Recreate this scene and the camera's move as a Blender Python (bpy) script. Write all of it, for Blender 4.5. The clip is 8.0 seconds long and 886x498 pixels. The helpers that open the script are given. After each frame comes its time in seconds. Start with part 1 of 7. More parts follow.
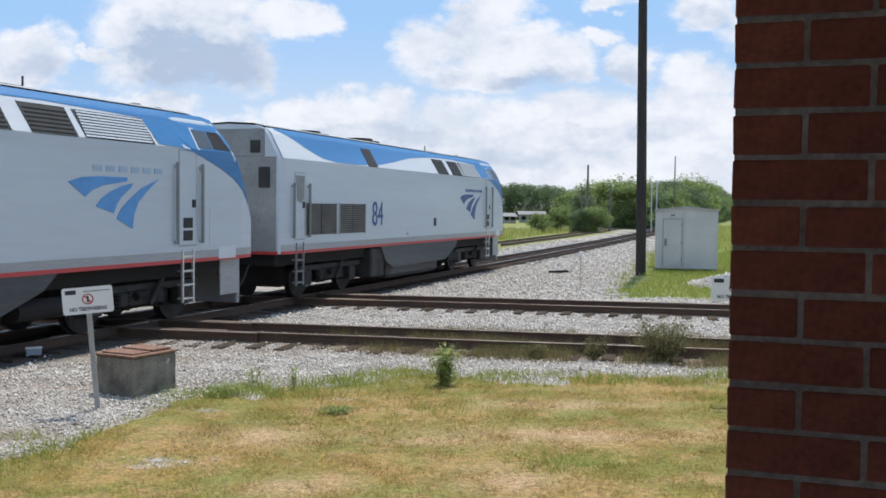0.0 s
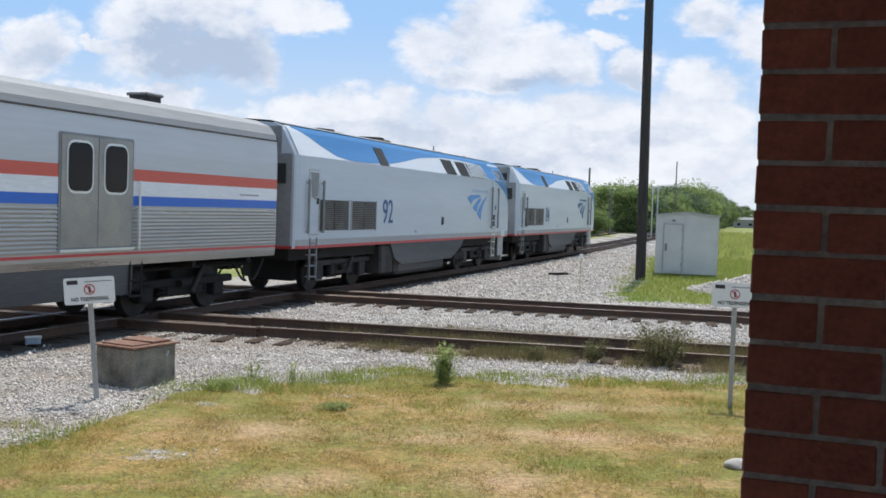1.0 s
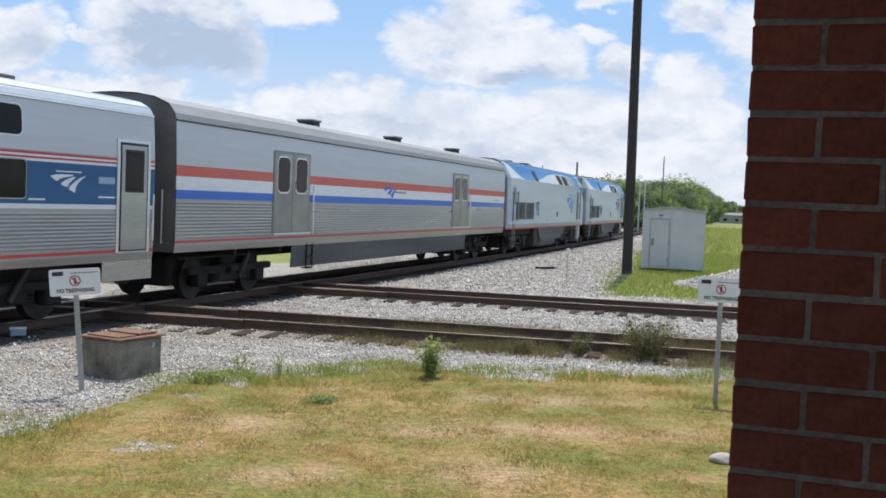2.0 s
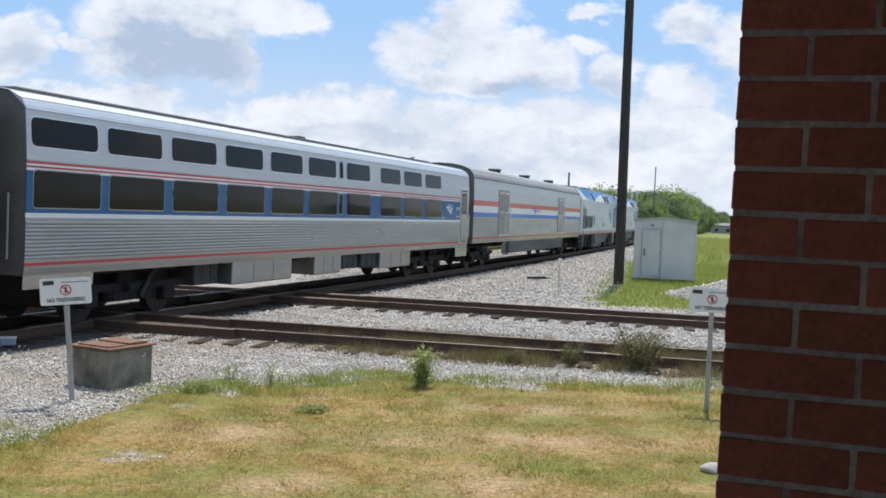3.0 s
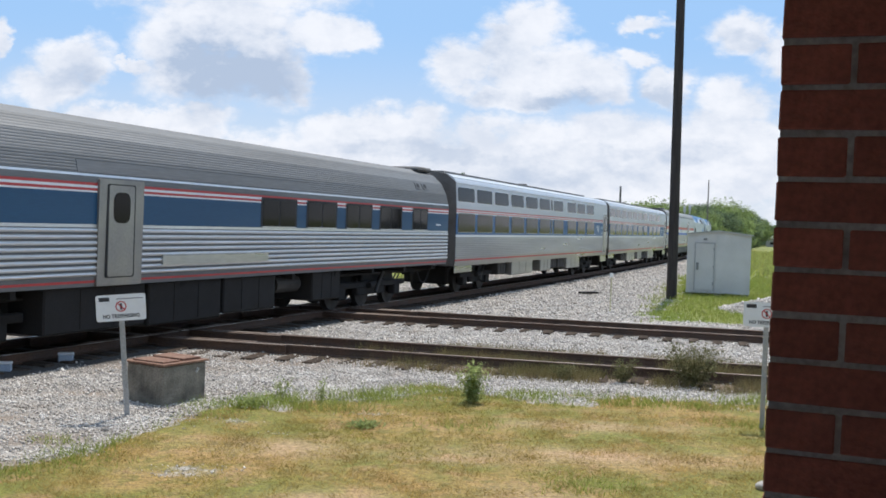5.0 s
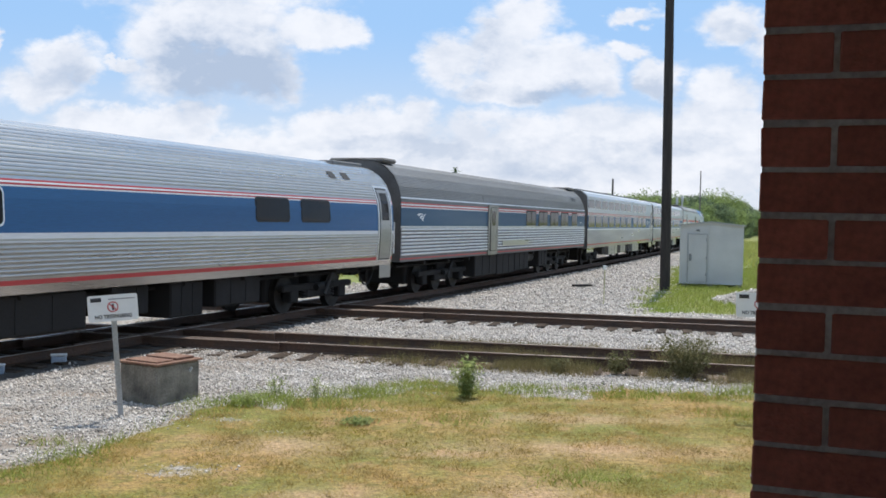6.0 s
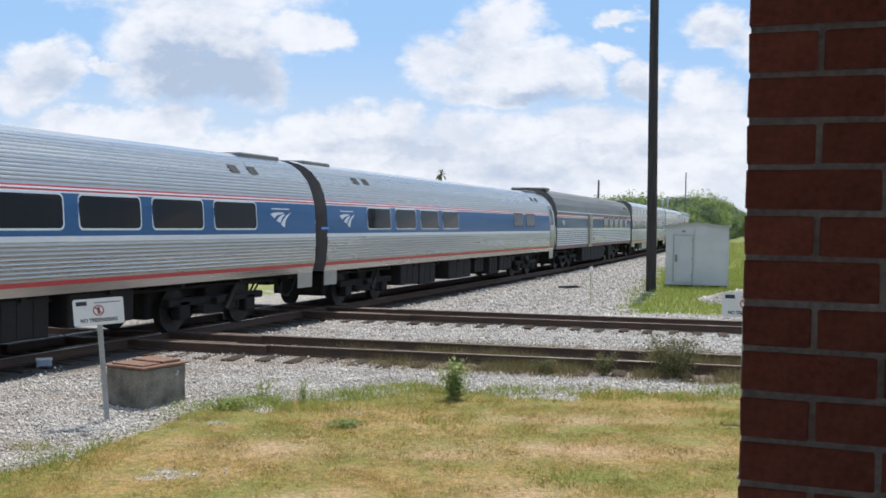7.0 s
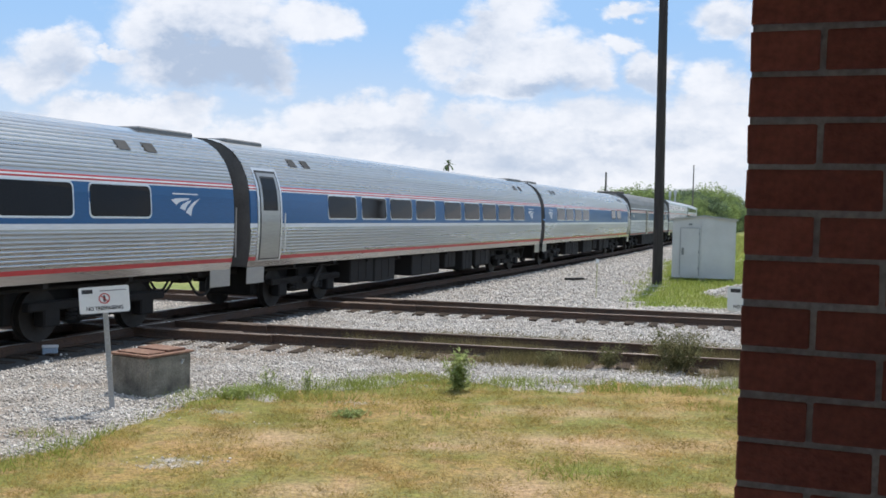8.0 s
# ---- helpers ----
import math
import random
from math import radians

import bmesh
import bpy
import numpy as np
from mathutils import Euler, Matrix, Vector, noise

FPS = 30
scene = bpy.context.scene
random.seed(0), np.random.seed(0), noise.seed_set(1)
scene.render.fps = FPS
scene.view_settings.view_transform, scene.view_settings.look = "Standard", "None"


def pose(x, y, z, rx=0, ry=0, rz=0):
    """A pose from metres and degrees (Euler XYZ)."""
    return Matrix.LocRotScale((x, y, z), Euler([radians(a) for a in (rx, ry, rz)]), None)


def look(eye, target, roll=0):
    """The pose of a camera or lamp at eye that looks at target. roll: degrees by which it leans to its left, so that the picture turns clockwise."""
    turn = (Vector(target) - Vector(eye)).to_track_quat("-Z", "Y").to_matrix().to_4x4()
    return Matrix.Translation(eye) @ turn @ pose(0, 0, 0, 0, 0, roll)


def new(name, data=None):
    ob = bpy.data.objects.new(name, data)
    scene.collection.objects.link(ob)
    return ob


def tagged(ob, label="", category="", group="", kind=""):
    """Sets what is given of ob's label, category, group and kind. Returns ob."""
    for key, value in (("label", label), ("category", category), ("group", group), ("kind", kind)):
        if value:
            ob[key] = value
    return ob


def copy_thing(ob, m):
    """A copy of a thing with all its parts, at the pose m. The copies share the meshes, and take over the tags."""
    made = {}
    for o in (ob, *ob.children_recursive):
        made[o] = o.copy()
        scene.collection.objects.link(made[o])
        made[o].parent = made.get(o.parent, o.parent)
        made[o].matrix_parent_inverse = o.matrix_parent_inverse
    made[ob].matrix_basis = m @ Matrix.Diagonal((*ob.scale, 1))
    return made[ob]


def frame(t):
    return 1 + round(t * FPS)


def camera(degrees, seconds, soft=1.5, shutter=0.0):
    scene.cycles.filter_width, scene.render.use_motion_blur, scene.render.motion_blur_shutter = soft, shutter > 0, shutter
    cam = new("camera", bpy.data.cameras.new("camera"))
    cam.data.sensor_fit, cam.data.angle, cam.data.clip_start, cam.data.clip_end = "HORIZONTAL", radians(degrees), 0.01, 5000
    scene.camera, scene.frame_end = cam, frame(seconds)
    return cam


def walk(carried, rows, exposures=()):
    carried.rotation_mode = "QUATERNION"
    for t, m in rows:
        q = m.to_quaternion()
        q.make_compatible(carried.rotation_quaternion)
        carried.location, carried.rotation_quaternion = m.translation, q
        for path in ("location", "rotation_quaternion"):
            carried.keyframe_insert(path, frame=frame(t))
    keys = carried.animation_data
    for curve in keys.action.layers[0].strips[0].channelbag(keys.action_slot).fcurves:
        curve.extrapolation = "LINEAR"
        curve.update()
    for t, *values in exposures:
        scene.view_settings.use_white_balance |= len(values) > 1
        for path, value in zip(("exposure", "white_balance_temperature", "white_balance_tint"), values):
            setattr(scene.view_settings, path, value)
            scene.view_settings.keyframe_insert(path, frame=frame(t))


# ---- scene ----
# ---------------------------------------------------------------- camera
cam = camera(46.9, 8.0, soft=1.7)
# seconds, place, degrees to the left, degrees up, lean
STEPS = [
    (0, 0.015, 0.001, 2.605, -2.14, -2.33, 0.56),
    (0.5, -0.013, -0.007, 2.599, -2.15, -2.33, 1.51),
    (1, -0.026, -0.009, 2.600, -2.18, -2.36, 1.98),
    (1.5, -0.031, -0.006, 2.595, -2.68, -2.45, 2.68),
    (1.7, -0.031, -0.006, 2.597, -2.78, -2.65, 2.50),
    (2.8, -0.023, -0.005, 2.605, -3.08, -2.73, 2.33),
    (3, -0.026, -0.014, 2.599, -3.34, -2.13, 2.47),
    (3.1, -0.024, -0.010, 2.599, -3.28, -2.16, 2.35),
    (3.2, -0.020, -0.005, 2.599, -2.40, -2.50, 2.10),
    (3.3, -0.016, 0.000, 2.600, -1.50, -2.68, 1.60),
    (3.4, -0.012, 0.006, 2.600, -1.15, -2.70, 1.25),
    (3.5, -0.007, 0.010, 2.600, -0.14, -2.72, 0.66),
    (4, -0.017, -0.010, 2.595, -0.03, -1.74, 0.82),
    (4.5, 0.006, 0.010, 2.593, 0.01, -1.21, 1.47),
    (5, -0.004, -0.010, 2.597, -0.44, -1.38, 2.05),
    (5.2, -0.004, -0.010, 2.597, -0.50, -1.53, 1.80),
    (6.3, 0.019, 0.011, 2.600, -0.84, -1.75, 1.15),
    (6.5, 0.019, 0.011, 2.600, -0.97, -2.03, 1.27),
    (7, 0.011, 0.001, 2.593, -1.57, -1.51, 0.93),
    (7.5, 0.021, 0.007, 2.597, -1.36, -1.76, 0.70),
    (8, 0.025, 0.005, 2.604, -1.21, -2.05, 1.45),
]


def stand(x, y, z, left, up, lean):
    a, b = radians(left), radians(up)
    way = Vector((-math.sin(a) * math.cos(b), math.cos(a) * math.cos(b), math.sin(b)))
    return look((x, y, z), Vector((x, y, z)) + way * 10, lean)


walk(cam, [(t, stand(*row)) for t, *row in STEPS], ((0, 0.0, 6230, 10.5), (8, 0.0, 6230, 10.5)))

# ---------------------------------------------------------------- world, sun
SUN_WAY = Vector((0.276, 0.961, 0)).normalized()
SUN_UP = radians(66)
SKY_STRENGTH = 0.084
scene.view_settings.exposure = 0.0

sun = new("sun", bpy.data.lights.new("sun", "SUN"))
sun.data.energy, sun.data.angle, sun.data.color = 4.3, radians(0.55), (1.0, 0.925, 0.80)
sun.matrix_world = look(SUN_WAY * 50 + Vector((0, 0, 50 * math.tan(SUN_UP))), (0, 0, 0))


def build_world():
    world = bpy.data.worlds.new("sky")
    world.use_nodes = True
    scene.world = world
    nt = world.node_tree
    nd, ln = nt.nodes, nt.links
    nd.clear()

    def math_(op, a, b=None, c=None, clamp=False):
        n = nd.new("ShaderNodeMath")
        n.operation, n.use_clamp = op, clamp
        for i, v in enumerate((a, b, c)):
            if v is None:
                continue
            if isinstance(v, (int, float)):
                n.inputs[i].default_value = v
            else:
                ln.new(v, n.inputs[i])
        return n.outputs[0]

    def smooth(v, lo, hi):
        n = nd.new("ShaderNodeMapRange")
        n.interpolation_type = "SMOOTHSTEP"
        ln.new(v, n.inputs["Value"])
        n.inputs["From Min"].default_value, n.inputs["From Max"].default_value = lo, hi
        return n.outputs["Result"]

    sky = nd.new("ShaderNodeTexSky")
    sky.sky_type, sky.sun_disc = "NISHITA", False
    sky.sun_elevation, sky.sun_rotation = SUN_UP, math.atan2(SUN_WAY.x, SUN_WAY.y)
    sky.air_density, sky.dust_density, sky.ozone_density = 1.0, 0.6, 1.0
    co = nd.new("ShaderNodeTexCoord")
    sep = nd.new("ShaderNodeSeparateXYZ")
    ln.new(co.outputs["Generated"], sep.inputs[0])
    dx, dy, dz = sep.outputs
    # place on a flat cloud sheet seen ahead: sideways and up slopes
    ahead = math_("MAXIMUM", math_("ABSOLUTE", dy), 0.12)
    u, v = math_("DIVIDE", dx, ahead), math_("DIVIDE", dz, ahead)
    uv = nd.new("ShaderNodeCombineXYZ")
    ln.new(u, uv.inputs[0]), ln.new(math_("MULTIPLY", v, 1.5), uv.inputs[1])
    def fbm(scale, detail, rough, z):
        n = nd.new("ShaderNodeTexNoise")
        n.inputs["Scale"].default_value, n.inputs["Detail"].default_value, n.inputs["Roughness"].default_value = scale, detail, rough
        off = nd.new("ShaderNodeVectorMath")
        off.operation = "ADD"
        ln.new(uv.outputs[0], off.inputs[0])
        off.inputs[1].default_value = (z * 1.7, z, z)
        ln.new(off.outputs[0], n.inputs["Vector"])
        return n.outputs["Fac"]
    puff, wisp = fbm(13.0, 9.0, 0.60, 3.0), fbm(46.0, 6.0, 0.6, 7.0)

    def ragged(v_, first, second):
        """A coordinate pushed about by two scales of noise, for billowing edges."""
        out = math_("ADD", v_, math_("MULTIPLY", math_("SUBTRACT", first, 0.5), 0.050))
        return math_("ADD", out, math_("MULTIPLY", math_("SUBTRACT", second, 0.5), 0.020))
    ru = ragged(u, fbm(16.0, 5.0, 0.55, 17.0), fbm(60.0, 5.0, 0.6, 23.0))
    rv = ragged(v, fbm(16.0, 5.0, 0.55, 29.0), fbm(60.0, 5.0, 0.6, 31.0))

    def oval(cu, cv, su, sv):
        x = math_("DIVIDE", math_("SUBTRACT", ru, cu), su)
        y = math_("DIVIDE", math_("SUBTRACT", rv, cv), sv)
        return math_("SUBTRACT", 1.0, math_("SQRT", math_("ADD", math_("MULTIPLY", x, x), math_("MULTIPLY", y, y))))
    # cumulus heaps: centre (sideways, up) and half sizes
    heaps = [(-0.357, 0.144, 0.039, 0.025), (-0.379, 0.122, 0.050, 0.025), (-0.430, 0.160, 0.010, 0.020), (-0.338, 0.130, 0.019, 0.017), (-0.302, 0.143, 0.017, 0.007),
             (-0.212, 0.189, 0.086, 0.034), (-0.260, 0.164, 0.041, 0.037), (-0.228, 0.140, 0.069, 0.033), (-0.174, 0.146, 0.050, 0.038), (-0.142, 0.136, 0.020, 0.023),
             (-0.125, 0.180, 0.047, 0.023), (-0.090, 0.183, 0.027, 0.020), (-0.212, 0.224, 0.122, 0.033), (0.022, 0.155, 0.034, 0.031), (0.066, 0.169, 0.038, 0.037),
             (0.088, 0.197, 0.032, 0.029), (0.116, 0.154, 0.044, 0.034), (0.147, 0.146, 0.039, 0.028), (0.072, 0.126, 0.061, 0.018), (0.164, 0.130, 0.029, 0.017),
             (-0.098, 0.088, 0.039, 0.018), (-0.060, 0.098, 0.033, 0.019), (-0.016, 0.096, 0.030, 0.020), (-0.043, 0.080, 0.089, 0.023), (0.039, 0.088, 0.034, 0.021),
             (0.089, 0.075, 0.066, 0.029), (0.045, 0.057, 0.166, 0.028), (0.161, 0.091, 0.055, 0.025), (0.212, 0.078, 0.083, 0.037), (-0.087, 0.061, 0.138, 0.025),
             (0.148, 0.056, 0.111, 0.030), (0.191, 0.167, 0.024, 0.013), (0.223, 0.144, 0.028, 0.020), (0.287, 0.123, 0.041, 0.025), (0.267, 0.101, 0.055, 0.028),
             (0.304, 0.087, 0.044, 0.033), (0.293, 0.195, 0.037, 0.022), (0.344, 0.176, 0.044, 0.030), (0.196, 0.201, 0.028, 0.009), (-0.277, 0.091, 0.066, 0.014),
             (-0.231, 0.091, 0.033, 0.019), (-0.325, 0.079, 0.077, 0.022),
             (0.420, 0.150, 0.090, 0.050), (-0.560, 0.170, 0.090, 0.045), (0.000, 0.300, 0.150, 0.040), (-0.330, 0.330, 0.100, 0.050), (0.380, 0.320, 0.120, 0.050)]
    # shaded bellies, with their depth
    bellies = [(-0.215, 0.142, 0.094, 0.044, 1.00), (-0.258, 0.156, 0.039, 0.028, 0.70), (0.069, 0.169, 0.033, 0.025, 0.50), (0.094, 0.125, 0.072, 0.014, 0.80), (0.066, 0.145, 0.028, 0.015, 0.40),
             (0.001, 0.067, 0.111, 0.012, 0.35), (0.128, 0.052, 0.111, 0.020, 0.40), (0.251, 0.080, 0.050, 0.018, 0.50), (-0.081, 0.072, 0.061, 0.010, 0.35), (-0.352, 0.128, 0.033, 0.015, 0.40),
             (0.216, 0.136, 0.028, 0.010, 0.40), (0.300, 0.185, 0.028, 0.011, 0.35), (0.162, 0.075, 0.061, 0.012, 0.40)]
    heap, base = None, None
    for row in heaps:
        g = oval(*row)
        heap = g if heap is None else math_("MAXIMUM", heap, g)
    for *row, deep in bellies:
        g = math_("MULTIPLY", smooth(oval(*row), -0.25, 0.65), deep)
        base = g if base is None else math_("MAXIMUM", base, g)
    # away from the view the same kind of field goes on by noise alone
    field = math_("SUBTRACT", smooth(fbm(3.2, 3.0, 0.5, 11.0), 0.40, 0.66), 0.55)
    away = smooth(math_("ADD", math_("ABSOLUTE", u), v), 0.62, 0.95)
    heap = math_("ADD", math_("MAXIMUM", heap, -1.0), math_("MULTIPLY", math_("SUBTRACT", field, math_("MAXIMUM", heap, -1.0)), away))
    low = smooth(v, 0.085, 0.045)
    heap = math_("ADD", math_("MAXIMUM", heap, -0.8), math_("MULTIPLY", low, 0.9))
    dens = math_("ADD", heap, math_("MULTIPLY", math_("SUBTRACT", puff, 0.5), 1.1))
    dens = math_("ADD", dens, math_("MULTIPLY", math_("SUBTRACT", wisp, 0.5), 0.5))
    cover = math_("MULTIPLY", smooth(dens, -0.26, 0.42), 0.95)
    # bellies greyer than the sunlit tops
    grey = math_("MULTIPLY", base, smooth(puff, 0.80, 0.42), clamp=True)
    grey = math_("ADD", grey, math_("MULTIPLY", smooth(puff, 0.60, 0.36), 0.34), clamp=True)
    grey = math_("ADD", grey, math_("MULTIPLY", smooth(wisp, 0.60, 0.36), 0.10), clamp=True)
    tint = nd.new("ShaderNodeMix")
    tint.data_type = "RGBA"
    tint.inputs["A"].default_value, tint.inputs["B"].default_value = (11.3, 11.3, 11.5, 1), (5.7, 6.7, 8.3, 1)
    ln.new(grey, tint.inputs["Factor"])
    # blue air, whiter towards the horizon
    air = nd.new("ShaderNodeMix")
    air.data_type = "RGBA"
    air.inputs["A"].default_value, air.inputs["B"].default_value = (4.7, 7.6, 11.6, 1), (8.6, 9.6, 10.9, 1)
    ln.new(smooth(v, 0.20, 0.02), air.inputs["Factor"])
    hazed = nd.new("ShaderNodeMix")
    hazed.data_type = "RGBA"
    ln.new(sky.outputs[0], hazed.inputs["A"]), ln.new(air.outputs["Result"], hazed.inputs["B"])
    hazed.inputs["Factor"].default_value = 0.85
    mix = nd.new("ShaderNodeMix")
    mix.data_type = "RGBA"
    ln.new(cover, mix.inputs["Factor"]), ln.new(hazed.outputs["Result"], mix.inputs["A"]), ln.new(tint.outputs["Result"], mix.inputs["B"])
    bg, out = nd.new("ShaderNodeBackground"), nd.new("ShaderNodeOutputWorld")
    bg.inputs["Strength"].default_value = SKY_STRENGTH
    ln.new(mix.outputs["Result"], bg.inputs["Color"]), ln.new(bg.outputs[0], out.inputs["Surface"])


build_world()


# ---------------------------------------------------------------- materials
def material(name, base, rough=0.6, metal=0.0, second=None, scale=3.0, amount=0.5, fine=60.0, grain=0.12, bump=0.0, bump_scale=80.0,
             stretch=(1, 1, 1), island=0.0, piece=0.0, rough_var=0.12, coat=0.0, shine=0.5, through_light=0.0):
    """Paint, metal, stone or earth with broad blotches and fine grain, in the thing's own metres."""
    m = bpy.data.materials.new(name)
    m.use_nodes = True
    nt = m.node_tree
    nd, ln = nt.nodes, nt.links
    b = nd["Principled BSDF"]
    b.inputs["Metallic"].default_value = metal
    b.inputs["Coat Weight"].default_value = coat
    co, mp = nd.new("ShaderNodeTexCoord"), nd.new("ShaderNodeMapping")
    mp.inputs["Scale"].default_value = stretch
    ln.new(co.outputs["Object"], mp.inputs["Vector"])

    def noise_(sc, det):
        n = nd.new("ShaderNodeTexNoise")
        n.inputs["Scale"].default_value, n.inputs["Detail"].default_value = sc, det
        ln.new(mp.outputs[0], n.inputs["Vector"])
        return n.outputs["Fac"]

    def mixed(fac, a, c, blend="MIX"):
        n = nd.new("ShaderNodeMix")
        n.data_type, n.blend_type = "RGBA", blend
        for key, val in (("Factor", fac), ("A", a), ("B", c)):
            if isinstance(val, (int, float)):
                n.inputs[key].default_value = val
            elif isinstance(val, tuple):
                n.inputs[key].default_value = (*val, 1)
            else:
                ln.new(val, n.inputs[key])
        return n.outputs["Result"]

    def ramp(v, lo, hi, to0=0.0, to1=1.0):
        n = nd.new("ShaderNodeMapRange")
        ln.new(v, n.inputs["Value"])
        for k, x in zip(("From Min", "From Max", "To Min", "To Max"), (lo, hi, to0, to1)):
            n.inputs[k].default_value = x
        return n.outputs["Result"]

    second = second or tuple(c * 0.7 for c in base)
    broad, small = noise_(scale, 5.0), noise_(fine, 3.0)
    col = mixed(ramp(broad, 0.35, 0.72, 0, amount), base, second)
    col = mixed(1.0, col, ramp_rgb(nd, ln, small, 1 - grain * 2, 1 + grain * 1.2), "MULTIPLY")
    if island or piece:
        src = nd.new("ShaderNodeNewGeometry").outputs["Random Per Island"] if island else nd.new("ShaderNodeObjectInfo").outputs["Random"]
        k = island or piece
        col = mixed(1.0, col, ramp_rgb(nd, ln, src, 1 - k, 1 + k, raw=True), "MULTIPLY")
    ln.new(col, b.inputs["Base Color"])
    ln.new(ramp(broad, 0.3, 0.7, max(0.02, rough - rough_var), min(1, rough + rough_var)), b.inputs["Roughness"])
    b.inputs["Specular IOR Level"].default_value = shine
    if through_light:
        tl, mx = nd.new("ShaderNodeBsdfTranslucent"), nd.new("ShaderNodeMixShader")
        ln.new(col, tl.inputs["Color"])
        mx.inputs[0].default_value = through_light
        ln.new(b.outputs[0], mx.inputs[1]), ln.new(tl.outputs[0], mx.inputs[2])
        ln.new(mx.outputs[0], nd["Material Output"].inputs["Surface"])
    if bump:
        bp = nd.new("ShaderNodeBump")
        bp.inputs["Strength"].default_value, bp.inputs["Distance"].default_value = 0.6, bump
        ln.new(noise_(bump_scale, 4.0), bp.inputs["Height"])
        ln.new(bp.outputs[0], b.inputs["Normal"])
    return m


def ramp_rgb(nd, ln, v, lo, hi, raw=False):
    n = nd.new("ShaderNodeMapRange")
    ln.new(v, n.inputs["Value"])
    n.inputs["From Min"].default_value, n.inputs["From Max"].default_value = (0, 1) if raw else (0.3, 0.7)
    n.inputs["To Min"].default_value, n.inputs["To Max"].default_value = lo, hi
    c = nd.new("ShaderNodeCombineColor")
    for i in range(3):
        ln.new(n.outputs["Result"], c.inputs[i])
    return c.outputs[0]


def glass(name, base=(0.020, 0.018, 0.017)):
    m = material(name, base, 0.08, 0.0, scale=1.2, amount=0.5, rough_var=0.04)
    m.node_tree.nodes["Principled BSDF"].inputs["IOR"].default_value = 1.22
    return m


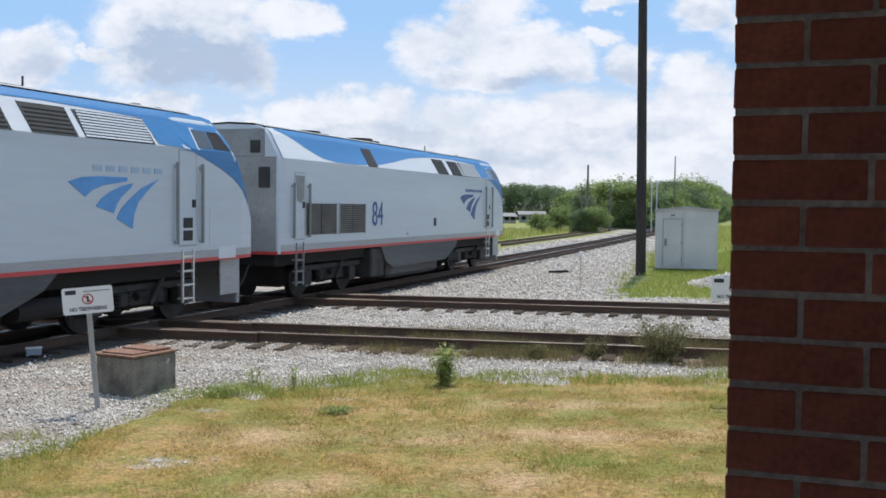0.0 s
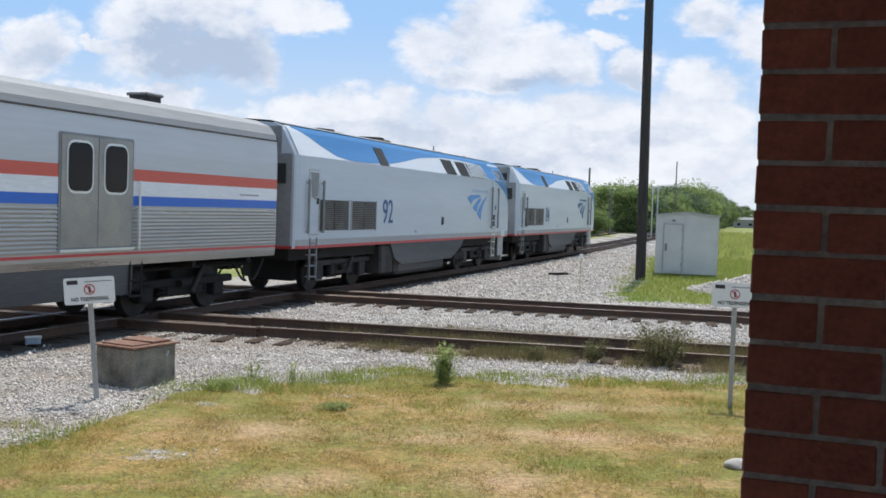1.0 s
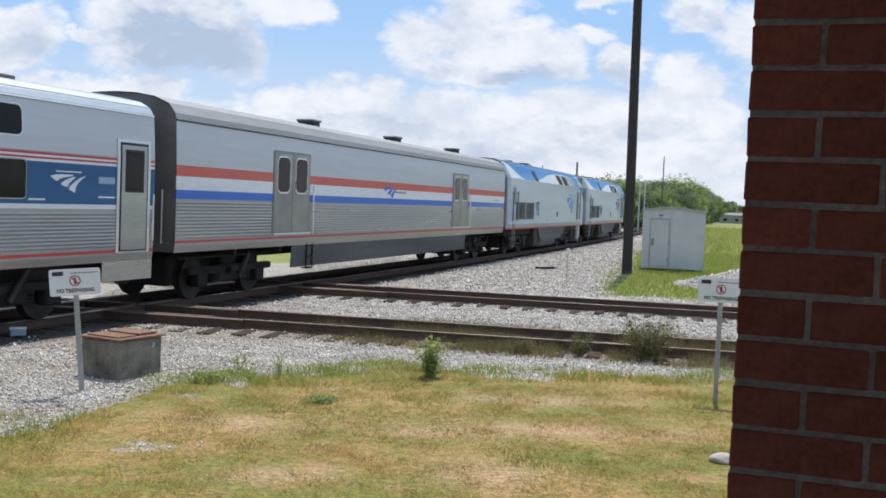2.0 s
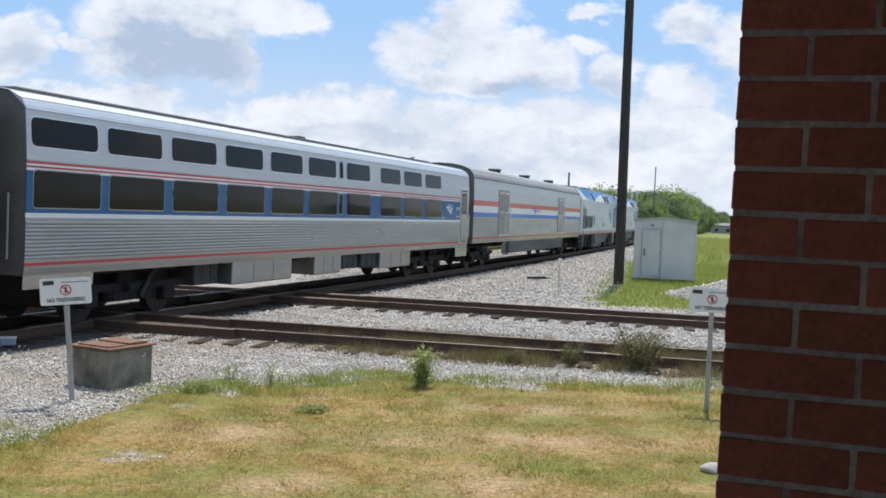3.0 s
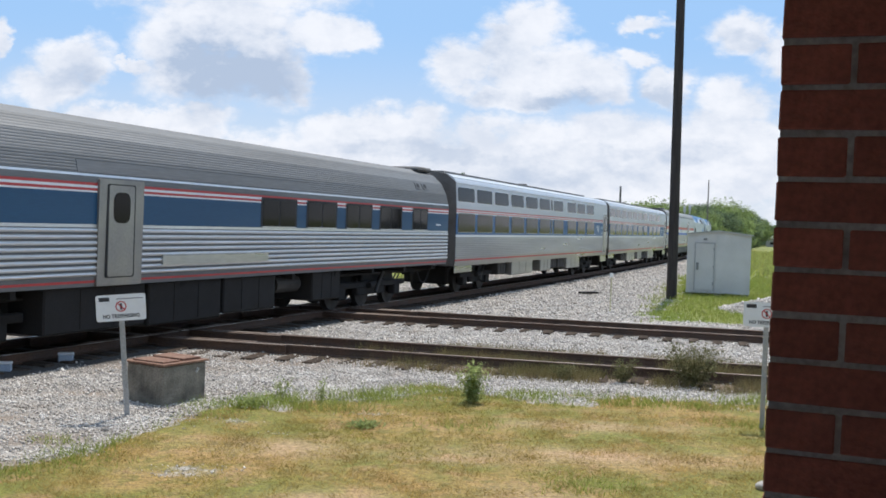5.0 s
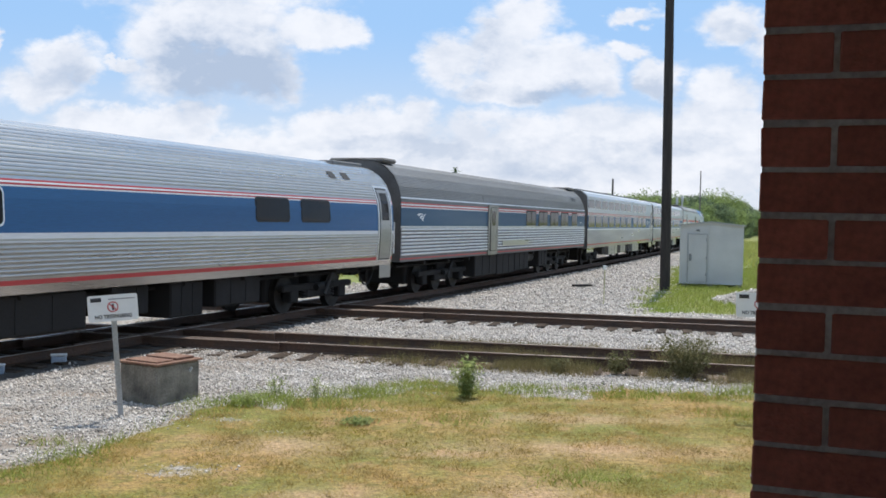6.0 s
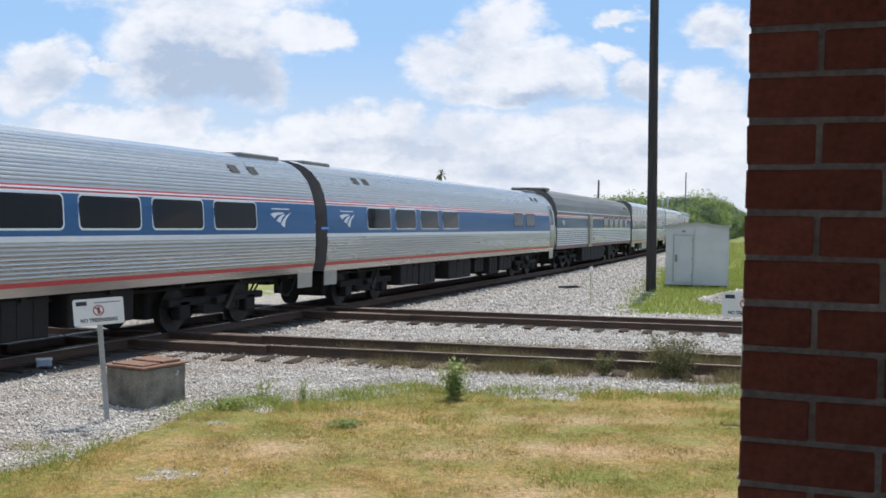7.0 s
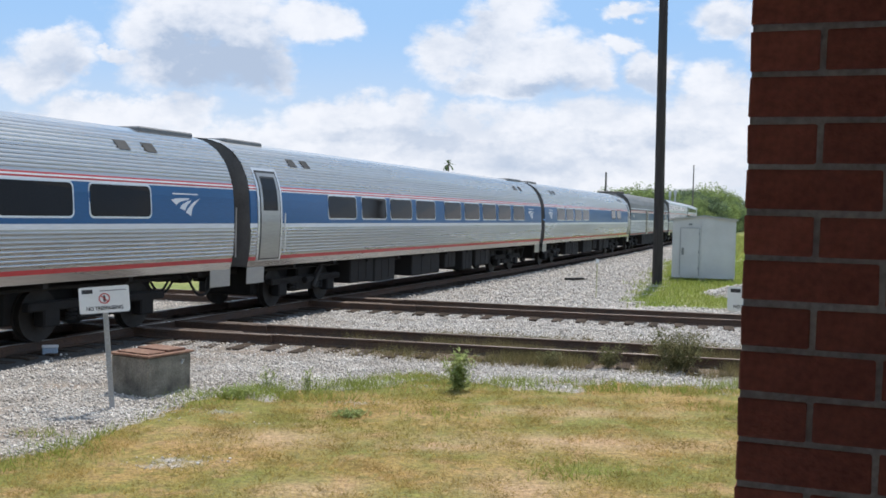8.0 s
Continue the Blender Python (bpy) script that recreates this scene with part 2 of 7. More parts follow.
LONG = (0.12, 1, 1.6)
M = {
    "steel": material("stainless_steel", (0.55, 0.545, 0.535), 0.28, 0.92, (0.40, 0.385, 0.365), 0.7, 0.5, 30, 0.06, stretch=LONG),
    "steel_grey": material("greyed_stainless_steel", (0.44, 0.43, 0.415), 0.36, 0.85, (0.31, 0.30, 0.285), 1.1, 0.6, 30, 0.05, stretch=LONG),
    "steel_bright": material("bright_fluted_steel", (0.74, 0.74, 0.74), 0.36, 0.8, (0.60, 0.595, 0.58), 0.7, 0.4, 30, 0.06, stretch=LONG),
    "steel_dull": material("dull_grey_roof_and_groove_shade", (0.175, 0.178, 0.180), 0.6, 0.25, (0.115, 0.117, 0.118), 0.8, 0.7, 24, 0.08, stretch=LONG),
    "silver_paint": material("silver_grey_paint", (0.55, 0.565, 0.58), 0.42, 0.15, (0.47, 0.48, 0.49), 0.7, 0.5, 6, 0.025, stretch=LONG),
    "loco_grey": material("locomotive_pale_grey_paint", (0.50, 0.55, 0.60), 0.40, 0.1, (0.43, 0.46, 0.49), 0.6, 0.5, 6, 0.02, stretch=LONG),
    "loco_white": material("locomotive_white_paint", (0.58, 0.61, 0.65), 0.4, 0.05, (0.58, 0.60, 0.62), 0.6, 0.4, 6, 0.02, stretch=LONG),
    "loco_rear": material("dirty_and_shaded_end_grey", (0.27, 0.275, 0.28), 0.6, 0.05, (0.17, 0.165, 0.16), 1.2, 0.8, 12, 0.06),
    "loco_dark": material("dark_grey_skirt_paint", (0.085, 0.088, 0.092), 0.65, 0.05, (0.045, 0.045, 0.045), 0.9, 0.7, 30, 0.1, stretch=LONG),
    "loco_band": material("mid_grey_band_paint", (0.36, 0.37, 0.38), 0.45, 0.1, (0.28, 0.28, 0.28), 0.9, 0.6, 30, 0.06, stretch=LONG),
    "roof_dirt": material("sooty_grey_roof", (0.34, 0.36, 0.38), 0.6, 0.1, (0.16, 0.16, 0.16), 0.9, 0.8, 20, 0.1, stretch=LONG),
    "loco_blue": material("locomotive_blue_paint", (0.032, 0.185, 0.44), 0.42, 0.0, (0.03, 0.15, 0.34), 0.8, 0.6, 40, 0.06, stretch=LONG),
    "logo_blue": material("faded_blue_decal", (0.10, 0.30, 0.62), 0.5, 0.0, (0.09, 0.24, 0.50), 3, 0.6, 40, 0.06),
    "logo_pale": material("nearly_worn_off_decal", (0.34, 0.44, 0.56), 0.5, 0.0, (0.30, 0.40, 0.52), 3, 0.6, 40, 0.06),
    "logo_navy": material("dark_blue_decal", (0.028, 0.07, 0.22), 0.5, 0.0, (0.035, 0.09, 0.25), 3, 0.6, 40, 0.06),
    "coach_blue": material("coach_blue_band", (0.012, 0.098, 0.255), 0.42, 0.0, (0.012, 0.082, 0.20), 0.8, 0.6, 40, 0.06, stretch=LONG),
    "stripe_blue": material("bright_blue_stripe", (0.03, 0.14, 0.55), 0.4, 0.0, (0.03, 0.12, 0.46), 0.8, 0.5, 40, 0.05, stretch=LONG),
    "diner_blue": material("weathered_dark_blue_band", (0.010, 0.070, 0.155), 0.45, 0.0, (0.011, 0.058, 0.125), 0.8, 0.6, 40, 0.06, stretch=LONG),
    "red": material("red_stripe_paint", (0.50, 0.050, 0.052), 0.45, 0.0, (0.40, 0.055, 0.055), 1.0, 0.6, 40, 0.06, stretch=LONG),
    "red_orange": material("orange_red_stripe", (0.58, 0.105, 0.075), 0.45, 0.0, (0.58, 0.11, 0.06), 1.0, 0.6, 40, 0.05, stretch=LONG),
    "white": material("white_stripe_paint", (0.76, 0.77, 0.78), 0.4, 0.0, (0.62, 0.62, 0.61), 1.0, 0.5, 40, 0.05, stretch=LONG),
    "window": glass("tinted_window_glass"),
    "dark_window": glass("black_window_glass", (0.008, 0.008, 0.009)),
    "pale_window": glass("pale_reflecting_glass", (0.10, 0.12, 0.14)),
    "gasket": material("black_rubber", (0.025, 0.025, 0.026), 0.7, 0.0),
    "door_steel": material("brushed_door_steel", (0.34, 0.325, 0.30), 0.4, 0.7, (0.25, 0.235, 0.22), 1.5, 0.7, 30, 0.05),
    "black": material("black_underframe", (0.009, 0.008, 0.0078), 0.95, 0.0, (0.017, 0.015, 0.013), 2.0, 0.8, 30, 0.15),
    "under_grey": material("grimy_grey_equipment_box", (0.038, 0.035, 0.032), 0.8, 0.0, (0.018, 0.016, 0.014), 2.0, 0.8, 30, 0.1),
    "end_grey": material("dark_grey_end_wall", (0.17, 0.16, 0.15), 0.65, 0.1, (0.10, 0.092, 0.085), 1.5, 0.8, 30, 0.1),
    "roof_silver": material("weathered_silver_roof_paint", (0.30, 0.305, 0.31), 0.6, 0.1, (0.22, 0.22, 0.22), 0.8, 0.7, 12, 0.05, stretch=LONG),
    "grille_slat": material("dusty_tan_grille_slats", (0.20, 0.18, 0.155), 0.7, 0.1, (0.11, 0.10, 0.09), 2.0, 0.8, 30, 0.1),
    "wheel": material("worn_wheel_steel", (0.035, 0.030, 0.026), 0.65, 0.3, (0.03, 0.025, 0.02), 4.0, 0.7),
    "rust": material("rusty_rail_steel", (0.085, 0.055, 0.040), 0.75, 0.25, (0.15, 0.085, 0.055), 2.5, 0.8, 40, 0.2, 0.004, 60),
    "rail_top": material("polished_rail_head", (0.42, 0.41, 0.40), 0.35, 0.8, (0.22, 0.18, 0.15), 1.2, 0.8),
    "dull_top": material("rust_brown_rail_head", (0.20, 0.155, 0.13), 0.6, 0.4, (0.14, 0.095, 0.07), 1.2, 0.8),
    "tie": material("weathered_timber_tie", (0.058, 0.043, 0.033), 0.9, 0.0, (0.11, 0.085, 0.066), 2.0, 0.8, 30, 0.2, 0.006, 30, (0.4, 3, 3), piece=0.25, shine=0.05),
    "concrete": material("weathered_concrete", (0.25, 0.225, 0.18), 0.9, 0.0, (0.095, 0.085, 0.068), 4.0, 0.95, 40, 0.16, 0.004, 60),
    "rust_plate": material("rusted_steel_lid", (0.17, 0.075, 0.045), 0.85, 0.1, (0.30, 0.19, 0.13), 7.0, 0.9, 40, 0.15, 0.003, 60),
    "sign_white": material("white_sign_enamel", (0.74, 0.74, 0.73), 0.45, 0.0, (0.66, 0.66, 0.64), 4.0, 0.5, 20, 0.015),
    "sign_black": material("black_sign_print", (0.03, 0.03, 0.035), 0.5),
    "sign_grey": material("grey_sign_print", (0.30, 0.30, 0.31), 0.5),
    "sign_red": material("red_sign_print", (0.50, 0.04, 0.04), 0.5),
    "galvanised": material("galvanised_post", (0.50, 0.52, 0.55), 0.45, 0.6, (0.36, 0.37, 0.38), 5.0, 0.7),
    "timber_pole": material("creosoted_pole_timber", (0.045, 0.037, 0.032), 0.9, 0.0, (0.024, 0.021, 0.019), 2.5, 0.8, 40, 0.2, 0.006, 20, (6, 6, 0.5)),
    "far_pole": material("grey_weathered_pole", (0.16, 0.145, 0.13), 0.9, 0.0, None, 2.0, 0.6),
    "shed": material("white_shed_sheet_metal", (0.58, 0.575, 0.56), 0.5, 0.05, (0.47, 0.465, 0.45), 1.2, 0.7, 30, 0.06),
    "shed_roof": material("grey_shed_roof", (0.42, 0.43, 0.43), 0.5, 0.2, (0.30, 0.30, 0.29), 1.5, 0.7),
    "shed_trim": material("grey_metal_trim", (0.24, 0.25, 0.25), 0.5, 0.3),
    "stake": material("pale_yellow_marker", (0.62, 0.58, 0.36), 0.6),
    "pale_blue": material("pale_blue_casting", (0.36, 0.43, 0.52), 0.5, 0.1),
    "brick": material("red_brick", (0.235, 0.070, 0.048), 0.9, 0.0, (0.15, 0.048, 0.037), 9.0, 0.8, 70, 0.14, 0.004, 110, piece=0.22),
    "mortar": material("grey_mortar", (0.33, 0.32, 0.31), 0.95, 0.0, (0.21, 0.20, 0.20), 12.0, 0.8, 90, 0.14, 0.004, 120),
    "plaster": material("pale_unseen_ceiling", (0.74, 0.73, 0.70), 0.9),
    "slab": material("grey_concrete_slab", (0.52, 0.51, 0.48), 0.9),
    "stone": material("pale_crushed_stone", (0.64, 0.59, 0.535), 0.95, 0.0, (0.42, 0.36, 0.30), 1.3, 0.9, 60, 0.12, island=0.48),
    "blade": material("dry_grass_blades", (0.46, 0.32, 0.115), 0.9, 0.0, (0.28, 0.25, 0.052), 0.55, 1.0, 3.0, 0.2, island=0.35, through_light=0.45, shine=0.1),
    "weed": material("green_weed_leaves", (0.34, 0.41, 0.15), 0.8, 0.0, (0.43, 0.44, 0.21), 5.0, 0.8, 20, 0.2, island=0.3, through_light=0.6, shine=0.15),
    "fresh": material("fresh_green_grass_blades", (0.28, 0.34, 0.07), 0.8, 0.0, (0.38, 0.39, 0.12), 0.5, 0.8, 20, 0.2, island=0.3, through_light=0.45, shine=0.15),
    "meadow": material("yellow_green_meadow_blades", (0.36, 0.40, 0.10), 0.8, 0.0, (0.46, 0.43, 0.17), 0.3, 0.8, 20, 0.2, island=0.3, through_light=0.45, shine=0.2),
    "dry_weed": material("dry_straw_weeds", (0.27, 0.21, 0.105), 0.9, 0.0, (0.16, 0.155, 0.06), 1.5, 0.9, 20, 0.2, island=0.4, through_light=0.4, shine=0.1),
    "bush": material("dusty_dark_green_leaves", (0.17, 0.17, 0.075), 0.85, 0.0, (0.24, 0.20, 0.11), 4.0, 0.8, 20, 0.2, island=0.4, through_light=0.4, shine=0.15),
    # both tree leaf colours are lightened to carry the haze of distance
    "leaf": material("hazed_foliage", (0.23, 0.305, 0.115), 0.8, 0.0, (0.31, 0.36, 0.16), 0.35, 0.9, 3.0, 0.2, island=0.40, through_light=0.6, shine=0.1),
    "leaf_dark": material("hazed_dark_foliage", (0.165, 0.225, 0.125), 0.8, 0.0, (0.22, 0.27, 0.155), 0.35, 0.9, 3.0, 0.2, island=0.40, through_light=0.55, shine=0.1),
    "bark": material("tree_bark", (0.12, 0.095, 0.07), 0.95, 0.0, None, 3.0, 0.7),
    "car_white": material("white_car_paint", (0.75, 0.75, 0.75), 0.3, 0.0, coat=0.5),
    "tyre": material("black_tyre", (0.02, 0.02, 0.02), 0.8),
    "wall_pale": material("pale_building_wall", (0.36, 0.36, 0.36), 0.8),
    "roof_grey": material("grey_building_roof", (0.17, 0.175, 0.18), 0.6),
    "asphalt": material("pale_worn_road", (0.34, 0.33, 0.31), 0.9, 0.0, (0.26, 0.25, 0.24), 0.6, 0.8, 20, 0.1),
}


# ---------------------------------------------------------------- mesh helpers
def part(name, bm, mat, parent=None, label="", smooth=False):
    me = bpy.data.meshes.new(name)
    bm.normal_update()
    bm.to_mesh(me)
    bm.free()
    if smooth:
        me.polygons.foreach_set("use_smooth", [True] * len(me.polygons))
    me.materials.append(M[mat] if isinstance(mat, str) else mat)
    ob = new(name, me)
    if parent is not None:
        ob.parent = parent
    if label:
        ob["label"] = label
    return ob


def share(name, ob, parent, m):
    o = bpy.data.objects.new(name, ob.data)
    scene.collection.objects.link(o)
    o.parent, o.matrix_basis = parent, m
    return o


def thing(name, label, category, group="", m=None, kind=""):
    e = new(name)
    e.empty_display_size = 0.3
    if m is not None:
        e.matrix_basis = m
    return tagged(e, label, category, group, kind)


def box(bm, x0, x1, y0, y1, z0, z1, bevel=0.0, m=None):
    vs = [bm.verts.new((x, y, z)) for z in (z0, z1) for x, y in ((x0, y0), (x1, y0), (x1, y1), (x0, y1))]
    fs = [bm.faces.new([vs[i] for i in f]) for f in ((3, 2, 1, 0), (4, 5, 6, 7), (0, 1, 5, 4), (1, 2, 6, 5), (2, 3, 7, 6), (3, 0, 4, 7))]
    if bevel:
        es = list({e for f in fs for e in f.edges})
        r = bmesh.ops.bevel(bm, geom=es, offset=bevel, segments=1, affect="EDGES")
        vs = list({v for f in r["faces"] for v in f.verts} | {v for f in fs if f.is_valid for v in f.verts})
    if m is not None:
        for v in vs:
            v.co = m @ v.co
    return bm


def rod(bm, a, b, r0, r1=None, n=10, cap=True):
    a, b = Vector(a), Vector(b)
    r1 = r0 if r1 is None else r1
    q = (b - a).to_track_quat("Z", "Y").to_matrix()
    rings = []
    for p, r in ((a, r0), (b, r1)):
        rings.append([bm.verts.new(p + q @ Vector((r * math.cos(k * math.tau / n), r * math.sin(k * math.tau / n), 0))) for k in range(n)])
    for k in range(n):
        bm.faces.new((rings[0][k], rings[0][(k + 1) % n], rings[1][(k + 1) % n], rings[1][k]))
    if cap:
        bm.faces.new(rings[0][::-1]), bm.faces.new(rings[1])
    return bm


def BM():
    return bmesh.new()


def raw(name, verts, faces, mat, parent=None, smooth=False):
    me = bpy.data.meshes.new(name)
    me.from_pydata(verts, [], faces)
    me.materials.append(M[mat] if isinstance(mat, str) else mat)
    ob = new(name, me)
    if parent is not None:
        ob.parent = parent
    return ob


# ---------------------------------------------------------------- main track: a very gentle bend to the left
RAIL_TOP = 0.19
HEAD, OFF, BEND = radians(22.335), 13.55, 0.00062
ALONG, ASIDE = Vector((math.sin(HEAD), math.cos(HEAD), 0)), Vector((-math.cos(HEAD), math.sin(HEAD), 0))


def on_track(s, lat=0.0, z=0.0):
    """A point s metres along the main track, lat metres to the left of its middle."""
    return ALONG * s + ASIDE * (OFF + 0.5 * BEND * s * s + lat) + Vector((0, 0, z))


def track_turn(s):
    return math.degrees(math.atan(BEND * s)) - math.degrees(HEAD) + 90


def front_of_train(t):
    return 41.76 + 22.005 * t - 0.00486 * t * t


# ---------------------------------------------------------------- rolling stock helpers
# In a car's own space x points forward, y to its left, z up from the rail head; d is metres back from its front coupler.
class Side:
    """A car's side: half width by height, and length."""

    def __init__(self, length, points):
        self.length, self.points = length, points
        self.zs, self.ys = [p[1] for p in points], [p[0] for p in points]

    def y(self, z):
        return float(np.interp(z, self.zs, self.ys))

    def x(self, d):
        return self.length / 2 - d

    def ring(self, flutes=()):
        """The outline from sill to roof, with flutes (low, high, pitch, depth) rolled into it."""
        cuts = [(z0, z1) for z0, z1, *_ in flutes]
        pts = [(y, z) for y, z in self.points if not any(a < z < b for a, b in cuts)]
        for z0, z1, pitch, deep in flutes:
            gap = 0.24 if deep > 0.016 else 0.12
            n = max(1, round((z1 - z0) / pitch))
            h = (z1 - z0) / n
            for i in range(n):
                z = z0 + i * h
                for k, out in ((0.0, 0.0), (0.11, deep * 0.6), (0.30, deep * 0.93), (0.50, deep), (0.70, deep * 0.93), (0.89, deep * 0.6), (1.0, 0.0)):
                    zz = z + k * h * (1 - gap)
                    slope = (self.y(zz + 0.02) - self.y(zz - 0.02)) / 0.04
                    nl = math.hypot(1, slope)
                    pts.append((self.y(zz) + out / nl, zz - out * slope / nl))
            pts.append((self.y(z1), z1))
        return sorted(pts, key=lambda p: (p[1] if p[1] < self.zs[-1] - 1e-6 else p[1] + 1, -p[0]))


def shell(bm, side, d0, d1, flutes=(), floor=True):
    pts = side.ring(flutes)
    loop = [(-y, z) for y, z in pts] + [(y, z) for y, z in reversed(pts) if y > 1e-4]
    rings = [[bm.verts.new((side.x(d), y, z)) for y, z in loop] for d in (d1, d0)]
    n = len(loop)
    for k in range(n if floor else n - 1):
        bm.faces.new((rings[0][k], rings[0][(k + 1) % n], rings[1][(k + 1) % n], rings[1][k]))
    return bm


def strip(bm, side, d0, d1, z0, z1, out=0.004, sgn=-1, steps=3):
    """A painted or applied band lying on the side, with its own edges."""
    zz = [z0 + (z1 - z0) * i / steps for i in range(steps + 1)]
    outer = [[bm.verts.new((side.x(d), sgn * (side.y(z) + out), z)) for z in zz] for d in (d0, d1)]
    inner = [[bm.verts.new((side.x(d), sgn * (side.y(z) - 0.01), z)) for z in (z0, z1)] for d in (d0, d1)]
    flip = sgn > 0

    def face(*vs):
        bm.faces.new(vs[::-1] if flip else vs)
    for i in range(steps):
        face(outer[1][i], outer[0][i], outer[0][i + 1], outer[1][i + 1])
    face(inner[1][0], inner[0][0], outer[0][0], outer[1][0])
    face(outer[1][-1], outer[0][-1], inner[0][1], inner[1][1])
    face(*outer[0], inner[0][1], inner[0][0])
    face(*outer[1][::-1], inner[1][0], inner[1][1])
    return bm


def pane(bm, side, d0, d1, z0, z1, r=0.09, out=0.01, deep=0.03, sgn=-1, lean=0.0):
    """A round-cornered plate on the side. lean shifts its top backwards."""
    pts = []
    for cx, cz, a0 in ((d1 - r, z1 - r, 0), (d0 + r, z1 - r, 90), (d0 + r, z0 + r, 180), (d1 - r, z0 + r, 270)):
        for k in range(4):
            a = radians(a0 + 30 * k)
            pts.append((cx + r * math.cos(a), cz + r * math.sin(a)))
    top = [bm.verts.new((side.x(d + lean * (z - z0)), sgn * (side.y(z) + out), z)) for d, z in pts]
    low = [bm.verts.new((side.x(d + lean * (z - z0)), sgn * (side.y(z) + out - deep), z)) for d, z in pts]
    bm.faces.new(top if sgn < 0 else top[::-1])
    n = len(pts)
    for k in range(n):
        q = (top[k], low[k], low[(k + 1) % n], top[(k + 1) % n])
        bm.faces.new(q if sgn < 0 else q[::-1])
    return bm


def both(name, make, mat, car, label=""):
    for sgn in (-1, 1):
        bm = BM()
        make(bm, sgn)
        part(name, bm, mat, car, label)


def window(car, side, d, z0, z1, w, frame_mat="steel_bright", r=0.09, glass_mat="window", lip=0.035):
    for sgn in (-1, 1):
        f = part("window_frame", pane(BM(), side, d - w / 2 - lip, d + w / 2 + lip, z0 - lip, z1 + lip, r + lip * 0.6, 0.012, 0.03, sgn), frame_mat, car)
        part("pane", pane(BM(), side, d - w / 2, d + w / 2, z0, z1, r, 0.018, 0.03, sgn), glass_mat, f)


def chevron(car, side, d, z, size, tall, mat, sgn=-1):
    """The fleet's sign as plain shapes: three swept blades that narrow towards the front."""
    for blade in (((0, 0.12), (0.14, 0.03), (0.30, 0), (0.62, 0), (0.62, 0.07), (0.35, 0.17), (0.24, 0.26), (0.17, 0.38)),
                  ((0.28, 0.55), (0.34, 0.40), (0.43, 0.28), (0.55, 0.17), (0.69, 0.10), (0.66, 0.20), (0.56, 0.36), (0.50, 0.52), (0.47, 0.68)),
                  ((0.50, 0.78), (0.55, 0.60), (0.63, 0.44), (0.78, 0.20), (1.0, 0.0), (0.88, 0.20), (0.75, 0.46), (0.70, 0.70), (0.68, 0.98))):
        bm = BM()
        pts = [(d + size * (0.5 - u), z + tall * (0.5 - w)) for u, w in blade]
        top = [bm.verts.new((side.x(p), sgn * (side.y(q) + 0.011), q)) for p, q in pts]
        low = [bm.verts.new((side.x(p), sgn * (side.y(q) + 0.002), q)) for p, q in pts]
        bm.faces.new(top)
        for k in range(len(pts)):
            n = (k + 1) % len(pts)
            bm.faces.new((top[k], top[n], low[n], low[k]))
        bmesh.ops.recalc_face_normals(bm, faces=bm.faces)
        part("emblem_blade", bm, mat, car, "curved emblem blade")


def bar(car, side, d0, d1, z0, z1, mat, sgn=-1, name="lettering_bar"):
    part(name, strip(BM(), side, d0, d1, z0, z1, 0.009, sgn, 1), mat, car)


def wheels(car, x, gauge=0.75, r=0.46, name="wheel"):
    for y in (-gauge, gauge):
        bm = BM()
        rod(bm, (x, y - 0.06, r), (x, y + 0.06, r), r, n=24)
        rod(bm, (x, y - math.copysign(0.09, y), r), (x, y - math.copysign(0.06, y), r), r + 0.025, n=24)
        w = part(name, bm, "wheel", car)
        part("hub", rod(BM(), (x, y, r), (x, y + math.copysign(0.13, y), r), 0.14, n=14), "black", w)
    part("axle", rod(BM(), (x, -gauge, r), (x, gauge, r), 0.09, n=10), "black", car)


def bogie(car, x, base=2.6, r=0.46, heavy=False):
    """Two axles in a cast frame with springs and journal boxes."""
    for dx in (-base / 2, base / 2):
        wheels(car, x + dx, r=r)
    for y in (-1, 1):
        bm = BM()
        yy0, yy1 = (0.93, 1.12) if y > 0 else (-1.12, -0.93)
        hi, lo = (0.86, 0.52) if heavy else (0.72, 0.46)
        box(bm, x - base / 2 - 0.55, x + base / 2 + 0.55, yy0, yy1, hi - 0.16, hi, 0.03)
        box(bm, x - base / 4, x + base / 4, yy0, yy1, lo - 0.10, hi - 0.15, 0.03)
        for dx in (-base / 2, base / 2):
            box(bm, x + dx - 0.2, x + dx + 0.2, yy0, yy1 + 0.05, r - 0.18, r + 0.22, 0.03)
        side_ = part("bogie_frame", bm, "under_grey" if heavy else "black", car)
        for dx in (-0.75, -0.45, 0.45, 0.75):
            bm = BM()
            for k in range(5):
                rod(bm, (x + dx, y * 1.03, 0.36 + k * 0.075), (x + dx, y * 1.03, 0.405 + k * 0.075), 0.10, n=10)
            part("spring", bm, "black", side_)
        part("shock_absorber", rod(BM(), (x + 0.1, y * 1.2, 0.42), (x + 0.55, y * 1.2, 0.98), 0.05, n=8), "under_grey", side_)
        part("brake_cylinder", rod(BM(), (x - 0.35, y * 1.2, 0.62), (x - 0.02, y * 1.2, 0.66), 0.085, n=10), "black", side_)
    # added black filler between the wheels, blocks light from the far side
    part("brake_gear", box(BM(), x - base / 2 - 0.7, x + base / 2 + 0.7, -0.66, 0.66, 0.30, 0.98, 0.05), "black", car)
    part("bolster", box(BM(), x - 0.28, x + 0.28, -0.95, 0.95, 0.5, 0.95, 0.04), "black", car)


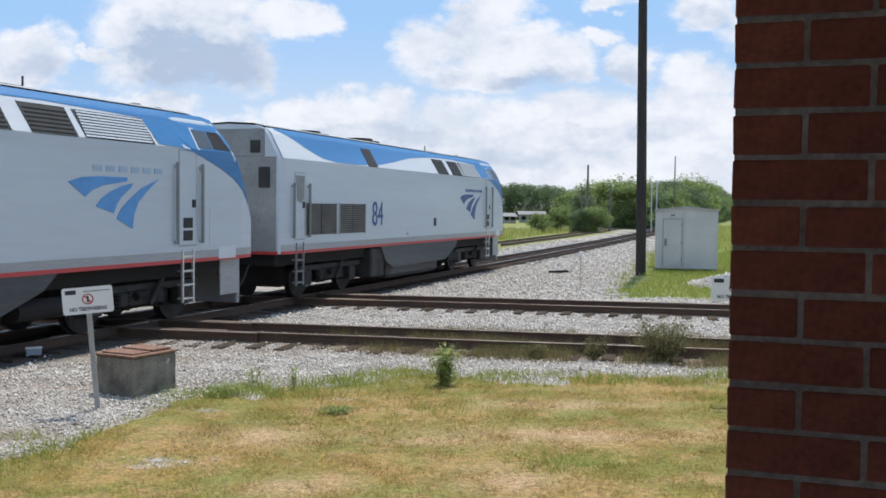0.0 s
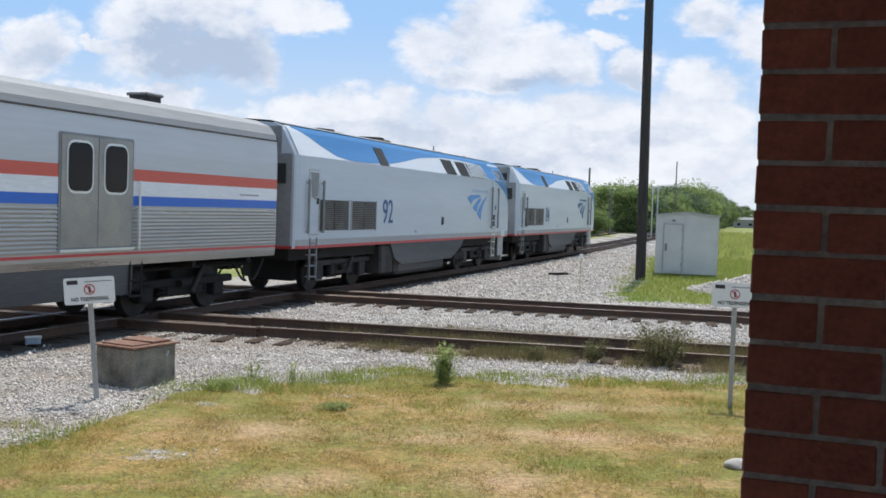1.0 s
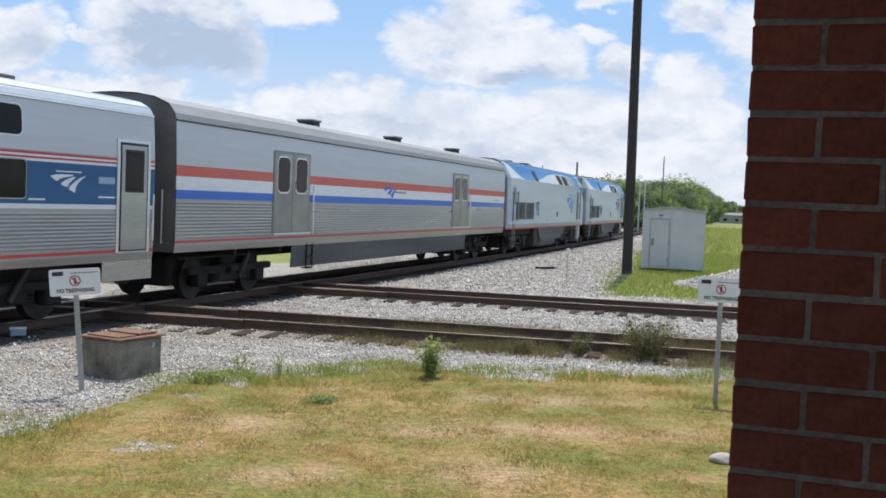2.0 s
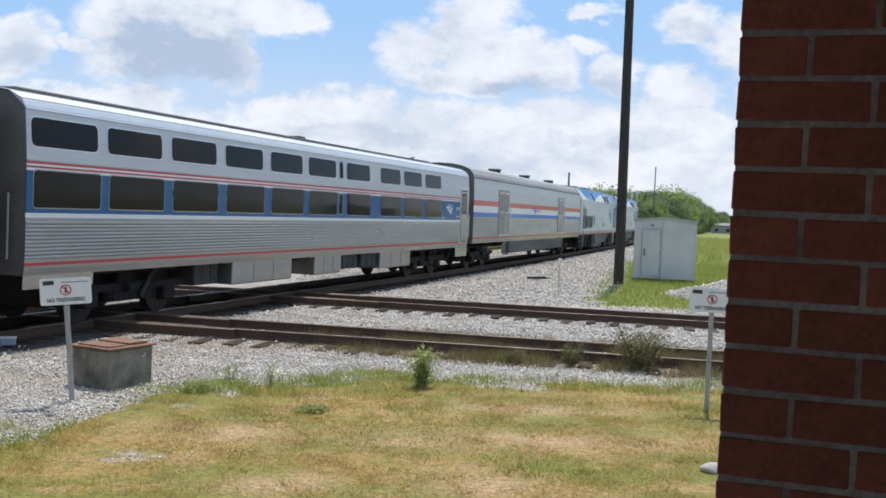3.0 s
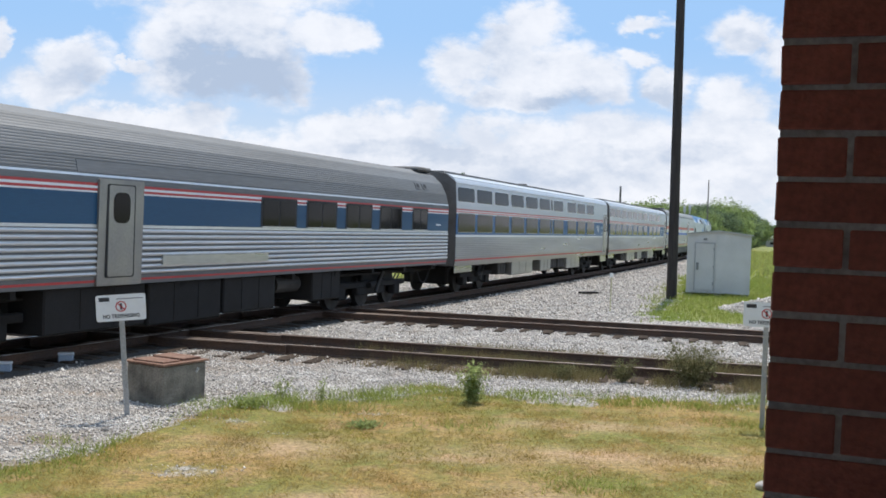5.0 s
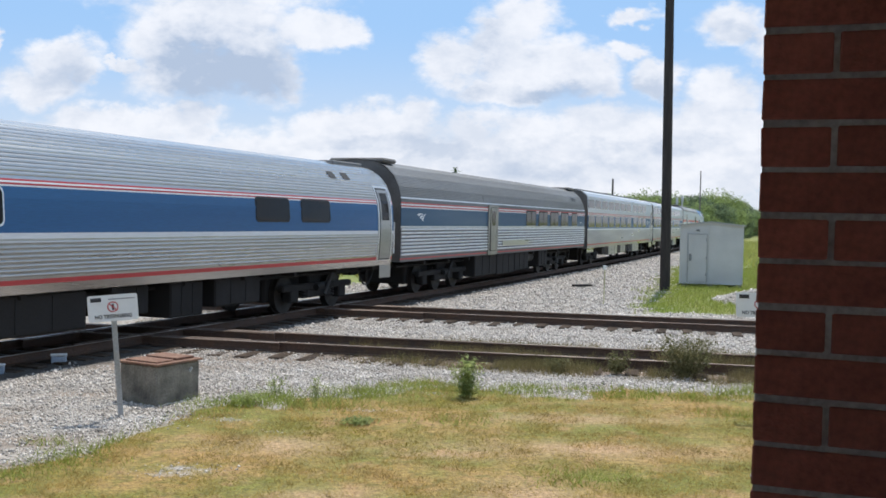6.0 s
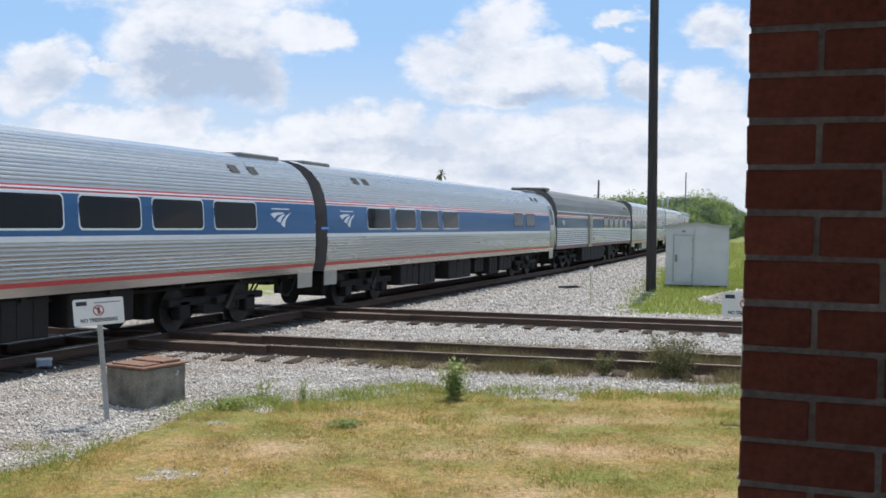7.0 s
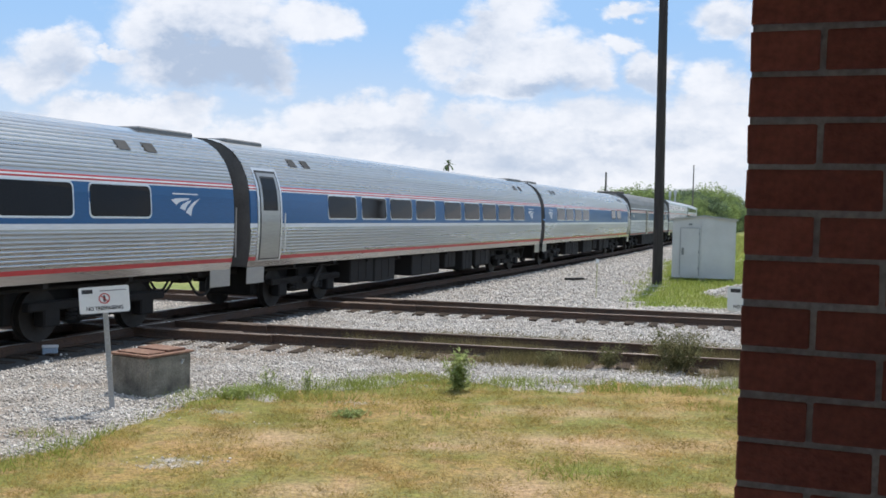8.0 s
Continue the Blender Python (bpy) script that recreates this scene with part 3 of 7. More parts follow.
def coupler(car, length, z=0.86):
    for e in (-1, 1):
        bm = BM()
        box(bm, *sorted((e * (length / 2 - 0.02), e * (length / 2 - 0.9))), -0.10, 0.10, z - 0.10, z + 0.10, 0.02)
        box(bm, *sorted((e * (length / 2 + 0.06), e * (length / 2 - 0.22))), -0.17, 0.17, z - 0.16, z + 0.16, 0.04)
        part("coupler", bm, "black", car)
        for y in (-0.55, 0.5, 0.62):
            bm = BM()
            for k in range(8):
                a, b = k / 8, (k + 1) / 8
                rod(bm, (e * (length / 2 - 0.6 + 0.58 * a), y, 0.95 - 0.5 * math.sin(a * 1.6)), (e * (length / 2 - 0.6 + 0.58 * b), y, 0.95 - 0.5 * math.sin(b * 1.6)), 0.028, n=6, cap=False)
            part("hose", bm, "gasket", car)


def car_ends(car, side, d0, d1, mat="end_grey", seal_top=3.55):
    """End walls inside the shell's rim, with a bellows-like gangway seal."""
    pts = side.points
    for d, e in ((d0, 1), (d1, -1)):
        bm = BM()
        loop = [(-y + 0.015, z) for y, z in pts] + [(y - 0.015, z - 0.0) for y, z in reversed(pts) if y > 0.02]
        vs = [bm.verts.new((side.x(d) - e * 0.03, y, z - (0.012 if z > 3 else -0.01))) for y, z in loop]
        bm.faces.new(vs if e < 0 else vs[::-1])
        part("end_wall", bm, mat, car)
        bm = BM()
        x = side.x(d)
        for k in range(4):
            w = 0.72 + (0.05 if k % 2 else 0.0)
            a, b = sorted((x - e * 0.02 + e * k * 0.085, x - e * 0.02 + e * (k + 1) * 0.085))
            for y0, y1, z0, z1 in ((-w, -w + 0.16, 1.05, seal_top), (w - 0.16, w, 1.05, seal_top), (-w, w, seal_top - 0.14, seal_top)):
                box(bm, a, b, y0, y1, z0, z1)
        part("gangway_seal", bm, "end_grey", car)
        for y in (-1.25, 1.25):
            part("grab_iron", rod(BM(), (x + e * 0.06, y, 1.3), (x + e * 0.06, y, 2.4), 0.018, n=6), "steel_bright", car)


def under_boxes(car, side, rows, mat="under_grey"):
    for d0, d1, z0, z1, w in rows:
        bm = BM()
        box(bm, side.x(d1), side.x(d0), -w, w, z0, z1, 0.03)
        for k in range(1, 3):
            x = side.x(d1) + (d0 - d1) * -k / 3
            box(bm, x - 0.02, x + 0.02, -w - 0.012, w + 0.012, z0 + 0.05, z1 - 0.04)
        part("equipment_box", bm, mat, car)


def frame_under(car, side, d0, d1):
    bm = BM()
    box(bm, side.x(d1), side.x(d0), -0.25, 0.25, 0.82, 1.10)
    d = d0 + 1.0
    while d < d1 - 0.8:
        box(bm, side.x(d) - 0.06, side.x(d) + 0.06, -1.42, 1.42, 0.98, 1.12)
        d += 2.2
    part("underframe", bm, "black", car)
    for y in (-0.95, 0.8):
        part("pipe", rod(BM(), (side.x(d1 - 1), y, 0.93), (side.x(d0 + 1), y, 0.93), 0.035, n=8), "black", car)


# ---------------------------------------------------------------- locomotive
LOCO = Side(21.03, [(1.52, 1.24), (1.52, 3.56), (1.18, 4.18), (1.04, 4.33), (0.70, 4.41), (0.0, 4.45)])
LOCO_FRONT, LOCO_REAR = 0.40, 20.55


def loco_top(d):
    """The highest point of the hull: the raked nose."""
    return float(np.interp(d, [0.40, 0.52, 1.72, 2.05], [2.10, 2.35, 4.28, 4.42]))


def loco_width(d):
    return float(np.interp(d, [0.40, 0.9, 1.9, 3.2, 20.15, 20.45, 20.55], [0.90, 0.955, 0.99, 1.0, 1.0, 0.985, 0.93]))


def loco_y(d, z):
    return LOCO.y(z) * loco_width(d)


def loco_plate(bm, outline, out=0.006, sgn=-1, deep=0.02):
    """A plate of the given (d, z) outline that follows the hull."""
    top = [bm.verts.new((LOCO.x(d), sgn * (loco_y(d, z) + out), z)) for d, z in outline]
    low = [bm.verts.new((LOCO.x(d), sgn * (loco_y(d, z) + out - deep), z)) for d, z in outline]
    n = len(outline)
    faces = [bm.faces.new(top)]
    for k in range(n):
        faces.append(bm.faces.new((top[k], top[(k + 1) % n], low[(k + 1) % n], low[k])))
    bmesh.ops.recalc_face_normals(bm, faces=faces)
    return bm


def loco_sheet(bm, ds, low, high, out=0.006, sgn=-1):
    """Paint between two lines given at the stations ds."""
    cols = []
    for d in ds:
        a, b = low(d), min(high(d), loco_top(d) - 0.02)
        zs = sorted({a, b, *[z for z in (3.56, 4.16, 4.30) if a + 0.01 < z < b - 0.01]})
        zs = [a + (b - a) * k / 6 for k in range(7)] if len(zs) < 3 else [zs[0] + (zs[1] - zs[0]) * k / 3 for k in range(3)] + [zs[1] + (zs[-1] - zs[1]) * k / 3 for k in range(4)]
        cols.append([bm.verts.new((LOCO.x(d), sgn * (loco_y(d, z) + out), z + out * 0.4)) for z in zs])
    for c0, c1 in zip(cols, cols[1:]):
        for k in range(6):
            q = (c1[k], c0[k], c0[k + 1], c1[k + 1])
            bm.faces.new(q if sgn < 0 else q[::-1])
    bmesh.ops.remove_doubles(bm, verts=bm.verts, dist=0.0005)
    return bm


# roof fittings: from, to, half width, height
FANS = [(15.9, 17.3, 0.6, 0.06, "black"), (12.2, 13.5, 0.6, 0.10, "black"), (6.5, 7.4, 0.45, 0.08, "black"), (2.75, 3.1, 0.16, 0.14, "black"), (2.1, 2.4, 0.2, 0.12, "black")]


def locomotive(number, faded, label):
    car = thing("locomotive", label, "locomotive", "cars of the train")
    side = LOCO
    # hull, lofted along its length
    zs = [1.24, 1.30, 1.46, 1.80, 2.10, 2.40, 2.70, 3.0, 3.3, 3.56, 3.76, 3.96, 4.16, 4.30, 4.37, 4.41]
    ds = [0.40, 0.46, 0.52, 0.7, 0.95, 1.2, 1.45, 1.72, 2.05, 2.6, 3.2, 6, 10, 14, 18, 20.15, 20.38, 20.5, 20.55]
    bm = BM()
    rings = []
    for d in ds:
        hi, half = loco_top(d), []
        for z in zs:
            zz = min(z, hi)
            y = side.y(z) * loco_width(d)
            half.append((y if z < 4.405 else 0.0, zz))
        loop = [(-y, z) for y, z in half] + [(y, z) for y, z in reversed(half[:-1])]
        rings.append([bm.verts.new((side.x(d), y, z)) for y, z in loop])
    n = len(rings[0])
    for a, b in zip(rings, rings[1:]):
        for k in range(n):
            bm.faces.new((a[k], b[k], b[(k + 1) % n], a[(k + 1) % n]))
    bm.faces.new(rings[0]), bm.faces.new(rings[-1][::-1])
    bmesh.ops.remove_doubles(bm, verts=bm.verts, dist=0.0008)
    bmesh.ops.recalc_face_normals(bm, faces=bm.faces)
    part("hull", bm, "loco_grey", car)
    # sooty roof walk
    part("roof_deck", shell(BM(), Side(21.03, [(1.02, 4.35), (0.70, 4.425), (0.0, 4.465)]), 2.2, 20.5, floor=False), "roof_dirt", car)
    # upper white flank, blue wave
    upper = lambda d: 4.29
    white_ds = [4.2 + 0.5 * k for k in range(33)]
    wave = lambda d: float(np.interp(d, [2.6, 3.4, 4.1, 4.35, 5.4, 7, 9, 10.5, 11.6, 13, 14.5, 16.2, 17.4, 18.2, 18.9, 19.5, 20.1, 20.5],
                                     [3.40, 3.56, 3.60, 4.09, 4.12, 4.16, 4.14, 4.06, 3.98, 3.80, 3.64, 3.585, 3.59, 3.66, 3.86, 4.10, 4.27, 4.28]))
    both("white_flank", lambda bm, s: loco_sheet(bm, white_ds + [20.45], lambda d: 3.575, upper, 0.004, s), "loco_white", car)
    both("blue_wave", lambda bm, s: loco_sheet(bm, [3.4, 3.8, 4.1, 4.35] + [4.6 + 0.4 * k for k in range(40)], wave, lambda d: 4.31, 0.009, s), "loco_blue", car)
    cab_low = lambda d: float(np.interp(d, [0.52, 0.9, 1.3, 1.9, 2.5, 3.0, 3.6], [2.34, 2.74, 2.98, 3.20, 3.38, 3.50, 3.58]))
    both("blue_cab_wedge", lambda bm, s: loco_sheet(bm, [0.50, 0.7, 0.95, 1.2, 1.45, 1.72, 2.05, 2.6, 3.0, 3.6], cab_low, lambda d: 4.31, 0.010, s), "loco_blue", car)
    # nose and windscreen
    bm = BM()
    for y0, y1 in ((-0.90, -0.05), (0.05, 0.90)):
        vs = [bm.verts.new((side.x(d) + 0.03, y * loco_width(d) * sc, loco_top(d) + 0.02)) for d, y, sc in ((1.02, y0, 1.15), (1.02, y1, 1.15), (1.66, y1, 0.95), (1.66, y0, 0.95))]
        bm.faces.new(vs)
    bmesh.ops.solidify(bm, geom=bm.faces[:], thickness=0.015)
    part("windscreen", bm, "window", car)
    part("nose_panel", box(BM(), side.x(0.40) - 0.02, side.x(0.40) + 0.012, -0.8, 0.8, 1.55, 2.02, 0.01), "loco_blue", car)
    both("cab_window_frame", lambda bm, s: loco_plate(bm, [(2.80, 4.02), (1.66, 4.02), (1.38, 3.54), (2.80, 3.56)], 0.014, s), "loco_white", car)
    both("cab_window", lambda bm, s: loco_plate(bm, [(2.16, 3.98), (1.70, 3.98), (1.46, 3.58), (2.16, 3.60)], 0.020, s), "window", car)
    both("cab_window", lambda bm, s: loco_plate(bm, [(2.74, 3.98), (2.20, 3.98), (2.20, 3.60), (2.74, 3.60)], 0.020, s), "pale_window", car)
    # bands at the sill
    both("grey_band", lambda bm, s: loco_sheet(bm, [0.42, 0.5, 0.7, 0.9, 1.4, 1.9, 2.5, 3.2, 10, 20.1, 20.38, 20.5], lambda d: 1.30, lambda d: 1.46, 0.005, s), "loco_band", car)
    both("red_stripe", lambda bm, s: loco_sheet(bm, [0.42, 0.5, 0.7, 0.9, 1.4, 1.9, 2.5, 3.2, 10, 20.1, 20.38, 20.5], lambda d: 1.225, lambda d: 1.30, 0.008, s), "red", car, "red sill stripe")
    part("rear_stripe", box(BM(), side.x(20.565), side.x(20.54), -1.40, 1.40, 1.225, 1.30), "red", car)
    # skirt and fuel tank between the bogies
    both("skirt", lambda bm, s: loco_plate(bm, [(7.0, 1.23), (7.35, 0.95), (8.4, 0.58), (13.3, 0.55), (13.9, 0.75), (14.3, 1.23)], 0.0, s, 0.05), "loco_dark", car)
    part("fuel_tank", box(BM(), side.x(13.2), side.x(8.6), -1.32, 1.32, 0.20, 0.85, 0.12), "loco_dark", car)
    part("underframe", box(BM(), side.x(20.4), side.x(0.7), -1.25, 1.25, 0.92, 1.24, 0.03), "black", car)
    part("air_reservoir", rod(BM(), (side.x(7.8), -1.25, 0.62), (side.x(6.6), -1.25, 0.62), 0.18, n=14), "black", car)
    part("battery_box", box(BM(), side.x(14.9), side.x(13.9), -1.46, 1.46, 0.32, 1.2, 0.05), "under_grey", car)
    # intake hatch, dynamic brake openings, louvres
    both("intake_hatch", lambda bm, s: loco_plate(bm, [(15.28, 4.10), (14.62, 4.10), (14.58, 3.575), (15.25, 3.575)], 0.024, s), "gasket", car, "slanted black intake")
    for d0 in (8.0, 6.42):
        for s in (-1, 1):
            f = part("brake_grille", loco_plate(BM(), [(d0 + 1.24, 4.09), (d0 + 0.10, 4.09), (d0 + 0.04, 3.575), (d0 + 1.16, 3.575)], 0.018, s), "gasket", car)
            for k in range(6):
                z = 3.62 + k * 0.075
                part("grille_bar", loco_plate(BM(), [(d0 + 1.16, z + 0.012), (d0 + 0.10, z + 0.012), (d0 + 0.10, z), (d0 + 1.16, z)], 0.028, s), "black", f)
    for s in (-1, 1):
        f = part("louvre_panel", loco_plate(BM(), [(6.34, 4.08), (4.34, 4.08), (4.26, 3.58), (6.26, 3.58)], 0.016, s), "gasket", car)
        for k in range(9):
            z = 3.60 + k * 0.054
            part("louvre", loco_plate(BM(), [(6.26, z + 0.03), (4.34, z + 0.03), (4.34, z), (6.26, z)], 0.032, s, 0.03), "loco_white", f)
    # radiator grilles low on the flank
    for d0, d1 in ((17.48, 19.34), (15.54, 17.30)):
        for s in (-1, 1):
            g = part("side_grille", loco_plate(BM(), [(d1, 2.48), (d0, 2.48), (d0, 1.68), (d1, 1.68)], 0.012, s), "gasket", car, "dark louvred grille")
            for k in range(15):
                z = 1.70 + k * 0.052
                part("grille_slat", loco_plate(BM(), [(d1 - 0.03, z + 0.026), (d0 + 0.03, z + 0.026), (d0 + 0.03, z), (d1 - 0.03, z)], 0.026, s, 0.02), "grille_slat", g)
            for a in (d0 - 0.02, d1 - 0.02):
                part("grille_post", loco_plate(BM(), [(a + 0.04, 2.50), (a, 2.50), (a, 1.66), (a + 0.04, 1.66)], 0.03, s, 0.03), "loco_band", g)
            a = (d0 + d1) / 2
            part("grille_post", loco_plate(BM(), [(a + 0.03, 2.48), (a, 2.48), (a, 1.68), (a + 0.03, 1.68)], 0.03, s, 0.03), "under_grey", g)
    # doors with handrails and steps
    for d0, d1, z1, glassed in ((19.35, 19.88, 3.22, True), (2.88, 3.46, 3.50, False)):
        for s in (-1, 1):
            door = part("door", loco_plate(BM(), [(d1, z1), (d0, z1), (d0, 1.60), (d1, 1.60)], 0.010, s), "loco_grey", car)
            part("door_seam", loco_plate(BM(), [(d1 + 0.03, z1 + 0.03), (d0 - 0.03, z1 + 0.03), (d0 - 0.03, 1.56), (d1 + 0.03, 1.56)], 0.005, s), "loco_band", door)
            if glassed:
                part("door_window", loco_plate(BM(), [(d1 - 0.04, z1 - 0.05), (d0 + 0.04, z1 - 0.05), (d0 + 0.06, 2.62), (d0 + 0.22, 2.48), (d1 - 0.1, 2.55)], 0.018, s), "shed_trim", door)
            part("latch", loco_plate(BM(), [(d0 + 0.14, 2.52), (d0 + 0.02, 2.52), (d0 + 0.02, 2.36), (d0 + 0.14, 2.36)], 0.022, s), "gasket", door)
            for dd in (d0 - 0.17, d1 + 0.15):
                y = s * (loco_y(dd, 2.4) + 0.07)
                rail = part("handrail", rod(BM(), (side.x(dd), y, 1.62), (side.x(dd), y, z1 - 0.24), 0.034, n=8), "shed_trim", car)
                for z in (1.66, z1 - 0.32):
                    part("bracket", box(BM(), side.x(dd) - 0.03, side.x(dd) + 0.03, *sorted((y, s * loco_y(dd, 2.4))), z - 0.03, z + 0.03), "steel", rail)
            dm = (d0 + d1) / 2
            for k, z in enumerate((1.98, 1.72)):
                if not glassed:
                    part("step_recess", loco_plate(BM(), [(dm + 0.17, z + 0.17), (dm - 0.17, z + 0.17), (dm - 0.17, z - 0.04), (dm + 0.17, z - 0.04)], 0.014, s), "gasket", car)
            bm = BM()
            for dd in (dm - 0.19, dm + 0.19):
                box(bm, side.x(dd) - 0.02, side.x(dd) + 0.02, *sorted((s * 1.50, s * 1.545)), 0.42, 1.50)
            for z in (0.48, 0.76, 1.04, 1.34):
                box(bm, side.x(dm) - 0.19, side.x(dm) + 0.19, *sorted((s * 1.40, s * 1.545)), z, z + 0.035)
            part("ladder", bm, "shed_trim" if glassed else "steel_bright", car)
    # nose lower corner panel and plough
    both("access_panel", lambda bm, s: loco_plate(bm, [(2.35, 2.32), (1.42, 2.32), (1.42, 1.58), (2.35, 1.58)], 0.006, s), "loco_grey", car)
    both("patch_plate", lambda bm, s: loco_plate(bm, [(2.0, 1.52), (1.25, 1.52), (1.25, 1.26), (2.0, 1.26)], 0.013, s), "loco_white", car)
    bm = BM()
    for s in (-1, 1):
        box(bm, side.x(1.55), side.x(0.75), *sorted((s * 1.28, s * 1.22)), 0.42, 1.22, 0.02)
    box(bm, side.x(0.72), side.x(0.60), -1.2, 1.2, 0.18, 0.95, 0.03)
    part("plough", bm, "loco_band", car)
    # rear end fittings
    # this panel grey holds both dirt and the end wall's shade
    part("rear_wall", box(BM(), side.x(20.565), side.x(20.545), -1.36, 1.36, 1.31, 3.60, 0.008), "loco_rear", car)
    part("rear_wall", box(BM(), side.x(20.566), side.x(20.546), -1.05, 1.05, 3.605, 4.28, 0.008), "loco_rear", car)
    for y, z, w, h in ((-0.80, 3.85, 0.26, 0.3), (-1.05, 3.1, 0.3, 0.5), (0.80, 3.85, 0.26, 0.3), (1.05, 3.1, 0.3, 0.5), (0.0, 2.4, 0.7, 1.7)):
        part("rear_hatch", box(BM(), side.x(20.60), side.x(20.53), y - w / 2, y + w / 2, z - h / 2, z + h / 2, 0.01), "gasket" if w < 0.5 else "loco_band", car)
    # roof fittings
    for d0, d1, w, h, mm in FANS:
        f = part("roof_fan" if d1 - d0 > 0.8 else "horn", box(BM(), side.x(d1), side.x(d0), -w, w, 4.36, 4.40 + h, 0.05), mm, car)
        if d1 - d0 > 1.2:
            part("fan_ring", rod(BM(), (side.x((d0 + d1) / 2), 0, 4.40 + h), (side.x((d0 + d1) / 2), 0, 4.45 + h), 0.55, n=20), "black", f)
    part("antenna", rod(BM(), (side.x(5.9), 0.2, 4.4), (side.x(5.9), 0.2, 4.75), 0.02, n=6), "black", car)
    # sign, number, small plates
    for s in (-1, 1):
        chevron(car, side, 5.45, 2.42, 2.6, 0.98, "logo_blue" if faded else "logo_navy", s)
        for k in range(6):
            bar(car, side, 4.05 + k * 0.36, 4.30 + k * 0.36, 3.0, 3.11, "logo_pale" if faded else "logo_navy", s)
        txt = bpy.data.curves.new("number", "FONT")
        txt.body, txt.size, txt.align_x, txt.extrude = number, 1.0, "CENTER", 0.004
        tmp = bpy.data.objects.new("number", txt)
        scene.collection.objects.link(tmp)
        me = bpy.data.meshes.new_from_object(tmp.evaluated_get(bpy.context.evaluated_depsgraph_get()))
        bpy.data.objects.remove(tmp)
        me.materials.clear()
        me.materials.append(M["logo_navy"])
        ob = new("road_number", me)
        ob.parent = car
        ob.matrix_basis = Matrix.Translation((side.x(14.6), s * 1.530, 1.86)) @ (pose(0, 0, 0, 90, 0, 0) if s < 0 else pose(0, 0, 0, 90, 0, 180)) @ Matrix.Diagonal((0.86, 1.02, 1, 1))
        part("fuel_filler", loco_plate(BM(), [(9.62, 2.05), (9.42, 2.05), (9.42, 1.78), (9.62, 1.78)], 0.02, s), "gasket", car)
        part("small_plate", loco_plate(BM(), [(12.2, 1.62), (12.08, 1.62), (12.08, 1.52), (12.2, 1.52)], 0.012, s), "loco_band", car)
    for d in (4.1, 16.9):
        bogie(car, side.x(d), 2.84, 0.50, True)
        for s in (-1, 1):
            part("sand_pipe", rod(BM(), (side.x(d + 2.1), s * 1.1, 1.1), (side.x(d + 1.9), s * 0.9, 0.2), 0.03, n=6), "under_grey", car)
    coupler(car, 21.03)
    return car


# ---------------------------------------------------------------- passenger cars
def stripes(car, side, d0, d1, rows):
    for name, z0, z1, mat in rows:
        both(name, lambda bm, s: strip(bm, side, d0, d1, z0, z1, 0.006, s, 1 if z1 - z0 < 0.2 else 4), mat, car)


def end_door(car, side, d0, d1, z0=1.25, z1=3.22, mat="steel_grey"):
    for sgn in (-1, 1):
        f = part("door_frame", strip(BM(), side, d0 - 0.12, d1 + 0.12, z0 - 0.03, z1 + 0.09, 0.024, sgn, 14), "steel_bright", car)
        part("door_seal", strip(BM(), side, d0 - 0.04, d1 + 0.04, z0 - 0.01, z1 + 0.03, 0.028, sgn, 14), "gasket", f)
        d = part("door", strip(BM(), side, d0, d1, z0 + 0.02, z1 - 0.02, 0.034, sgn, 14), mat, car)
        part("door_window_seal", strip(BM(), side, d0 + 0.10, d1 - 0.10, z0 + 1.10, z1 - 0.10, 0.037, sgn, 8), "gasket", d)
        part("door_window", strip(BM(), side, d0 + 0.13, d1 - 0.13, z0 + 1.14, z1 - 0.14, 0.040, sgn, 8), "window", d)
        part("handrail", rod(BM(), (side.x(d0 - 0.2), sgn * (side.y(2) + 0.05), 1.4), (side.x(d0 - 0.2), sgn * (side.y(2) + 0.05), 2.3), 0.018, n=6), "steel_bright", car)


TUBE = Side(26.0, [(1.50, 1.08), (1.545, 1.30), (1.575, 1.75), (1.58, 2.10), (1.56, 2.55), (1.52, 2.85), (1.44, 3.10), (1.31, 3.38), (1.09, 3.63), (0.79, 3.82), (0.40, 3.93), (0.0, 3.96)])
AM_STRIPES = [("red_pinstripe", 2.875, 2.905, "red"), ("white_pinstripe", 2.845, 2.874, "white"), ("red_pinstripe", 2.812, 2.844, "red"), ("white_pinstripe", 2.785, 2.811, "white"),
              ("blue_band", 2.06, 2.784, "coach_blue"), ("white_band", 1.965, 2.059, "white"), ("red_sill_stripe", 1.235, 1.315, "red")]


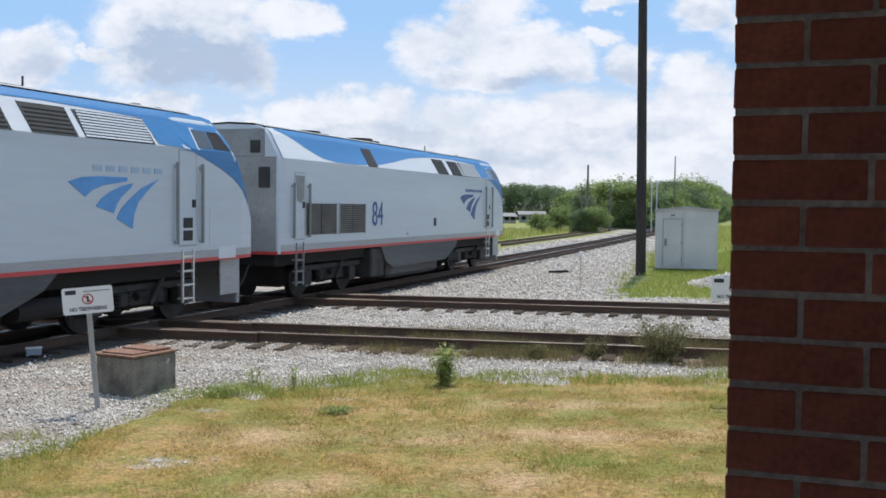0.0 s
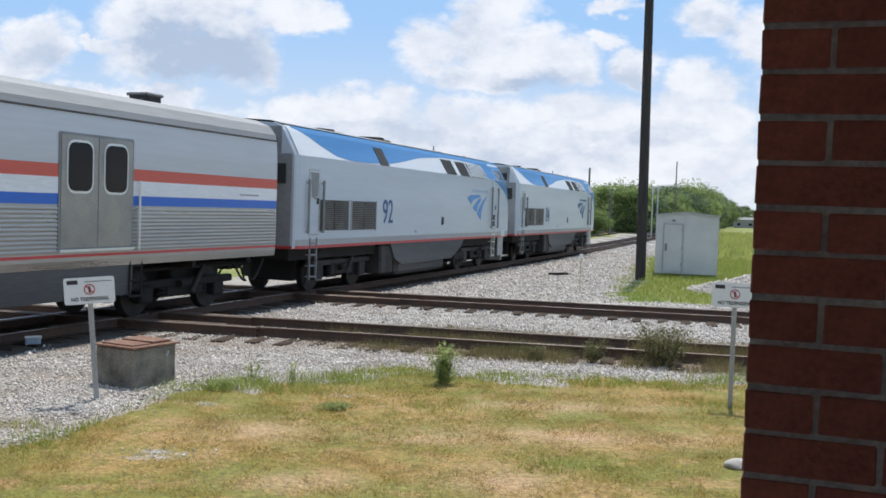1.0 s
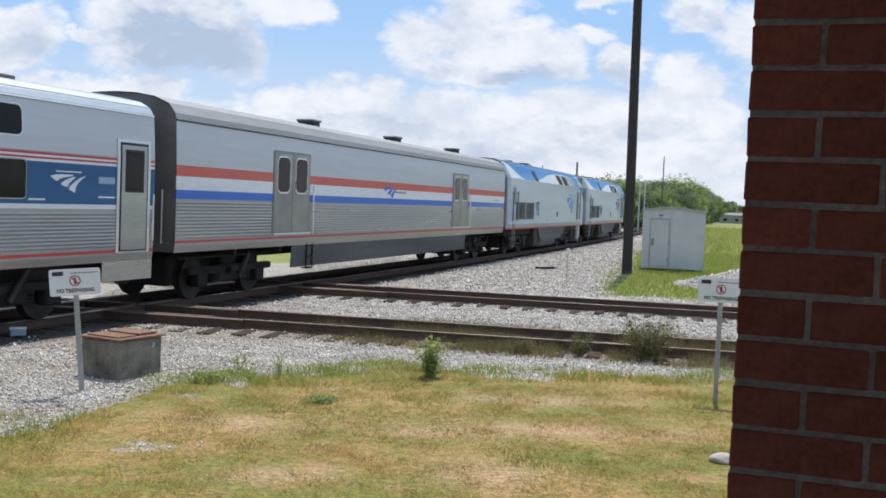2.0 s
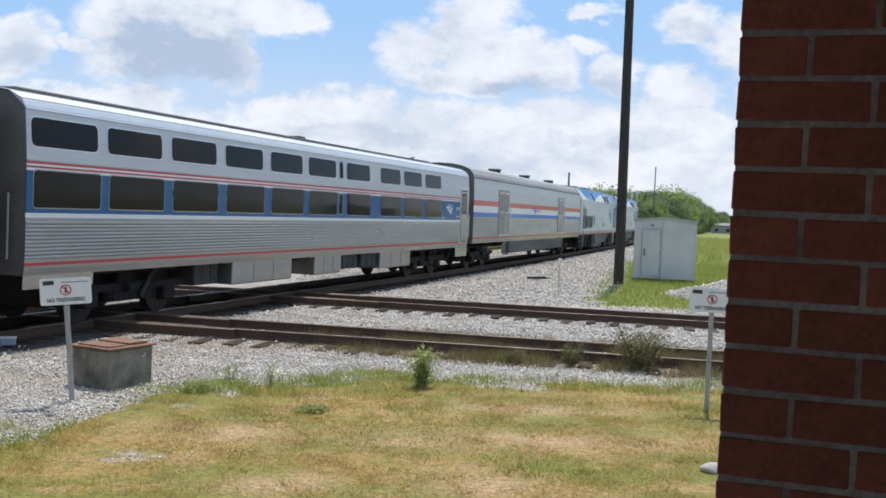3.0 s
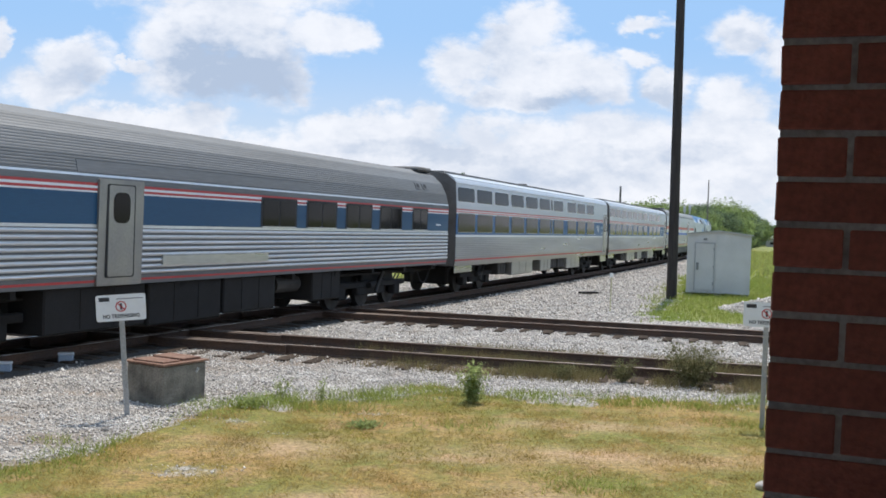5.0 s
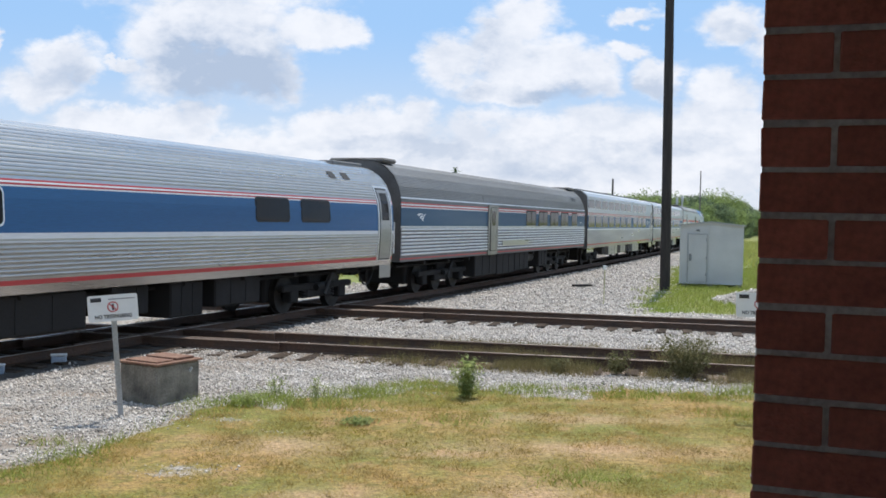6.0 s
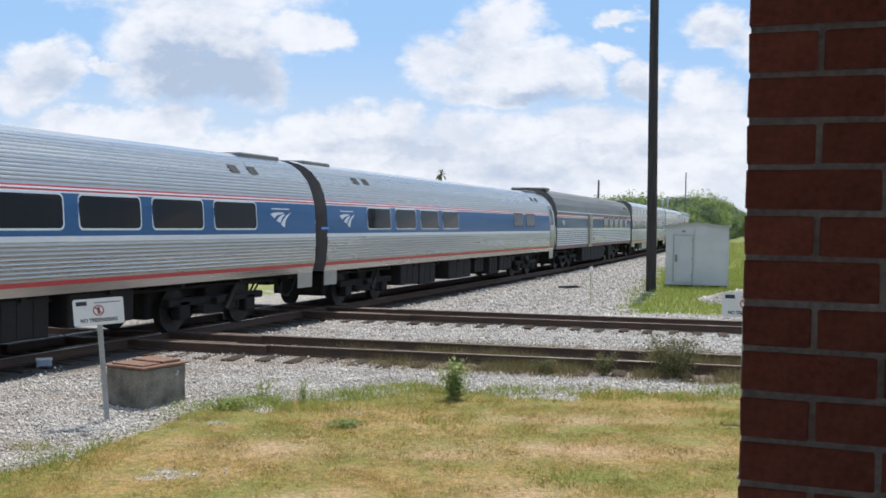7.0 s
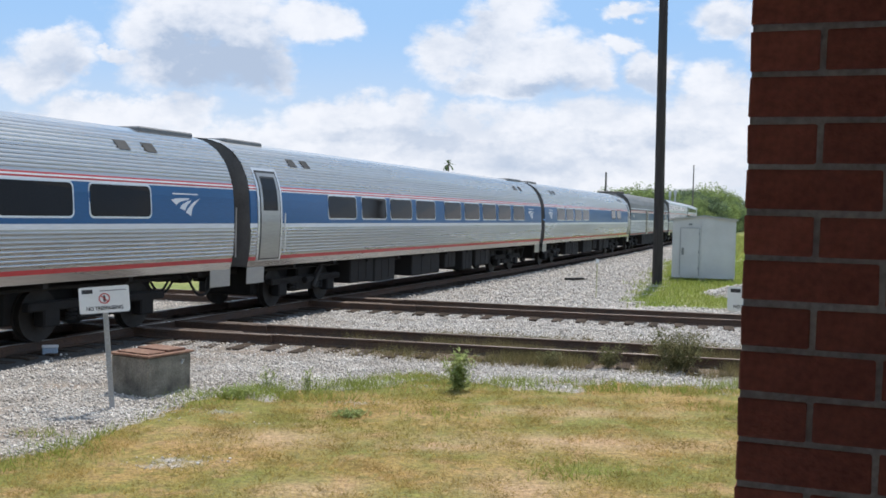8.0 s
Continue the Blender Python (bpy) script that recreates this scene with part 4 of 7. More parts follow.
def tube_car(label, windows, small=(), rear_door=True, front_door=False, emblem=2.1):
    """Tubular stainless coach with fluted flanks and roof."""
    car = thing("passenger_coach", label, "railway coach", "cars of the train")
    side, d0, d1 = TUBE, 0.36, 25.72
    part("body", shell(BM(), side, d0, d1, ((1.36, 1.95, 0.070, 0.024), (2.96, 3.80, 0.072, 0.014))), "steel", car)
    stripes(car, side, d0, d1, AM_STRIPES)
    for d in windows:
        window(car, side, d, 2.19, 2.755, 1.66)
    for d in small:
        window(car, side, d, 2.30, 2.80, 1.45, "gasket")
    if rear_door:
        end_door(car, side, 24.45, 25.3)
    if front_door:
        end_door(car, side, 0.62, 1.30)
    for s in (-1, 1):
        chevron(car, side, emblem, 2.38, 0.95, 0.36, "white", s)
        bar(car, side, emblem - 0.42, emblem + 0.42, 2.63, 2.655, "white", s)
        bar(car, side, emblem + 1.15, emblem + 1.55, 2.16, 2.22, "logo_blue", s)
        for d in (2.65, 3.45, 22.4, 23.1):
            part("roof_vent", pane(BM(), side, d, d + 0.34, 3.42, 3.60, 0.03, 0.03, 0.05, s), "gasket", car)
    for a, b in ((0.5, 2.3), (23.6, 25.2)):
        part("roof_box", box(BM(), side.x(b), side.x(a), -0.6, 0.6, 3.84, 3.975, 0.03), "steel_dull", car)
    car_ends(car, side, d0, d1)
    for d, e in ((d0, 1), (d1, -1)):
        both("corner_step", lambda bm, s: strip(bm, Side(26.0, [(1.50, 0.55), (1.505, 1.085)]), *sorted((d, d + e * 0.75)), 0.72, 1.08, 0.0, s, 1), "steel_grey", car)
    frame_under(car, side, d0, d1)
    under_boxes(car, side, [(7.2, 9.0, 0.45, 1.05, 1.32), (9.5, 10.6, 0.35, 1.05, 1.36), (11.2, 12.3, 0.5, 1.05, 1.3), (13.0, 15.5, 0.38, 1.05, 1.36), (16.9, 18.4, 0.36, 1.05, 1.36), (18.45, 20.0, 0.40, 1.05, 1.34)], "black")
    for d in (3.95, 22.05):
        bogie(car, side.x(d))
    coupler(car, 26.0)
    return car


VIEW = Side(26.0, [(1.53, 1.02), (1.55, 1.15), (1.55, 2.98), (1.53, 3.40), (1.50, 3.80), (1.40, 3.98), (1.15, 4.10), (0.7, 4.18), (0.0, 4.22)])


def sleeping_car(label):
    """Sleeper with two rows of windows."""
    car = thing("sleeping_car", label, "railway coach", "cars of the train")
    side, d0, d1 = VIEW, 0.40, 25.72
    part("body", shell(BM(), side, d0, d1, ((1.30, 1.95, 0.062, 0.015),)), "steel_grey", car)
    both("upper_flank", lambda bm, s: strip(bm, side, d0, d1, 2.96, 3.78, 0.003, s, 4), "silver_paint", car)
    both("gutter", lambda bm, s: strip(bm, side, d0, d1, 3.80, 3.83, 0.02, s, 1), "steel_bright", car)
    # strip of brighter steel: the roof edge's highlight is put into its colour
    both("roof_edge", lambda bm, s: strip(bm, side, d0, d1, 3.84, 4.09, 0.006, s, 5), "steel_bright", car)
    stripes(car, side, d0, d1, [("red_pinstripe", 2.90, 2.94, "red"), ("white_pinstripe", 2.865, 2.899, "white"), ("red_pinstripe", 2.83, 2.864, "red"), ("white_pinstripe", 2.785, 2.829, "white"),
                                ("blue_band", 2.08, 2.784, "coach_blue"), ("white_band", 2.0, 2.079, "white"), ("red_sill_stripe", 1.19, 1.245, "red")])
    for d in (24.75, 22.72, 20.63, 18.50, 16.36, 14.24, 11.75, 9.12, 7.02, 4.88):
        window(car, side, d, 3.19, 3.67, 1.73, "steel_bright", 0.1, lip=0.026)
        window(car, side, d - 0.08, 2.17, 2.79, 1.76, "steel_grey", 0.07, lip=0.02)
    for d in (13.0,):
        window(car, side, d, 3.2, 3.66, 0.22, "steel", 0.06)
        window(car, side, d, 2.2, 2.76, 0.22, "steel", 0.06)
    end_door(car, side, 0.68, 1.45, 1.22, 3.22)
    for s in (-1, 1):
        chevron(car, side, 2.88, 2.43, 0.92, 0.32, "white", s)
        bar(car, side, 2.55, 3.2, 2.63, 2.65, "white", s)
        bar(car, side, 1.62, 2.08, 2.46, 2.58, "logo_pale", s, "notice")
        bar(car, side, 1.62, 2.08, 2.20, 2.23, "white", s)
        bar(car, side, 3.45, 3.85, 2.14, 2.17, "white", s)
    part("roof_rib", box(BM(), side.x(13.2), side.x(12.8), -0.3, 0.3, 4.2, 4.36, 0.03), "under_grey", car)
    part("roof_walk", box(BM(), side.x(25.2), side.x(3.4), -0.85, 0.85, 4.12, 4.225, 0.02), "steel_dull", car)
    car_ends(car, side, d0, d1, seal_top=3.75)
    both("corner_step", lambda bm, s: strip(bm, Side(26.0, [(1.53, 0.5), (1.535, 1.03)]), 0.4, 1.9, 0.66, 1.03, 0.0, s, 1), "steel", car)
    both("corner_step", lambda bm, s: strip(bm, Side(26.0, [(1.53, 0.5), (1.535, 1.03)]), 23.9, 25.72, 0.80, 1.03, 0.0, s, 1), "steel", car)
    frame_under(car, side, d0, d1)
    under_boxes(car, side, [(15.8, 18.8, 0.50, 1.05, 1.5), (12.65, 14.4, 0.52, 1.05, 1.49), (6.9, 9.6, 0.50, 1.05, 1.5)], "steel_grey")
    under_boxes(car, side, [(9.8, 11.0, 0.58, 1.05, 1.42), (11.3, 12.4, 0.6, 1.05, 1.42), (19.2, 20.2, 0.55, 1.05, 1.35)], "under_grey")
    for d in (3.95, 22.05):
        bogie(car, side.x(d))
    coupler(car, 26.0)
    return car


DINE = Side(25.95, [(1.50, 1.12), (1.52, 1.30), (1.52, 2.98), (1.50, 3.06), (1.42, 3.37), (1.25, 3.70), (0.98, 3.95), (0.62, 4.11), (0.0, 4.18)])


def half_round(bm, side, d0, d1, z0, z1, deep, sgn):
    """A half-round moulding along the side."""
    arc = [(math.sin(k * math.pi / 6) * deep - 0.004, z0 + (z1 - z0) * (0.5 - 0.5 * math.cos(k * math.pi / 6))) for k in range(7)]
    ends = [[bm.verts.new((side.x(d), sgn * (side.y(z) + out), z)) for out, z in arc] for d in (d0, d1)]
    for k in range(6):
        bm.faces.new((ends[1][k], ends[0][k], ends[0][k + 1], ends[1][k + 1]))
    bm.faces.new(ends[0]), bm.faces.new(ends[1][::-1])
    bmesh.ops.recalc_face_normals(bm, faces=bm.faces)
    return bm


def dining_car(label):
    """Old fluted diner with a rounded dull roof."""
    car = thing("dining_car", label, "railway coach", "cars of the train")
    side, d0, d1 = DINE, 0.38, 25.66
    # dark backing sheet: shade in the grooves between flutes is put into its colour
    part("body", shell(BM(), side, d0, d1), "steel_dull", car)
    for k in range(8):
        z = 1.30 + k * 0.107
        both("flute", lambda bm, s: half_round(bm, side, d0 + 0.02, d1 - 0.02, z, z + 0.070, 0.040, s), "steel_bright", car)
    part("roof", shell(BM(), Side(25.95, [(y + 0.004, z + 0.002) for y, z in DINE.points if z > 3.0]), d0 + 0.01, d1 - 0.01, ((3.08, 4.0, 0.050, 0.0045),), floor=False), "steel_dull", car)
    stripes(car, side, d0, d1, [("drip_rail", 3.01, 3.05, "steel_bright"), ("letter_board", 2.905, 3.009, "steel_dull"), ("red_pinstripe", 2.855, 2.90, "red"), ("white_pinstripe", 2.81, 2.854, "white"), ("red_pinstripe", 2.765, 2.809, "red"), ("white_pinstripe", 2.735, 2.764, "white"),
                                ("blue_band", 2.19, 2.734, "diner_blue"), ("silver_rail", 2.135, 2.189, "steel_bright"), ("red_sill_stripe", 1.185, 1.225, "red")])
    for d, w in ((2.76, 1.12), (4.91, 1.46), (6.97, 1.50), (9.05, 1.50), (11.1, 1.50)):
        both("window_surround", lambda bm, s: pane(bm, side, d - w / 2 - 0.05, d + w / 2 + 0.05, 2.185, 2.86, 0.05, 0.010, 0.03, s), "gasket", car)
        for q in (-1, 1):
            for s in (-1, 1):
                part("pane", pane(BM(), side, d + q * w / 4 - w / 4 + 0.03, d + q * w / 4 + w / 4 - 0.03, 2.235, 2.81, 0.05, 0.016, 0.03, s), "dark_window", car)
        both("window_sill", lambda bm, s: strip(bm, side, d - w / 2, d + w / 2, 2.19, 2.215, 0.03, s, 1), "steel_bright", car)
    for s in (-1, 1):
        f = part("door_frame", pane(BM(), side, 16.02, 17.22, 1.12, 2.98, 0.03, 0.056, 0.07, s), "door_steel", car)
        part("door_seal", pane(BM(), side, 16.26, 17.02, 1.26, 2.90, 0.04, 0.060, 0.05, s), "gasket", f)
        d = part("door", pane(BM(), side, 16.30, 16.98, 1.28, 2.88, 0.04, 0.068, 0.05, s), "door_steel", car)
        part("door_window", pane(BM(), side, 16.42, 16.86, 2.22, 2.76, 0.14, 0.076, 0.05, s), "window", d)
        part("patch_panel", strip(BM(), side, 9.7, 17.7, 3.07, 3.28, 0.016, s, 2), "steel_dull", car, "smooth grey roof patch")
        part("patch_panel", strip(BM(), side, 11.6, 15.4, 1.45, 1.63, 0.054, s, 1), "steel", car, "smooth steel patch over the flutes")
        part("name_bar", strip(BM(), side, 1.05, 1.45, 2.36, 2.40, 0.009, s, 1), "white", car)
        chevron(car, side, 24.0, 2.45, 0.75, 0.26, "white", s)
        for a in (1.9, 2.45):
            f = part("roof_vent", pane(BM(), side, a, a + 0.36, 3.46, 3.66, 0.03, 0.03, 0.05, s), "steel_dull", car)
            part("vent_slot", pane(BM(), side, a + 0.08, a + 0.28, 3.50, 3.62, 0.02, 0.036, 0.03, s), "gasket", f)
    for a, b in ((0.4, 1.5), (24.6, 25.6)):
        part("roof_cowl", box(BM(), side.x(b), side.x(a), -0.9, 0.9, 4.07, 4.21, 0.05), "end_grey", car)
    car_ends(car, side, d0, d1, seal_top=3.7)
    frame_under(car, side, d0, d1)
    under_boxes(car, side, [(7.7, 9.2, 0.40, 1.12, 1.4), (11.0, 13.1, 0.36, 1.12, 1.42), (13.2, 15.6, 0.30, 1.12, 1.42), (15.7, 18.3, 0.34, 1.12, 1.42)], "black")
    part("water_tank", rod(BM(), (side.x(10.6), -1.05, 0.84), (side.x(9.5), -1.05, 0.84), 0.20, n=14), "under_grey", car)
    for d in (5.2, 20.75):
        bogie(car, side.x(d), 3.6)
        wheels(car, side.x(d))
    coupler(car, 25.95)
    return car


BAG = Side(26.35, [(1.51, 1.12), (1.53, 1.25), (1.53, 3.30), (1.50, 3.80), (1.46, 3.96), (1.30, 4.16), (0.95, 4.30), (0.5, 4.37), (0.0, 4.39)])


def baggage_car(label):
    car = thing("baggage_car", label, "railway coach", "cars of the train")
    side, d0, d1 = BAG, 0.36, 26.0
    part("body", shell(BM(), side, d0, d1, ((1.40, 2.20, 0.070, 0.017),)), "steel_grey", car)
    both("upper_flank", lambda bm, s: strip(bm, side, d0, d1, 2.915, 3.80, 0.003, s, 4), "silver_paint", car)
    part("roof", shell(BM(), Side(26.35, [(y + 0.004, z + 0.002) for y, z in BAG.points if z > 3.7]), d0, d1, floor=False), "roof_silver", car)
    both("gutter", lambda bm, s: strip(bm, side, d0, d1, 3.805, 3.835, 0.024, s, 1), "under_grey", car)
    stripes(car, side, d0, d1, [("red_stripe", 2.69, 2.91, "red_orange"), ("white_stripe", 2.41, 2.689, "white"), ("blue_stripe", 2.225, 2.409, "stripe_blue"), ("red_sill_stripe", 1.315, 1.365, "red")])
    for a, b in ((5.85, 7.76), (19.92, 21.83)):
        for s in (-1, 1):
            f = part("door_frame", pane(BM(), side, a - 0.05, b + 0.05, 1.42, 3.46, 0.05, 0.022, 0.05, s), "shed_trim", car)
            for q0, q1 in ((a, (a + b) / 2 - 0.012), ((a + b) / 2 + 0.012, b)):
                d = part("sliding_door", pane(BM(), side, q0, q1, 1.48, 3.41, 0.04, 0.028, 0.03, s), "door_steel", f)
                lip = part("window_frame", pane(BM(), side, q0 + 0.13, q1 - 0.13, 2.42, 3.34, 0.18, 0.034, 0.03, s), "steel_bright", car)
                part("pane", pane(BM(), side, q0 + 0.165, q1 - 0.165, 2.46, 3.30, 0.15, 0.040, 0.03, s), "window", lip)
            part("door_sill", strip(BM(), side, a - 0.05, b + 0.05, 1.41, 1.455, 0.07, s, 1), "steel_bright", car)
            part("handrail", rod(BM(), (side.x(a - 0.2), s * 1.59, 1.4), (side.x(a - 0.2), s * 1.59, 2.7), 0.022, n=6), "steel_bright", car)
            bm = BM()
            for z in (0.5, 0.8, 1.08):
                box(bm, side.x(a - 0.05), side.x(a - 0.4), *sorted((s * 1.35, s * 1.52)), z, z + 0.03)
            for x in (side.x(a - 0.05), side.x(a - 0.4)):
                box(bm, x - 0.015, x + 0.015, *sorted((s * 1.49, s * 1.52)), 0.5, 1.2)
            part("ladder", bm, "black", car)
    low = Side(26.35, [(1.46, 0.45), (1.50, 1.19)])
    both("dark_skirt", lambda bm, s: strip(bm, low, 5.7, 20.7, 0.56, 1.185, 0.0, s, 2), "loco_dark", car, "dark grey skirt between the bogies")
    for s in (-1, 1):
        chevron(car, side, 14.1, 2.58, 1.25, 0.36, "stripe_blue", s)
        bar(car, side, 12.7, 13.7, 2.58, 2.64, "sign_grey", s)
        bar(car, side, 1.2, 2.0, 2.50, 2.53, "sign_grey", s)
    for d in (3.4, 10.2, 16.9):
        v = part("roof_vent", box(BM(), side.x(d + 0.27), side.x(d - 0.27), -0.25, 0.25, 4.30, 4.58, 0.06), "under_grey", car)
        part("vent_cap", box(BM(), side.x(d + 0.30), side.x(d - 0.30), -0.28, 0.28, 4.53, 4.60, 0.03), "steel_dull", v)
    car_ends(car, side, d0, d1, seal_top=3.7)
    frame_under(car, side, d0, d1)
    for d in (3.4, 22.9):
        bogie(car, side.x(d))
    coupler(car, 26.35)
    return car


# ---------------------------------------------------------------- ground
def lawn_edge(x):
    return np.interp(x, [-14, -9, -6, -4.25, -3.6, -3.2, -2.3, -1.5, -0.7, 0, 0.7, 2, 5.7, 12, 30], [1, 5, 7.3, 9.7, 11.0, 13.1, 14.4, 14.4, 15.3, 15.9, 15.6, 15.5, 15.7, 16.6, 18.0])


def soft_noise(x, y, scale, seed=0.0):
    return np.array([noise.fractal(Vector((a * scale + seed, b * scale - seed, seed)), 1.0, 2.0, 4) for a, b in zip(np.ravel(x), np.ravel(y))]).reshape(np.shape(x))


def mound(x, y):
    r = np.hypot((x - 13.4) / 3.9, (y - 34.4) / 3.2)
    return 1.05 * np.clip(1 - r, 0, 1) ** 1.1


def stony(x, y, wob):
    """1 where the ground is crushed stone, 0 where it is grass."""
    s = x * ALONG.x + y * ALONG.y
    lat = x * ASIDE.x + y * ASIDE.y - OFF - 0.5 * BEND * s * s
    def edge(v, w):
        return np.clip(0.5 + v / w, 0, 1)
    near = edge(y - lawn_edge(x) + wob * 1.3, 0.9)
    right = np.maximum(edge(29.7 - 0.12 * (x - 6) - y + wob * 0.8, 1.0), edge(6.4 + (y - 29.7) * 0.275 - x + wob * 1.2, 1.2))
    right = np.maximum(right, (mound(x, y) > 0.04) * 1.0)
    left = np.where(s > 34, edge(4.2 - lat + wob * 1.0, 1.2), edge(4.6 - lat + wob, 1.2))
    for px, py, rx, ry in ((-2.43, 10.3, 0.50, 0.30), (-2.5, 13.0, 0.45, 0.2), (-0.8, 13.75, 0.4, 0.2), (-1.75, 12.3, 0.3, 0.12), (-5.0, 9.2, 0.5, 0.4)):
        near = np.maximum(near, 0.62 * np.exp(-((x - px) / rx) ** 2 - ((y - py) / ry) ** 2) + wob * 0.1 * (near < 0.5))
    far = edge(np.maximum(150 - s, 4.0 - np.abs(lat)) + wob, 2.0)
    return near * right * left * far


def track_dirt(x, y):
    """Brown earth under and in front of the nearer crossing track."""
    d = (x - LINE_B.x) * CROSS_SIDE.x + (y - LINE_B.y) * CROSS_SIDE.y
    if CROSS_SIDE.y < 0:
        d = -d
    out = np.clip(np.minimum((d + 1.75) / 0.45, (1.0 - d) / 0.3), 0, 1) * np.clip((x + 4.5) / 3, 0.15, 1)
    for px, py, rx, ry in ((-2.6, 18.6, 2.2, 0.8), (-4.6, 17.4, 1.4, 0.8), (-4.35, 11.5, 0.6, 0.4), (-4.5, 10.1, 0.8, 0.5), (-5.6, 12.6, 0.7, 0.5), (-4.9, 14.6, 0.5, 0.25)):
        out = np.maximum(out, 0.85 * np.exp(-((x - px) / rx) ** 2 - ((y - py) / ry) ** 2))
    return out


def build_ground():
    def axis(fine0, fine1, step, low, high):
        out = list(np.arange(fine0, fine1, step))
        k = step
        while out[-1] < high:
            k *= 1.16
            out.append(out[-1] + k)
        k = step
        while out[0] > low:
            k *= 1.16
            out.insert(0, out[0] - k)
        return np.array(out)
    xs, ys = axis(-13, 20, 0.22, -2500, 2500), axis(6, 48, 0.22, -400, 4500)
    X, Y = np.meshgrid(xs, ys)
    wob = soft_noise(X, Y, 0.9, 3.1)
    G = stony(X, Y, wob)
    s = X * ALONG.x + Y * ALONG.y
    lat = X * ASIDE.x + Y * ASIDE.y - OFF - 0.5 * BEND * s * s
    Z = 0.02 * wob + 0.012 * soft_noise(X, Y, 3.0, 8.0) + mound(X, Y)
    Z = np.where(Y < 7, 0.0, Z)
    Z = np.where(np.abs(lat) < 1.5, np.minimum(Z, 0.03), Z)
    dirt = track_dirt(X, Y)
    bare = np.zeros_like(X)
    for px, py, rx, ry in ((-1.65, 11.5, 0.85, 0.5), (-0.95, 9.4, 0.6, 0.3), (1.9, 11.6, 1.7, 0.4), (0.4, 11.3, 0.7, 0.25), (2.0, 13.4, 1.2, 0.3), (1.0, 9.6, 0.6, 0.5)):
        bare = np.maximum(bare, np.exp(-((X - px) / rx) ** 2 - ((Y - py) / ry) ** 2))
    # unseen ground set to stone so the steel sides reflect neutral grey
    G = np.where((Y < 1.0) | ((X > 16) & (Y < 30)), 1.0, G)
    green = np.clip(np.maximum((X > 4) & (Y > 27.5), (lat > 3) & (s > -5)) * 1.0, 0, 1)
    # main track bed: oily dirt, plus the train's shade beside it painted in
    oil_and_shade = np.clip((1.95 - np.abs(lat)) / 0.35 + wob, 0, 1)
    n = len(xs)
    faces = [(j * n + i, j * n + i + 1, (j + 1) * n + i + 1, (j + 1) * n + i) for j in range(len(ys) - 1) for i in range(n - 1)]
    ob = raw("ground", np.stack([X, Y, Z], -1).reshape(-1, 3).tolist(), faces, ground_material())
    ob.data.polygons.foreach_set("use_smooth", [True] * len(faces))
    for name, field in (("stony", G), ("green", green), ("oil_and_shade", oil_and_shade), ("dirt", dirt), ("bare", bare)):
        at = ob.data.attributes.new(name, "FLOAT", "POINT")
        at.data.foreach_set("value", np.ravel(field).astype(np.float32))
    tagged(ob, "dry patchy lawn and pale crushed stone around railway tracks", "ground", kind="structure")


